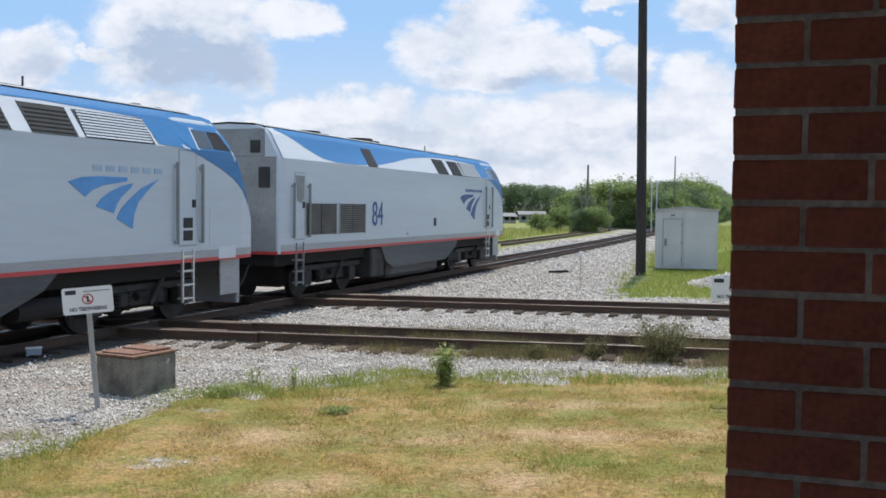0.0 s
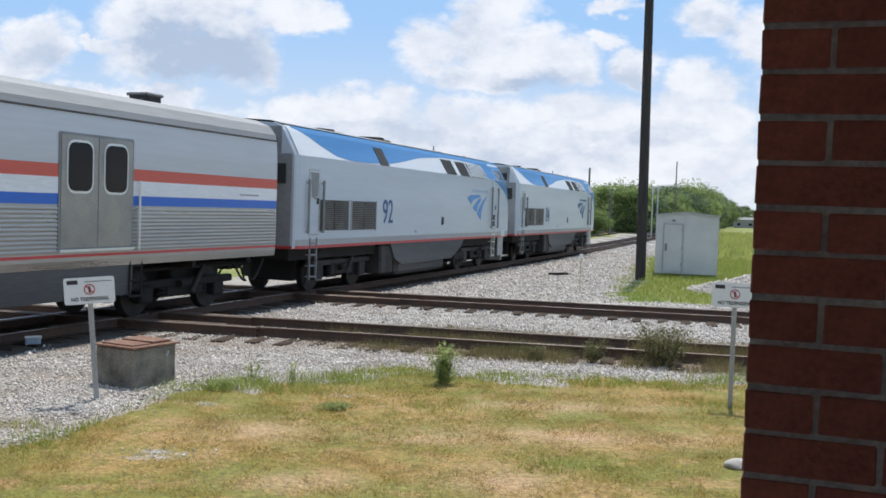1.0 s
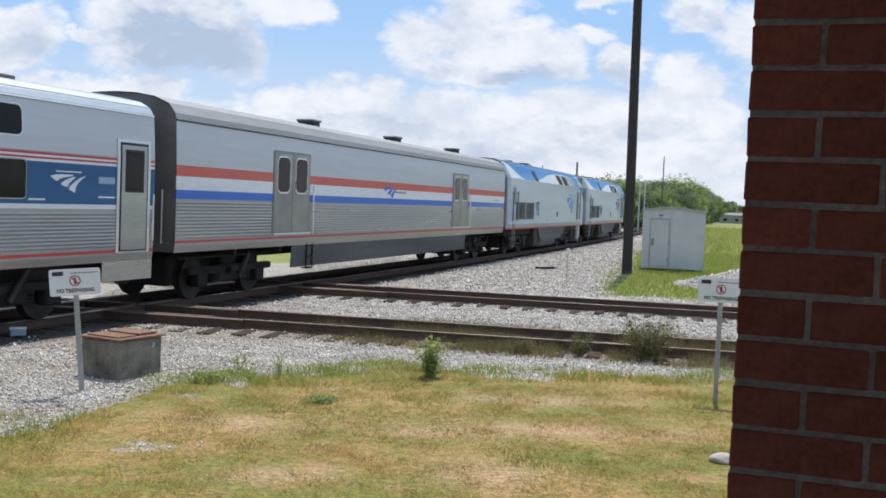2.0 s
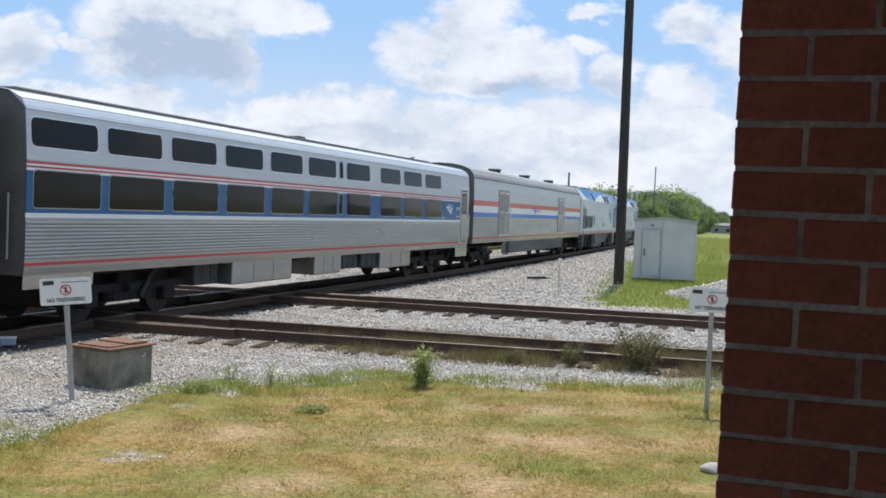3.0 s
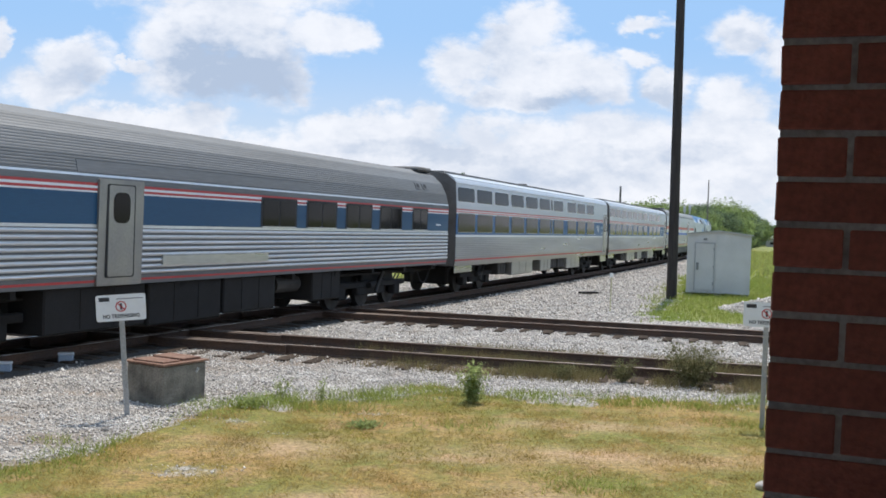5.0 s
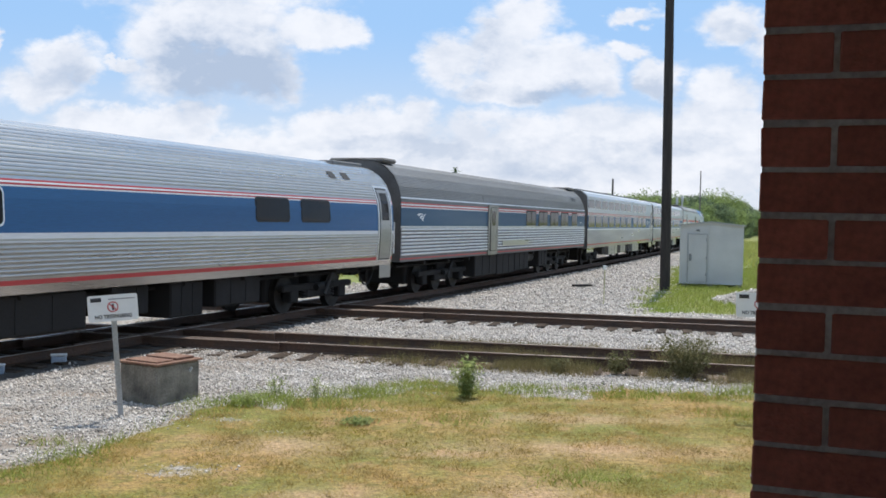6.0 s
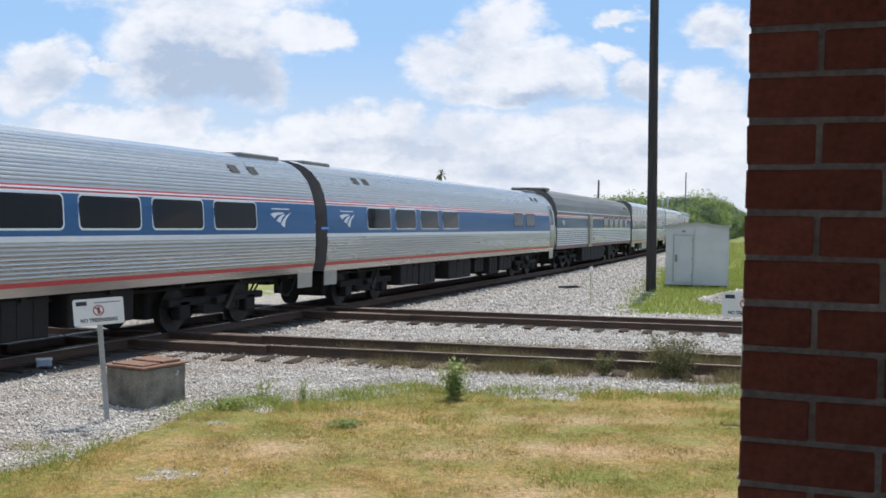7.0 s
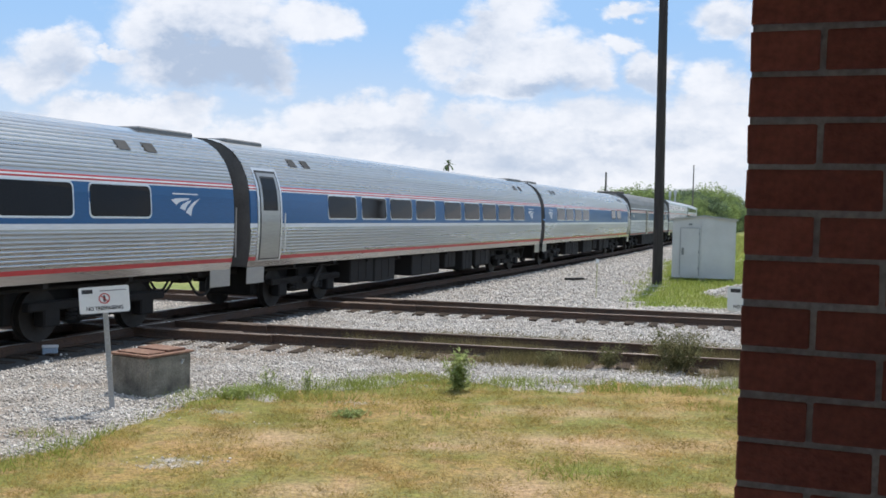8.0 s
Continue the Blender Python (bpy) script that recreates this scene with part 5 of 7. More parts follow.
def ground_material():
    m = bpy.data.materials.new("lawn_and_crushed_stone")
    m.use_nodes = True
    nt = m.node_tree
    nd, ln = nt.nodes, nt.links
    b = nd["Principled BSDF"]
    b.inputs["Roughness"].default_value = 0.95
    co = nd.new("ShaderNodeTexCoord")

    def noise_(sc, det=5.0, rough=0.6):
        n = nd.new("ShaderNodeTexNoise")
        n.inputs["Scale"].default_value, n.inputs["Detail"].default_value, n.inputs["Roughness"].default_value = sc, det, rough
        ln.new(co.outputs["Object"], n.inputs["Vector"])
        return n.outputs["Fac"]

    def ramp(v, lo, hi):
        n = nd.new("ShaderNodeMapRange")
        n.interpolation_type = "SMOOTHSTEP"
        ln.new(v, n.inputs["Value"])
        n.inputs["From Min"].default_value, n.inputs["From Max"].default_value = lo, hi
        return n.outputs["Result"]

    def mixed(f, a, c, blend="MIX"):
        n = nd.new("ShaderNodeMix")
        n.data_type, n.blend_type = "RGBA", blend
        for key, val in (("Factor", f), ("A", a), ("B", c)):
            if isinstance(val, float):
                n.inputs[key].default_value = val
            elif isinstance(val, tuple):
                n.inputs[key].default_value = (*val, 1)
            else:
                ln.new(val, n.inputs[key])
        return n.outputs["Result"]

    def field(name):
        n = nd.new("ShaderNodeAttribute")
        n.attribute_name = name
        return n.outputs["Fac"]

    def product(a, c):
        n = nd.new("ShaderNodeMath")
        n.operation = "MULTIPLY"
        ln.new(a, n.inputs[0])
        if isinstance(c, float):
            n.inputs[1].default_value = c
        else:
            ln.new(c, n.inputs[1])
        return n.outputs[0]

    # lawn: straw, green flushes, bare tan earth
    lawn = mixed(ramp(noise_(0.42), 0.36, 0.56), (0.36, 0.228, 0.076), (0.190, 0.186, 0.032))
    lawn = mixed(ramp(noise_(1.9), 0.48, 0.70), lawn, (0.36, 0.228, 0.095))
    lawn = mixed(product(ramp(noise_(4.3), 0.50, 0.66), 0.85), lawn, (0.190, 0.160, 0.034))
    lawn = mixed(product(field("bare"), 0.8), lawn, (0.47, 0.305, 0.175))
    lawn = mixed(1.0, lawn, ramp_rgb(nd, ln, noise_(14.0, 3.0), 0.58, 1.30), "MULTIPLY")
    lawn = mixed(1.0, lawn, ramp_rgb(nd, ln, noise_(60.0, 3.0), 0.70, 1.22), "MULTIPLY")
    meadow = mixed(ramp(noise_(0.25), 0.35, 0.65), (0.175, 0.215, 0.048), (0.27, 0.265, 0.08))
    meadow = mixed(1.0, meadow, ramp_rgb(nd, ln, noise_(9.0, 4.0), 0.65, 1.25), "MULTIPLY")
    grass = mixed(field("green"), lawn, meadow)
    # stone: cells of pale and grey chips, darker towards their edges
    vo = nd.new("ShaderNodeTexVoronoi")
    vo.inputs["Scale"].default_value = 27.0
    ln.new(co.outputs["Object"], vo.inputs["Vector"])
    chips = mixed(ramp(vo.outputs["Distance"], 0.02, 0.75), (0.58, 0.53, 0.48), (0.31, 0.28, 0.245))
    sp = nd.new("ShaderNodeSeparateColor")
    ln.new(vo.outputs["Color"], sp.inputs[0])
    chips = mixed(1.0, chips, ramp_rgb(nd, ln, sp.outputs[0], 0.62, 1.28, raw=True), "MULTIPLY")
    chips = mixed(product(ramp(noise_(0.6), 0.50, 0.70), 0.6), chips, (0.39, 0.345, 0.29))
    chips = mixed(1.0, chips, ramp_rgb(nd, ln, noise_(6.5, 4.0), 0.70, 1.18), "MULTIPLY")
    chips = mixed(1.0, chips, ramp_rgb(nd, ln, noise_(1.1, 4.0), 0.84, 1.10), "MULTIPLY")
    chips = mixed(product(product(field("dirt"), ramp(noise_(2.2), 0.30, 0.52)), 0.92), chips, (0.19, 0.130, 0.082))
    # near-black colour carries both the oil and the train's painted shade
    chips = mixed(product(field("oil_and_shade"), 0.93), chips, (0.050, 0.044, 0.039))
    mask = nd.new("ShaderNodeMath")
    mask.operation = "ADD"
    ln.new(field("stony"), mask.inputs[0])
    sub = nd.new("ShaderNodeMath")
    sub.operation = "MULTIPLY_ADD"
    ln.new(noise_(5.0), sub.inputs[0])
    sub.inputs[1].default_value, sub.inputs[2].default_value = 0.9, -0.45
    ln.new(sub.outputs[0], mask.inputs[1])
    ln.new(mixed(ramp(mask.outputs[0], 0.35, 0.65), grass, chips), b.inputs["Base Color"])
    bp = nd.new("ShaderNodeBump")
    bp.inputs["Strength"].default_value, bp.inputs["Distance"].default_value = 0.8, 0.02
    hmix = nd.new("ShaderNodeMath")
    hmix.operation = "SUBTRACT"
    ln.new(noise_(30.0, 3.0), hmix.inputs[0]), ln.new(vo.outputs["Distance"], hmix.inputs[1])
    ln.new(hmix.outputs[0], bp.inputs["Height"])
    ln.new(bp.outputs[0], b.inputs["Normal"])
    return m


# ---------------------------------------------------------------- railway tracks
RAIL_PROFILE = [(-0.07, 0.0), (0.07, 0.0), (0.07, 0.012), (0.012, 0.03), (0.010, 0.125), (0.036, 0.135), (0.036, 0.168), (-0.036, 0.168), (-0.036, 0.135), (-0.010, 0.125), (-0.012, 0.03), (-0.07, 0.012)]


def rail(parent, points, mat, top_mat, base=0.022):
    """A flat-bottom rail swept along points, and the worn top of its head."""
    bm, rings, tops = BM(), [], []
    cap = BM()
    for k, p in enumerate(points):
        a, c = points[max(0, k - 1)], points[min(len(points) - 1, k + 1)]
        w = (c - a).normalized()
        nrm = Vector((-w.y, w.x, 0))
        rings.append([bm.verts.new(p + nrm * u + Vector((0, 0, base + h))) for u, h in RAIL_PROFILE])
        tops.append([cap.verts.new(p + nrm * u + Vector((0, 0, base + h))) for u, h in ((-0.034, 0.1685), (-0.026, 0.1725), (0.026, 0.1725), (0.034, 0.1685))])
    n = len(RAIL_PROFILE)
    for r0, r1 in zip(rings, rings[1:]):
        for k in range(n):
            bm.faces.new((r0[k], r1[k], r1[(k + 1) % n], r0[(k + 1) % n]))
    bm.faces.new(rings[0]), bm.faces.new(rings[-1][::-1])
    for r0, r1 in zip(tops, tops[1:]):
        for k in range(3):
            cap.faces.new((r0[k], r0[k + 1], r1[k + 1], r1[k]))
    bmesh.ops.recalc_face_normals(bm, faces=bm.faces)
    r = part("rail", bm, mat, parent)
    bmesh.ops.recalc_face_normals(cap, faces=cap.faces)
    part("rail_head", cap, top_mat, r)
    return r


def ties(parent, place, count, near, top=0.035, rng=None):
    """Timber sleepers; the nearest ones singly, the rest in one mesh."""
    rng = rng or random.Random(4)
    bm = BM()
    box(bm, -1.3, 1.3, -0.115, 0.115, -0.12, 0.0, 0.012)
    first, rest = None, BM()
    for k in range(count):
        m = place(k) @ pose(rng.uniform(-0.06, 0.06), rng.uniform(-0.02, 0.02), top + rng.uniform(-0.012, 0.012), 0, 0, rng.uniform(-1.5, 1.5))
        if near(k):
            if first is None:
                first = part("tie", bm, "tie", parent)
                first.matrix_basis = m
            else:
                share("tie", first, parent, m)
        else:
            box(rest, -1.3, 1.3, -0.115, 0.115, -0.12, 0.0, 0, m)
    if len(rest.verts):
        tagged(part("far_ties", rest, "tie", parent), kind="stuff")


CROSS_TURN = radians(-13.7)
CROSS = Vector((math.cos(CROSS_TURN), math.sin(CROSS_TURN), 0))
CROSS_SIDE = Vector((-math.sin(CROSS_TURN), math.cos(CROSS_TURN), 0))
LINE_B, LINE_A = Vector((0.2, 19.58, 0)), Vector((1.7, 26.65, 0))


def build_tracks():
    main = thing("main_track", "main line railway track with polished rails on timber ties", "railway track", kind="structure")
    for lat in (-0.752, 0.752):
        rail(main, [on_track(s, lat) for s in range(-40, 420, 6)], "rust", "rail_top")

    def on_main(k):
        s = 6 + k * 0.56
        p = on_track(s)
        return pose(p.x, p.y, 0, 0, 0, track_turn(s) + 90)
    ties(main, on_main, 260, lambda k: k < 70, 0.03)
    for name, mid, label in (("crossing_track_near", LINE_B, "rusty crossing track with weeds between its rails"), ("crossing_track_far", LINE_A, "rusty crossing track in pale crushed stone")):
        tr = thing(name, label, "railway track", kind="structure")
        for lat in (-0.752, 0.752):
            rail(tr, [mid + CROSS * k + CROSS_SIDE * lat for k in range(-60, 92, 4)], "rust", "dull_top")
        # where this line meets the main one
        best = min(range(100, 400), key=lambda q: abs((on_track(q / 10) - mid).dot(CROSS_SIDE)))
        hit = (on_track(best / 10) - mid).dot(CROSS)
        for lat in (-0.60, 0.60):
            rail(tr, [mid + CROSS * (hit + k) + CROSS_SIDE * lat for k in (-3.2, -2.9, 2.6, 2.9)], "rust", "dull_top")
            rail(main, [on_track(best / 10 + k, lat) for k in (-2.4, -2.1, 2.1, 2.4)], "rust", "dull_top")
        for lat in (-0.86, 0.86):
            rail(tr, [mid + CROSS * (hit + k) + CROSS_SIDE * lat for k in (0.95, 1.2, 3.4, 3.6)], "rust", "dull_top")

        def on_cross(k, mid=mid, hit=hit):
            p = mid + CROSS * (hit + 1.5 + k * 0.58) + CROSS_SIDE * (-0.42 if mid is LINE_B and k < 9 else -0.15 - 0.22 * (k * 7 % 5) / 4)
            return pose(p.x, p.y, 0, 0, 0, math.degrees(CROSS_TURN) + 90)
        ties(tr, on_cross, 90, lambda k: k < 26, 0.044 if mid is LINE_A else 0.026, random.Random(11))
        # joint bars
        for k in (3.5, 12.0):
            for lat in (-0.752, 0.752):
                bm = BM()
                box(bm, -0.3, 0.3, -0.03, 0.03, 0.045, 0.135, 0.008, Matrix.Translation(mid + CROSS * k + CROSS_SIDE * lat) @ pose(0, 0, 0, 0, 0, math.degrees(CROSS_TURN)))
                part("joint_bar", bm, "rust", tr)
    side = thing("siding_track", "second track beyond the main line, rusty rails", "railway track", kind="structure")
    for lat in (5.2, 6.7):
        rail(side, [on_track(s, lat - 0.00018 * max(0, s - 100) ** 2) for s in range(66, 300, 8)], "rust", "dull_top")


# ---------------------------------------------------------------- loose ground cover
def pick(rng, n, x0, x1, y0, y1):
    return rng.uniform(x0, x1, n), rng.uniform(y0, y1, n)


def ground_z(x, y):
    return mound(x, y)


def build_stones():
    rng = np.random.default_rng(5)
    V, F = [], []
    unit = np.array([(1, 0, 0), (-1, 0, 0), (0, 1, 0), (0, -1, 0), (0, 0, 1), (0, 0, -1)], float)
    tri = np.array([(0, 2, 4), (2, 1, 4), (1, 3, 4), (3, 0, 4), (2, 0, 5), (1, 2, 5), (3, 1, 5), (0, 3, 5)])
    base = 0
    for n, x0, x1, y0, y1, r0, r1 in ((105000, -9, 7, 8.5, 19, 0.008, 0.025), (60000, -7, 11, 18.5, 29, 0.012, 0.031), (26000, -3, 14, 28, 46, 0.02, 0.045), (6000, 9.5, 17, 31, 37.6, 0.02, 0.05), (30000, 2, 26, 45.5, 85, 0.03, 0.06)):
        x, y = pick(rng, n, x0, x1, y0, y1)
        wob = soft_noise(x, y, 0.9, 3.1)
        s = x * ALONG.x + y * ALONG.y
        lat = x * ASIDE.x + y * ASIDE.y - OFF - 0.5 * BEND * s * s
        keep = (rng.random(n) < (stony(x, y, wob) * 1.1 - 0.12) * (1 - 0.9 * track_dirt(x, y) * (y < 22))) & (np.where(s < 36, lat + 1.75 + wob * 0.5 + rng.normal(0, 0.12, n) < 0, np.abs(lat) > 1.35) | (lat > 1.6))
        x, y, wob = x[keep], y[keep], wob[keep]
        m = len(x)
        r = rng.uniform(r0, r1, m) * (1 + 0.8 * (rng.random(m) < 0.05)) * np.where(y < lawn_edge(x) - 0.35, 0.55, 1.0)
        sc = rng.uniform(0.6, 1.15, (m, 6, 1)) * np.array([1, 1, 0.75])
        a = rng.uniform(0, 6.28, m)
        p = unit[None] * sc * r[:, None, None]
        tilt = rng.uniform(-0.5, 0.5, m)
        px, py, pz = p[..., 0], p[..., 1], p[..., 2]
        py, pz = py * np.cos(tilt)[:, None] - pz * np.sin(tilt)[:, None], py * np.sin(tilt)[:, None] + pz * np.cos(tilt)[:, None]
        qx = px * np.cos(a)[:, None] - py * np.sin(a)[:, None] + x[:, None]
        qy = px * np.sin(a)[:, None] + py * np.cos(a)[:, None] + y[:, None]
        qz = pz + (0.02 * wob + ground_z(x, y) + r * 0.35)[:, None]
        V.append(np.stack([qx, qy, qz], -1).reshape(-1, 3))
        F.append((tri[None] + (np.arange(m) * 6)[:, None, None] + base).reshape(-1, 3))
        base += m * 6
    fast_mesh("crushed_stone", np.concatenate(V), np.concatenate(F), "stone", "pale crushed stone ballast strewn around the tracks", "gravel")


def fast_mesh(name, V, F, mat, label, category):
    me = bpy.data.meshes.new(name)
    k = F.shape[1]
    me.vertices.add(len(V)), me.loops.add(F.size), me.polygons.add(len(F))
    me.vertices.foreach_set("co", V.astype(np.float32).ravel())
    me.loops.foreach_set("vertex_index", F.astype(np.int32).ravel())
    me.polygons.foreach_set("loop_start", np.arange(0, F.size, k, dtype=np.int32))
    me.polygons.foreach_set("loop_total", np.full(len(F), k, dtype=np.int32))
    me.update(calc_edges=True)
    me.materials.append(M[mat])
    return tagged(new(name, me), label, category, kind="stuff")


def blades(name, n, x0, x1, y0, y1, h0, h1, w, mat, label, keep, seed, lean=0.45):
    rng = np.random.default_rng(seed)
    x, y = pick(rng, n, x0, x1, y0, y1)
    ok = keep(x, y, rng)
    x, y = x[ok], y[ok]
    m = len(x)
    a, h = rng.uniform(0, 6.28, m), rng.uniform(h0, h1, m)
    lx, ly = rng.normal(0, lean, m) * h, rng.normal(0, lean, m) * h
    z = 0.02 * soft_noise(x, y, 0.9, 3.1) - 0.01
    cx, cy = np.cos(a) * w, np.sin(a) * w
    V = np.stack([np.stack([x - cx, y - cy, z], -1), np.stack([x + cx, y + cy, z], -1), np.stack([x + lx, y + ly, z + h], -1)], 1).reshape(-1, 3)
    fast_mesh(name, V, np.arange(m * 3).reshape(-1, 3), mat, label, "grass")


def lawn_keep(x, y, rng):
    wob = soft_noise(x, y, 0.9, 3.1)
    tuft = soft_noise(x, y, 1.6, 5.0)
    return rng.random(len(x)) < (1 - stony(x, y, wob)) * np.clip(0.55 + tuft * 1.3, 0.05, 1)


def build_grass():
    blades("lawn_grass", 330000, -7, 7.5, 8.4, 18.2, 0.02, 0.06, 0.004, "blade", "short dry yellow-green lawn grass", lawn_keep, 3, 1.1)
    edge = lambda x, y, rng: rng.random(len(x)) < np.clip(1 - np.abs(y - lawn_edge(x) + 0.1) / 0.75, 0, 1) * np.clip(0.5 + soft_noise(x, y, 0.8, 9.0) * 2.2, 0.22, 1)
    blades("edge_grass", 110000, -5, 7, 9.5, 18.5, 0.06, 0.17, 0.006, "fresh", "green grass tufts along the edge of the stone", edge, 4)
    def tufts(x, y, rng):
        p = np.zeros(len(x))
        for px, py, rx, ry in ((-2.85, 13.95, 0.5, 0.25), (-2.1, 14.4, 0.6, 0.3), (-1.0, 14.9, 0.9, 0.45), (0.0, 15.7, 0.6, 0.5), (-1.2, 13.9, 0.5, 0.3), (0.4, 13.0, 0.4, 0.2), (1.6, 10.2, 0.4, 0.3), (-3.7, 10.7, 0.35, 0.5), (-4.2, 11.4, 0.3, 0.15), (-4.4, 10.0, 0.4, 0.2), (4.4, 13.8, 0.5, 0.25)):
            p = np.maximum(p, np.exp(-((x - px) / rx) ** 2 - ((y - py) / ry) ** 2))
        return rng.random(len(x)) < p * 0.8
    blades("grass_tufts", 60000, -4.5, 5.5, 9.8, 16.6, 0.05, 0.16, 0.005, "fresh", "brighter green grass tufts by the stone", tufts, 14, 0.6)
    shed_patch = lambda x, y, rng: rng.random(len(x)) < (1 - stony(x, y, soft_noise(x, y, 0.9, 3.1)))
    blades("tall_grass", 60000, 5.5, 22, 28.5, 62, 0.07, 0.26, 0.014, "fresh", "fresh green grass round the shed and pole", shed_patch, 6)
    field = lambda x, y, rng: ((x * ASIDE.x + y * ASIDE.y - OFF - 0.00031 * (x * ALONG.x + y * ALONG.y) ** 2) > np.where(x * ALONG.x + y * ALONG.y > 62, 8.2, 5.5)) & (x * ALONG.x + y * ALONG.y > 40)
    blades("meadow_grass", 22000, -12, 34, 38, 120, 0.3, 0.8, 0.05, "meadow", "tall yellow-green meadow grass beyond the tracks", field, 7)

    blades("meadow_grass", 30000, 20, 62, 58, 150, 0.25, 0.7, 0.05, "meadow", "uneven yellow-green grass beyond the shed", lambda x, y, rng: x > 12 + 0.36 * (y - 40) - 0.0004 * y * y, 17)

    def between(x, y, rng):
        b = np.abs((x - LINE_B.x) * CROSS_SIDE.x + (y - LINE_B.y) * CROSS_SIDE.y)
        clump = soft_noise(x, y, 0.7, 21.0)
        return (rng.random(len(x)) < np.clip(clump * 3.0 + 0.34, 0, 1) * np.clip(2.1 - b, 0, 1) * np.clip((x + 2.0) / 4, 0, 1))
    blades("track_weeds", 150000, -3, 9, 16, 22, 0.06, 0.26, 0.005, "dry_weed", "dusty weeds growing between rusty rails", between, 8)


def leafy(name, label, x, y, w, h, n, mat, seed, leaf=0.03, stems=7, category="weed"):
    """A weed or bush: stems with small folded leaves."""
    rng = random.Random(seed)
    e = thing(name, label, category, m=pose(x, y, 0))
    bm = BM()
    tips = []
    for k in range(stems):
        a, r = rng.uniform(0, 6.28), rng.uniform(0.2, 1.0) * w / 2
        top = Vector((r * math.cos(a), r * math.sin(a), h * rng.uniform(0.65, 1.0)))
        rod(bm, (top.x * 0.2, top.y * 0.2, -0.02), top, 0.006, 0.003, 5, False)
        tips.append(top)
    tagged(part("stems", bm, mat, e), kind="stuff")
    bm = BM()
    for k in range(n):
        t = rng.choice(tips)
        f = rng.uniform(0.15, 1.05)
        p = Vector((t.x * (0.2 + 0.8 * f), t.y * (0.2 + 0.8 * f), t.z * f)) + Vector((rng.gauss(0, w * 0.12), rng.gauss(0, w * 0.12), rng.gauss(0, h * 0.05)))
        p.z = max(p.z, 0.02)
        q = Euler((rng.uniform(-1.0, 1.0), rng.uniform(-1.0, 1.0), rng.uniform(0, 6.28))).to_matrix()
        s = leaf * rng.uniform(0.6, 1.5)
        vs = [bm.verts.new(p + q @ Vector(c) * s) for c in ((-0.45, 0, 0), (0, -0.1, 0.12), (1.2, 0, 0.0), (0, 0.45, 0.0))]
        bm.faces.new(vs)
    part("leaves", bm, mat, e)
    return e


# ---------------------------------------------------------------- things near the tracks
def plate_text(parent, body, size, x, z, y, mat, name="lettering", sx=1.0):
    txt = bpy.data.curves.new(name, "FONT")
    txt.body, txt.size, txt.align_x, txt.align_y, txt.extrude = body, size, "CENTER", "CENTER", 0.0012
    txt.offset = size * 0.028
    tmp = bpy.data.objects.new(name, txt)
    scene.collection.objects.link(tmp)
    me = bpy.data.meshes.new_from_object(tmp.evaluated_get(bpy.context.evaluated_depsgraph_get()))
    bpy.data.objects.remove(tmp)
    me.materials.clear()
    me.materials.append(M[mat])
    ob = new(name, me)
    ob.parent = parent
    ob.matrix_basis = Matrix.Translation((x, y, z)) @ pose(0, 0, 0, 90, 0, 0) @ Matrix.Diagonal((sx, 1, 1, 1))
    return ob


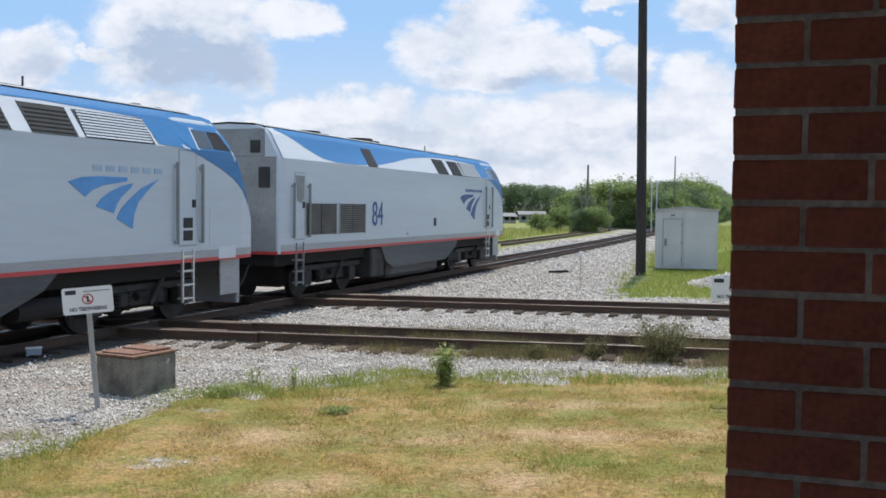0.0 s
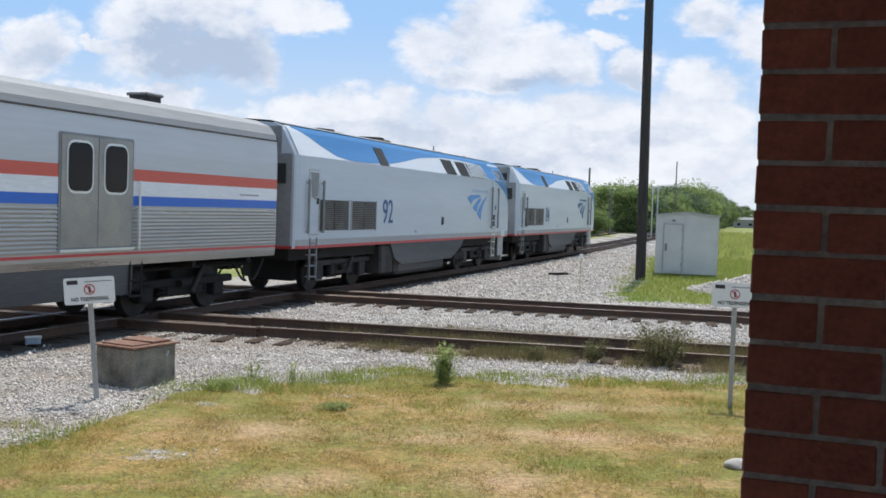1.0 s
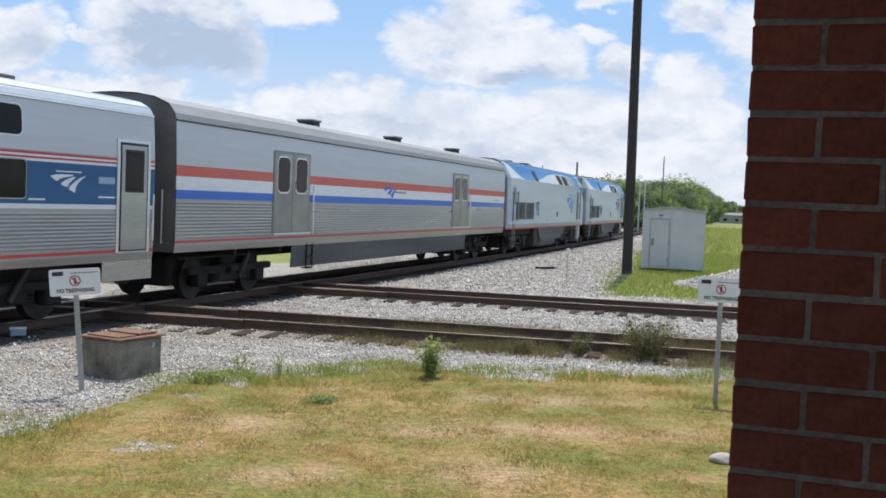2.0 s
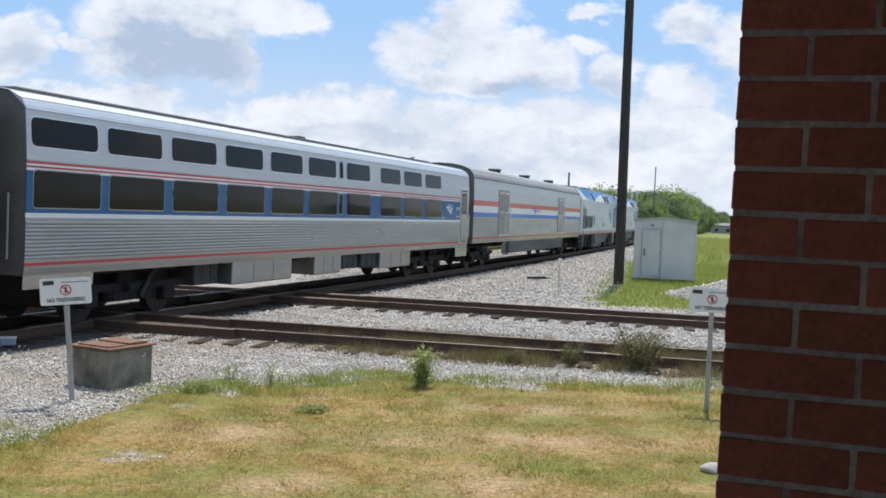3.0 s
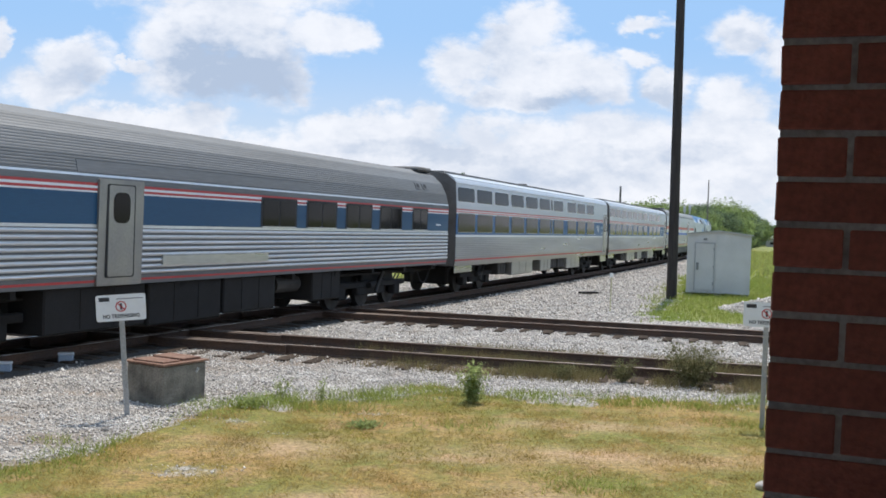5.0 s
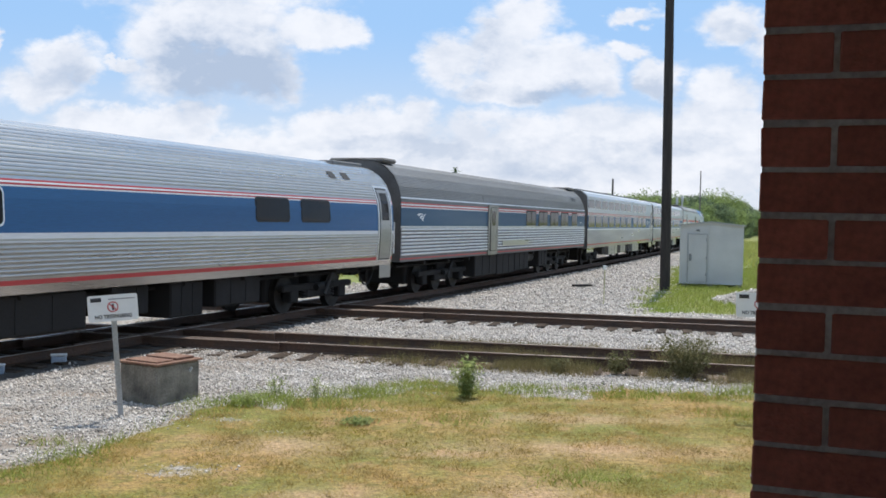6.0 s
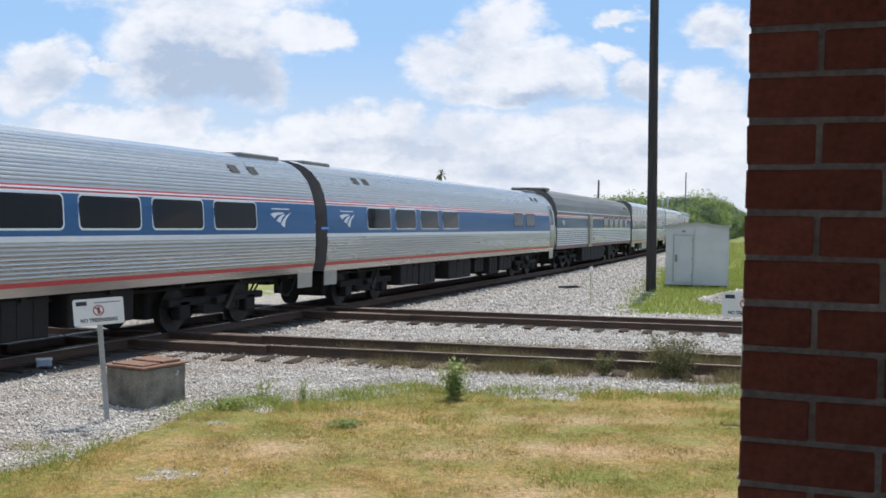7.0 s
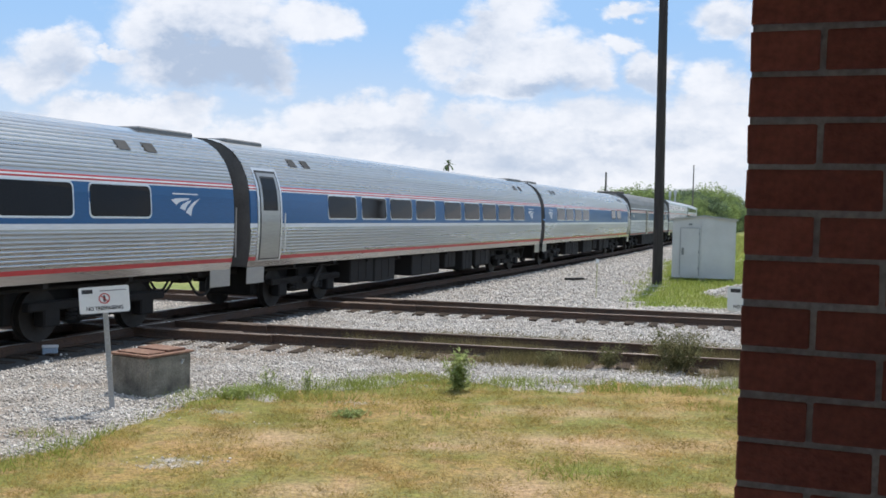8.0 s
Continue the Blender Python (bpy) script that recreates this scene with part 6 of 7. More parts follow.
def warning_sign(x, y, top, lean, turn, label):
    e = thing("warning_sign", label, "sign", "track side signs", pose(x, y, 0, 0, lean, turn))
    w, h = 0.303, 0.335
    bm = BM()
    # flanged steel post
    for a, b, c, d in ((-0.032, 0.032, 0.012, 0.018), (-0.032, -0.026, -0.014, 0.012), (0.026, 0.032, -0.014, 0.012)):
        box(bm, a, b, c, d, -0.3, top - 0.04)
    part("post", bm, "galvanised", e)
    bm = BM()
    pts = []
    r = 0.03
    for cx, cz, a0 in ((w - r, top - r, 0), (-w + r, top - r, 90), (-w + r, top - h + r, 180), (w - r, top - h + r, 270)):
        for k in range(4):
            a = radians(a0 + 30 * k)
            pts.append((cx + r * math.cos(a), cz + r * math.sin(a)))
    f = [bm.verts.new((a, -0.020, z)) for a, z in pts]
    g = [bm.verts.new((a, -0.016, z)) for a, z in pts]
    bm.faces.new(f[::-1]), bm.faces.new(g)
    for k in range(len(pts)):
        bm.faces.new((f[k], f[(k + 1) % len(pts)], g[(k + 1) % len(pts)], g[k]))
    bmesh.ops.recalc_face_normals(bm, faces=bm.faces)
    board = part("board", bm, "sign_white", e)
    for z in (top - 0.05, top - h + 0.05):
        part("bolt", rod(BM(), (0, -0.026, z), (0, -0.018, z), 0.009, n=8), "galvanised", board)
    yy = -0.0215
    plate_text(board, "NO TRESPASSING", 0.066, 0, top - 0.275, yy, "sign_black", "lettering", 0.86)
    for a, b, z0, z1, mm in ((-0.265, -0.135, top - 0.082, top - 0.030, "sign_black"), (-0.05, 0.27, top - 0.062, top - 0.048, "sign_grey")):
        part("print_bar", box(BM(), a, b, yy - 0.001, yy + 0.002, z0, z1), mm, board)
    # forbidding roundel: ring, slash and a plain dark bar
    bm = BM()
    c, n = (0.0, top - 0.152), 28
    ri = [[bm.verts.new((c[0] + rr * math.cos(k * math.tau / n), yy - 0.001, c[1] + rr * math.sin(k * math.tau / n))) for k in range(n)] for rr in (0.068, 0.054)]
    for k in range(n):
        bm.faces.new((ri[0][k], ri[0][(k + 1) % n], ri[1][(k + 1) % n], ri[1][k]))
    part("roundel", bm, "sign_red", board)
    part("slash", box(BM(), -0.058, 0.058, yy - 0.0015, yy + 0.001, -0.007, 0.007, 0, Matrix.Translation((0, 0, c[1])) @ pose(0, 0, 0, 0, 45, 0)), "sign_red", board)
    part("print_bar", box(BM(), -0.012, 0.014, yy - 0.0005, yy + 0.002, c[1] - 0.042, c[1] + 0.04), "sign_black", board)
    return e


def concrete_box():
    a = 60.0
    e = thing("concrete_vault", "weathered concrete box with a rusted steel lid", "utility box", m=pose(-3.62, 13.80, 0, 0, 0, a))
    # x runs along the short flank, y to the long one
    bm = BM()
    box(bm, 0.0, 0.83, 0.0, 0.70, -0.1, 0.535, 0.02)
    part("body", bm, "concrete", e)
    bm = BM()
    box(bm, -0.03, 0.86, -0.03, 0.73, 0.536, 0.565, 0.006)
    box(bm, 0.05, 0.38, 0.06, 0.64, 0.566, 0.585, 0.005)
    box(bm, 0.43, 0.78, 0.06, 0.64, 0.566, 0.600, 0.005)
    lid = part("lid", bm, "rust_plate", e, "rusted steel lid plates")
    part("hinge", rod(BM(), (0.405, 0.1, 0.59), (0.405, 0.6, 0.59), 0.014, n=8), "rust_plate", lid)
    part("lifting_eye", rod(BM(), (0.60, -0.03, 0.40), (0.62, -0.05, 0.46), 0.016, n=8), "galvanised", e)


def utility_pole(name, x, y, h, r0, r1, mat, label, lean=(0, 0), arms=()):
    e = thing(name, label, "pole", m=pose(x, y, 0))
    bm = BM()
    n, rings = 16, []
    for k in range(9):
        f = k / 8
        r = r0 + (r1 - r0) * f
        rings.append([bm.verts.new((lean[0] * f + r * (1 + 0.03 * math.sin(5 * q + k)) * math.cos(q * math.tau / n), lean[1] * f + r * math.sin(q * math.tau / n), -0.5 + (h + 0.5) * f)) for q in range(n)])
    for a, b in zip(rings, rings[1:]):
        for q in range(n):
            bm.faces.new((a[q], a[(q + 1) % n], b[(q + 1) % n], b[q]))
    bm.faces.new(rings[-1])
    part("shaft", bm, mat, e, smooth=True)
    for z, w in arms:
        part("cross_arm", box(BM(), lean[0] * z / h - w, lean[0] * z / h + w, -r1 - 0.1, -r1, z - 0.06, z + 0.06, 0.01), mat, e)
    return e


def signal_shed():
    """White sheet-metal relay hut on blocks."""
    a = -14.2
    e = thing("equipment_shed", "small white sheet-metal equipment shed with a flat door", "shed", m=pose(10.55, 42.65, -0.03, 0, 0, a))
    w, d, h = 2.55, 2.4, 2.66
    for x in (0.2, 1.28, 2.36):
        for y in (0.15, 2.3):
            part("block", box(BM(), x - 0.16, x + 0.16, y - 0.16, y + 0.16, -0.1, 0.16, 0.01), "concrete", e)
    bm = BM()
    box(bm, 0, w, 0, d, 0.16, h, 0.015)
    part("wall", bm, "shed", e)
    bm = BM()
    for x in (0.02, w - 0.02, 1.19):
        box(bm, x - 0.025, x + 0.025, -0.018, 0.0, 0.16, h - 0.05, 0.004)
    box(bm, 0, w, -0.02, 0, 0.16, 0.24, 0.004)
    part("seam", bm, "shed", e)
    bm = BM()
    pts = [(-0.08, h - 0.02), (w / 2, h + 0.13), (w + 0.08, h - 0.02), (w + 0.08, h - 0.07), (w / 2, h + 0.07), (-0.08, h - 0.07)]
    f, b = [[bm.verts.new((x, y, z)) for x, z in pts] for y in (-0.09, d + 0.09)]
    bm.faces.new(f[::-1]), bm.faces.new(b)
    for k in range(6):
        bm.faces.new((f[k], f[(k + 1) % 6], b[(k + 1) % 6], b[k]))
    bmesh.ops.recalc_face_normals(bm, faces=bm.faces)
    part("roof", bm, "shed_roof", e)
    bm = BM()
    v = [bm.verts.new(p) for p in ((0, -0.004, h - 0.03), (w, -0.004, h - 0.03), (w / 2, -0.004, h + 0.10))]
    bm.faces.new(v[::-1])
    part("gable", bm, "shed", e)
    door = part("door", box(BM(), 0.34, 1.08, -0.035, -0.012, 0.27, 2.22, 0.006), "shed", e)
    bm = BM()
    for x0, x1, z0, z1 in ((0.30, 0.34, 0.25, 2.27), (1.08, 1.12, 0.25, 2.27), (0.34, 1.08, 2.22, 2.27)):
        box(bm, x0, x1, -0.045, -0.005, z0, z1, 0.004)
    part("door_frame", bm, "shed_roof", e)
    part("latch", box(BM(), 0.38, 0.48, -0.075, -0.035, 1.12, 1.42, 0.01), "shed_trim", door)
    part("vent", box(BM(), 0.64, 0.79, -0.035, -0.01, 2.36, 2.44, 0.006), "shed_trim", e)
    for z in (0.5, 1.2, 1.95):
        part("hinge", rod(BM(), (1.07, -0.045, z), (1.07, -0.045, z + 0.12), 0.014, n=8), "shed_trim", door)


def small_things():
    e = thing("marker_stake", "thin pale marker stake standing in the stone", "stake", m=pose(5.66, 32.59, 0, 0, 0, 0))
    part("rod_", rod(BM(), (0, 0, -0.1), (0.01, 0, 1.16), 0.02, n=8), "stake", e).name = "shaft"
    part("cap", box(BM(), -0.045, 0.055, -0.03, 0.03, 1.10, 1.24, 0.01), "sign_white", e)
    bm = BM()
    box(bm, -0.45, 0.45, -0.10, 0.10, 0.0, 0.08, 0.015)
    tagged(part("dropped_tie_plank", bm, "black"), "dark broken plank lying on crushed stone", "plank").matrix_basis = pose(6.2, 40.8, 0.04, 0, 0, 30)
    for s in (13.85, 12.45):
        p = on_track(s, -1.12)
        e = thing("track_box", "pale blue metal box beside the main rail", "equipment box", "boxes beside the rail", pose(p.x, p.y, 0, 0, 0, track_turn(s) - 50))
        part("case", box(BM(), -0.125, 0.125, -0.08, 0.08, 0.0, 0.13, 0.02), "pale_blue", e)
        part("cover", box(BM(), -0.135, 0.135, -0.09, 0.09, 0.13, 0.16, 0.01), "sign_white", e)
    rng = random.Random(8)
    for k, (x, y, r) in enumerate(((3.52, 10.35, 0.12),)):
        bm = BM()
        bmesh.ops.create_icosphere(bm, subdivisions=4, radius=r)
        for v in bm.verts:
            v.co = Vector((v.co.x * 1.3, v.co.y, v.co.z * 0.6)) * (1 + 0.18 * noise.noise(v.co * 9))
        tagged(part("field_stone", bm, "stone"), "pale rounded stone lying in the lawn", "stone").matrix_basis = pose(x, y, 0.03)


# ---------------------------------------------------------------- trees and distance
def tree_mesh(seed, lobes, n, leaf):
    """Unit-height tree: trunk and limbs, and a crown of leaf sprays on many lobes."""
    rng = random.Random(seed)
    wood, crown = BM(), BM()
    rod(wood, (0, 0, -0.02), (0.01, 0.005, 0.34), 0.030, 0.020, 9, False)
    centres = []
    for k in range(lobes):
        a = k * 2.4 + rng.uniform(-0.4, 0.4)
        z = rng.uniform(0.16, 0.84)
        r = (0.40 - abs(z - 0.45) * 0.62) * rng.uniform(0.5, 1.05)
        c = Vector((r * math.cos(a), r * math.sin(a), z))
        centres.append((c, rng.uniform(0.11, 0.19)))
        rod(wood, (0.008, 0.004, 0.20 + 0.15 * rng.random()), c, 0.011, 0.004, 5, False)
    for k in range(n):
        c, r = rng.choice(centres)
        d = Vector((rng.gauss(0, 1), rng.gauss(0, 1), rng.gauss(0, 1) * 0.85)).normalized() * r * (rng.random() ** 0.45) * (1.12 if rng.random() < 0.1 else 1)
        p = c + d
        q = Euler((rng.uniform(-1.2, 1.2), rng.uniform(-1.2, 1.2), rng.uniform(0, 6.28))).to_matrix()
        s = leaf * rng.uniform(0.55, 1.5)
        vs = [crown.verts.new(p + q @ Vector(v) * s) for v in ((-0.6, 0, 0), (0, -0.45, 0.15), (0.7, 0, 0), (0, 0.5, 0.1))]
        crown.faces.new(vs)
    return wood, crown


def build_trees():
    kinds = []
    for seed, lobes, n, leaf, mat, label in ((1, 30, 9500, 0.020, "leaf", "leafy green broad-crowned tree"), (2, 28, 9000, 0.020, "leaf_dark", "dark green dense tree"), (3, 32, 9500, 0.019, "leaf", "tall leafy green tree with an uneven crown")):
        kinds.append((tree_mesh(seed, lobes, n, leaf), mat, label))
    protos = []
    for (wood, crown), mat, label in kinds:
        e = thing("tree", label, "tree", "trees along the horizon")
        part("trunk", wood, "bark", e), part("crown", crown, mat, e)
        protos.append(e)

    def spot(px, far):
        a = math.atan((px - 784) / 1807) + radians(2.14)
        return math.sin(a) * far, math.cos(a) * far
    rows = [(800, 330, 240, 1), (840, 326, 235, 1), (885, 321, 230, 1), (918, 318, 225, 1), (948, 322, 215, 1), (976, 322, 200, 1), (1000, 330, 180, 1),
            (1018, 326, 155, 0), (1046, 316, 145, 2), (1080, 305, 140, 0), (1112, 307, 138, 0), (1138, 312, 150, 2), (1164, 316, 172, 1), (1188, 314, 180, 1),
            (1210, 307, 190, 2), (1232, 312, 205, 0), (1252, 321, 235, 2), (1272, 331, 270, 1), (1290, 341, 310, 2), (1312, 350, 360, 1), (1334, 357, 420, 1), (1360, 362, 480, 1), (1395, 366, 560, 1),
            (990, 360, 118, 0), (1025, 366, 112, 1), (1052, 358, 112, 0), (955, 372, 108, 0), (1440, 366, 520, 1), (1500, 364, 500, 1), (760, 332, 240, 1), (720, 334, 250, 1), (1030, 338, 128, 1), (1100, 330, 152, 0), (1128, 330, 154, 2), (1150, 332, 140, 1), (1176, 330, 150, 0), (1200, 328, 160, 2), (1222, 328, 175, 1), (1243, 332, 195, 0), (1262, 336, 220, 1), (1282, 344, 250, 0), (1302, 352, 290, 1), (1322, 357, 330, 2)]
    rng = random.Random(6)
    used = set()
    for px, top, far, k in rows:
        x, y = spot(px, far)
        h = (367.5 + (px - 784) * 0.0098 - top) / 1807 * far + 2.6
        h *= 1.14
        m = pose(x, y, -0.13 * h, 0, 0, rng.uniform(0, 360)) @ Matrix.Diagonal((h * rng.uniform(1.0, 1.25), h * rng.uniform(1.0, 1.25), h, 1))
        if k not in used:
            used.add(k)
            protos[k].matrix_basis = m
        else:
            c = protos[k].copy()
            scene.collection.objects.link(c)
            for ch in protos[k].children:
                o = ch.copy()
                scene.collection.objects.link(o)
                o.parent = c
            c.matrix_basis = m
    # palm above the train
    e = thing("palm_tree", "tall thin palm with a small round crown", "palm", m=pose(8.0, 340, 0))
    part("trunk", rod(BM(), (0, 0, 0), (0.4, 0, 18.7), 0.28, 0.2, 8), "bark", e)
    bm = BM()
    rng = random.Random(3)
    for k in range(46):
        a, up = rng.uniform(0, 6.28), rng.uniform(-0.7, 1.3)
        prev = Vector((0.4, 0, 18.7))
        for q in range(4):
            f = (q + 1) / 4
            nx = Vector((0.4 + 2.5 * f * math.cos(a) * math.cos(up), 2.5 * f * math.sin(a) * math.cos(up), 18.7 + 2.4 * f * math.sin(up) - 0.9 * f * f))
            w = Vector((-math.sin(a), math.cos(a), 0)) * 0.20
            bm.faces.new([bm.verts.new(v) for v in (prev - w, prev + w, nx + w * 0.6, nx - w * 0.6)])
            prev = nx
    part("fronds", bm, "leaf_dark", e)


def far_things():
    # pale lane by the track, with a white car
    bm = BM()
    pts = [(8, 131), (18, 132), (30, 134), (44, 150), (54, 190), (62, 260)]
    prev = None
    for k, (x, y) in enumerate(pts):
        a, c = pts[max(0, k - 1)], pts[min(len(pts) - 1, k + 1)]
        w = Vector((c[0] - a[0], c[1] - a[1], 0)).normalized()
        nn = Vector((-w.y, w.x, 0)) * 3.2
        row = [bm.verts.new(Vector((x, y, 0.06)) + nn * q) for q in (-1, 1)]
        if prev:
            bm.faces.new((prev[0], row[0], row[1], prev[1]))
        prev = row
    bmesh.ops.recalc_face_normals(bm, faces=bm.faces)
    tagged(part("road", bm, "asphalt"), "pale worn lane crossing the railway", "road", kind="structure")
    e = thing("parked_car", "small white car standing on the far lane", "car", m=pose(30.3, 138.5, 0.06, 0, 0, 75))
    bm = BM()
    prof = [(-2.1, 0.35), (-2.1, 0.85), (-1.5, 0.95), (-0.9, 1.42), (0.7, 1.45), (1.35, 0.98), (2.1, 0.85), (2.15, 0.35)]
    l, r = [[bm.verts.new((x, y * (0.86 if z > 1.2 else 1), z)) for x, z in prof] for y in (-0.85, 0.85)]
    bm.faces.new(l), bm.faces.new(r[::-1])
    for k in range(8):
        bm.faces.new((l[k], r[k], r[(k + 1) % 8], l[(k + 1) % 8]))
    bmesh.ops.recalc_face_normals(bm, faces=bm.faces)
    part("body", bm, "car_white", e)
    for x0, x1, z0, z1 in ((-1.30, -1.02, 1.06, 1.33), (0.9, 1.16, 1.06, 1.33)):
        part("windscreen", box(BM(), x0, x1, -0.72, 0.72, z0, z1), "window", e)
    part("side_glass", box(BM(), -0.85, 0.75, -0.80, 0.80, 1.03, 1.34), "window", e)
    for x in (-1.35, 1.35):
        for y in (-0.8, 0.8):
            w = part("wheel", rod(BM(), (x, y - 0.1, 0.32), (x, y + 0.1, 0.32), 0.32, n=16), "tyre", e)
    # low pale buildings beyond the meadow
    for x, y, w, d, h, a, label in ((17.0, 175, 3.2, 4, 1.2, 8, "low pale building with a grey roof beyond the meadow"), (84, 246, 8, 5, 2.0, -18, "low pale building at the end of the tree line"), (23.0, 185, 4.5, 4, 1.5, -5, "small pale hut with a grey roof beyond the meadow")):
        e = thing("far_building", label, "building", m=pose(x, y, 0, 0, 0, a))
        part("wall", box(BM(), -w / 2, w / 2, -d / 2, d / 2, 0, h, 0.02), "wall_pale", e)
        bm = BM()
        pr = [(-d / 2 - 0.4, h), (0, h + 0.6), (d / 2 + 0.4, h), (0, h + 0.5)]
        f, b = [[bm.verts.new((xx, yy, z)) for yy, z in pr] for xx in (-w / 2 - 0.3, w / 2 + 0.3)]
        bm.faces.new(f), bm.faces.new(b[::-1])
        for k in range(4):
            bm.faces.new((f[k], b[k], b[(k + 1) % 4], f[(k + 1) % 4]))
        bmesh.ops.recalc_face_normals(bm, faces=bm.faces)
        part("roof", bm, "roof_grey", e)
        for k in range(3):
            xx = -w / 3 + k * w / 3
            part("window", box(BM(), xx - 0.4, xx + 0.4, -d / 2 - 0.03, -d / 2 + 0.02, 0.55, 1.15), "window", e)
    utility_pole("far_utility_pole", 21.65, 120.7, 7.85, 0.16, 0.11, "far_pole", "thin grey utility pole by the trees")
    utility_pole("far_utility_pole", 37.0, 139.3, 9.95, 0.13, 0.07, "far_pole", "slim tall mast before the trees")
    utility_pole("far_utility_pole", 20.3, 117.0, 5.2, 0.14, 0.11, "far_pole", "short grey pole by the trees")
    utility_pole("far_utility_pole", 23.9, 118.5, 5.4, 0.14, 0.11, "far_pole", "short grey pole by the trees")
    for x, h in ((28.3, 5.7), (28.9, 5.9)):
        e = utility_pole("signal_mast", x, 116.5, h, 0.085, 0.08, "galvanised", "grey railway signal mast")
        part("signal_head", box(BM(), -0.14, 0.14, -0.14, 0.05, h - 0.7, h - 0.1, 0.03), "galvanised", e)


# ---------------------------------------------------------------- brick pier, and unseen slabs added round the camera
PIER_TURN = -22.3
COURSE, JOINT = 0.0753, 0.011


def build_pier_and_shade():
    ex = Vector((math.cos(radians(PIER_TURN)), math.sin(radians(PIER_TURN)), 0))
    corner = Vector((0.66, 1.64, 0)) - ex * 0.111
    m = Matrix.Translation(corner) @ pose(0, 0, 0, 0, 0, PIER_TURN)
    pier = thing("brick_pier", "dark red brick pier with grey mortar joints, in shade", "brick pier", m=m)
    wide, deep, high, foot = 0.865, 0.43, 3.60, 0.0
    part("mortar", box(BM(), 0.0025, wide - 0.0025, 0.003, deep - 0.006, foot, high), "mortar", pier)

    def block(length):
        bm = BM()
        box(bm, 0, length, -0.002, 0.10, 0, COURSE - JOINT, 0.0022)
        rng = random.Random(int(length * 1000))
        for v in bm.verts:
            v.co += Vector((rng.uniform(-1, 1), rng.uniform(-1, 1), rng.uniform(-1, 1))) * 0.0011
        return bm
    full_l, half_l = 0.208, 0.1065
    protos = {}
    z0 = 2.612 - (COURSE - JOINT)
    k0 = int((z0 - foot) / COURSE)
    rng = random.Random(2)
    rows = range(-k0, int((high - z0) / COURSE))
    for k in rows:
        z = z0 + k * COURSE
        x = 0.0
        pattern = [half_l] + [full_l] * 3 + [half_l] if k % 2 == 0 else [full_l] * 4
        for length in pattern:
            mm = Matrix.Translation((x, rng.uniform(-0.0015, 0.0015), z + rng.uniform(-0.0012, 0.0012))) @ pose(0, 0, 0, 0, rng.uniform(-0.35, 0.35), rng.uniform(-0.3, 0.3))
            if length not in protos:
                protos[length] = part("brick", block(length), "brick", pier)
                protos[length].matrix_basis = mm
            else:
                share("brick", protos[length], pier, mm)
            x += length + JOINT
    # bricks of the far return, in one mesh
    bm = BM()
    for k in rows:
        z, y = z0 + k * COURSE, 0.108
        while y < deep - 0.05:
            box(bm, 0.0, 0.09, y, min(y + full_l, deep), z, z + COURSE - JOINT)
            y += full_l + JOINT
    tagged(part("return_bricks", bm, "brick", pier), kind="stuff")
    # added out of view: plain floor, ceiling and back wall that shade the pier
    pm = m @ Matrix.Translation((0, 0, 0))

    def slab(name, x0, x1, y0, y1, z0_, z1_, mat, label, cat):
        o = part(name, box(BM(), x0, x1, y0, y1, z0_, z1_), mat)
        o.matrix_basis = pm
        tagged(o, label, cat, kind="structure")
    # floor and ceiling are pale to bounce some light onto the bricks
    slab("porch_floor", -4.0, 6.0, -4.6, 0.55, 0.0, 1.02, "slab", "plain concrete floor added out of view under the camera", "floor")
    slab("ceiling", -4.0, 6.0, -4.6, 0.65, 3.62, 3.80, "plaster", "plain pale ceiling added out of view to shade the pier", "ceiling")
    slab("wall_back", -4.0, 6.0, -4.85, -4.6, 0.0, 3.80, "brick", "plain red brick wall added out of view to shade the pier", "wall")


# ---------------------------------------------------------------- build it
build_ground()
build_tracks()
concrete_box()
warning_sign(-3.85, 12.98, 1.57, -4.6, 14, "white no-trespassing sign leaning on a steel post in stone")
warning_sign(4.50, 13.72, 1.70, 0.0, -16, "white no-trespassing sign on an upright steel post in grass")
utility_pole("utility_pole", 9.25, 39.6, 15.5, 0.205, 0.155, "timber_pole", "tall dark creosoted timber pole beside the shed", (-0.14, 0))
signal_shed()
small_things()
far_things()
build_trees()
leafy("weed", "bright green leafy weed at the edge of the stone", 0.61, 14.85, 0.42, 0.62, 800, "weed", 1, 0.045, 12)
leafy("bush", "dusty dark green bush between rusty rails", 4.45, 17.25, 1.0, 0.70, 2300, "bush", 2, 0.036, 44, "bush")
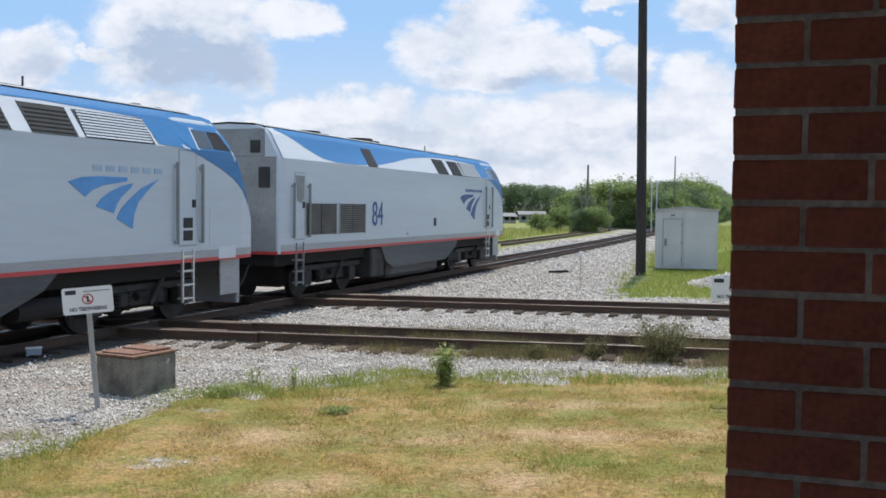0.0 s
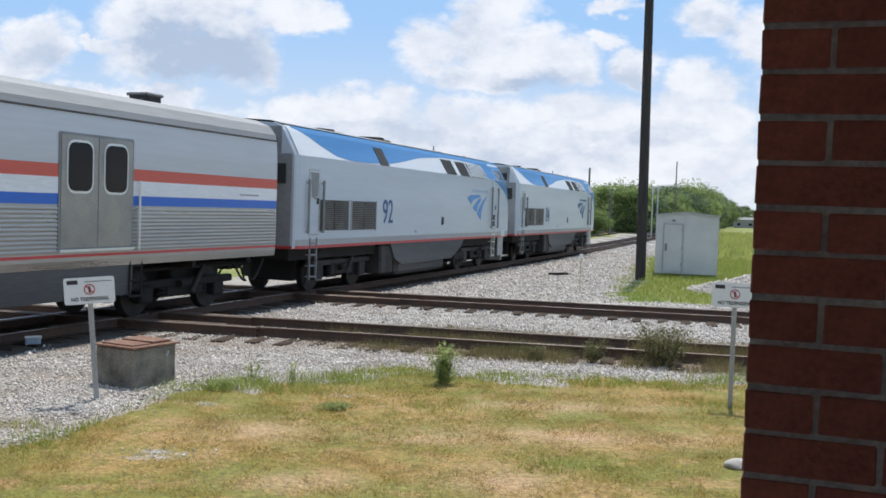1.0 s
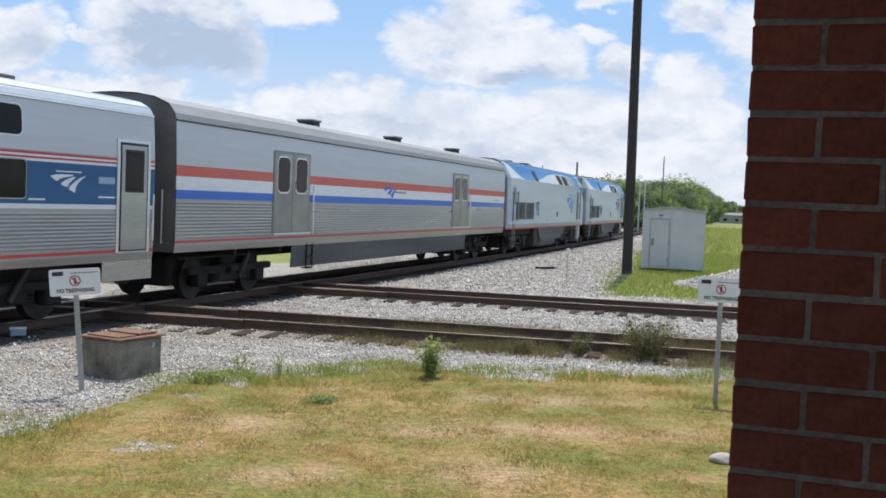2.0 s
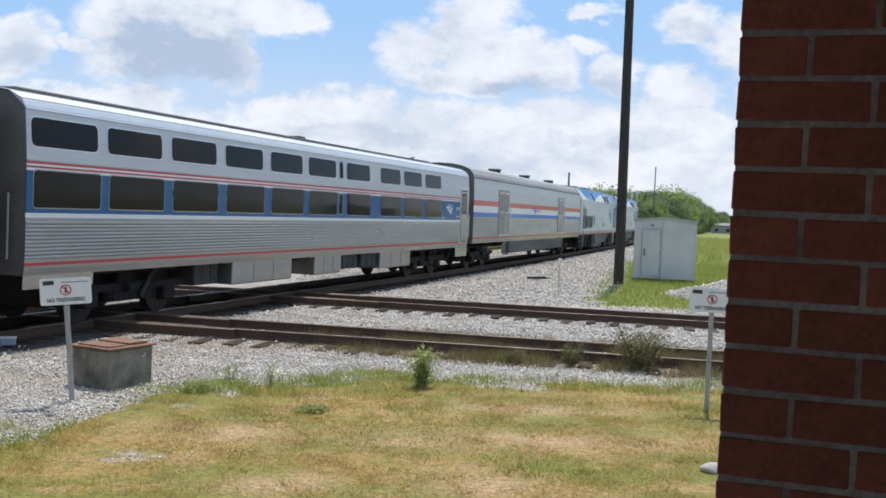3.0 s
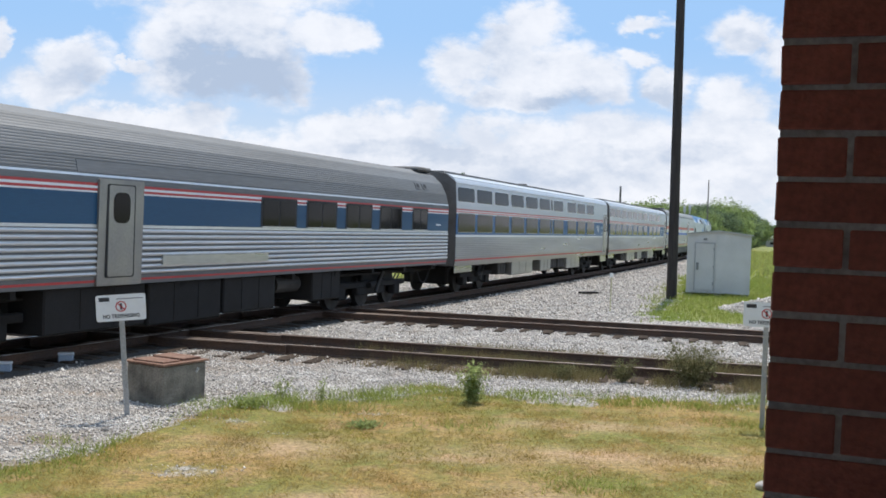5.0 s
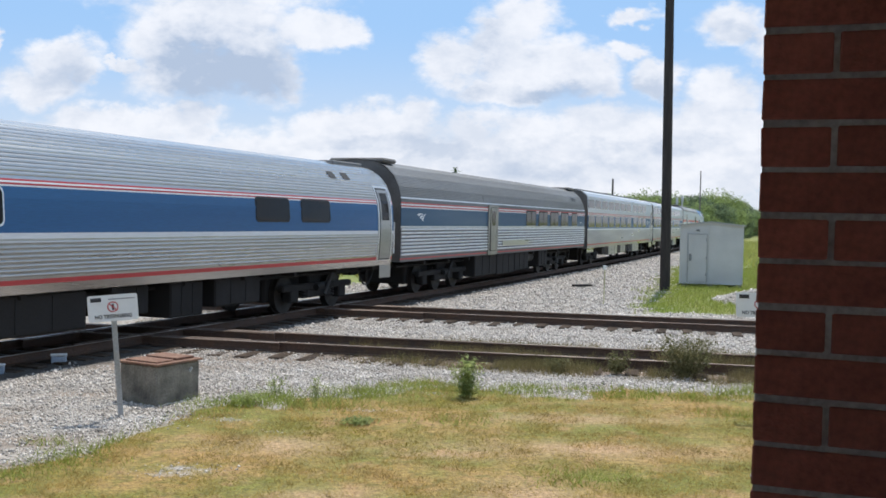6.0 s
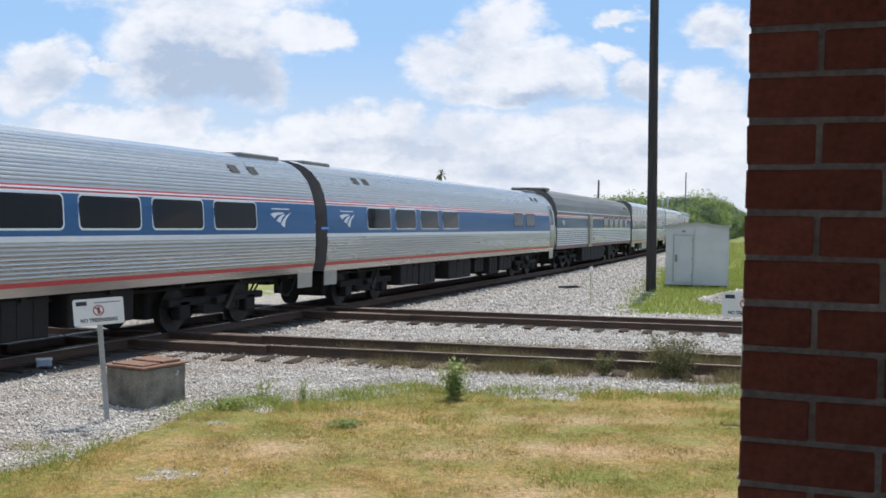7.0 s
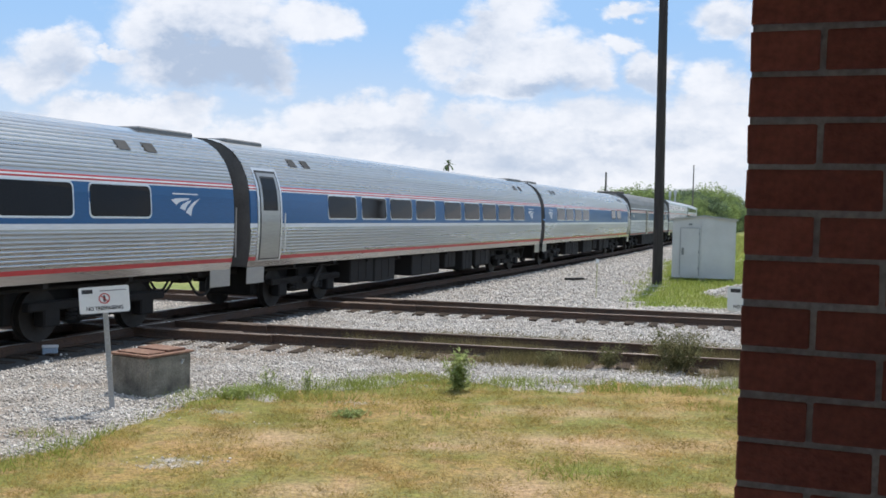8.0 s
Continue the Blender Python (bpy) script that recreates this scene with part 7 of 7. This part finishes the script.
leafy("weed", "dusty low weed by the rail", 3.3, 17.4, 0.5, 0.40, 900, "bush", 5, 0.03, 9)
leafy("weed", "dusty low weed by the rail", 2.3, 17.6, 0.6, 0.26, 600, "bush", 6, 0.03, 7)
leafy("weed", "thin green weed in crushed stone", -2.15, 14.7, 0.3, 0.32, 160, "weed", 7, 0.03, 5)
leafy("weed", "thin green weed in crushed stone", -1.55, 14.6, 0.16, 0.36, 90, "weed", 8, 0.028, 4)
leafy("weed", "low green weed in the lawn", -0.8, 12.85, 0.5, 0.09, 260, "weed", 9, 0.04, 9)
leafy("weed", "low green weed in the lawn", -2.45, 13.95, 0.5, 0.16, 260, "weed", 12, 0.04, 9)
build_stones()
build_grass()
build_pier_and_shade()

train = []
back = 0.0
for make, length in ((lambda: locomotive("84", False, "pale grey diesel locomotive with blue wave and dark blue emblem"), 21.03),
                     (lambda: locomotive("92", True, "pale grey diesel locomotive with blue wave and faded blue emblem"), 21.03),
                     (lambda: baggage_car("silver baggage car with red, white and blue stripes"), 26.35),
                     (lambda: sleeping_car("stainless sleeping car with two rows of windows and blue band"), 26.0),
                     (None, 26.0),
                     (lambda: dining_car("old fluted dining car with dull grey roof and dark blue band"), 25.95),
                     (lambda: tube_car("fluted steel cafe car with a mostly windowless blue band", (22.3, 20.2, 18.08, 16.0), (7.1, 5.05), False, True, 24.5), 26.0),
                     (lambda: tube_car("fluted stainless coach with blue band and rear door", (4.05, 6.15, 8.2, 10.28, 12.36, 14.95, 17.0, 19.0, 21.05)), 26.0),
                     (None, 26.0)):
    car = make() if make else copy_thing(train[-1][0], Matrix.Identity(4))
    train.append((car, back + length / 2 - {0: 0.55, 1: 0.25}.get(len(train), 0.0)))
    back += length


def motions():
    """The train runs along the main track at an even speed."""
    for car, behind in train:
        rows = []
        for k in range(17):
            t = k * 0.5
            s = front_of_train(t) - behind
            p = on_track(s)
            rows.append((t, pose(p.x, p.y, RAIL_TOP + 0.005, 0, 0, track_turn(s))))
        walk(car, rows)


motions()
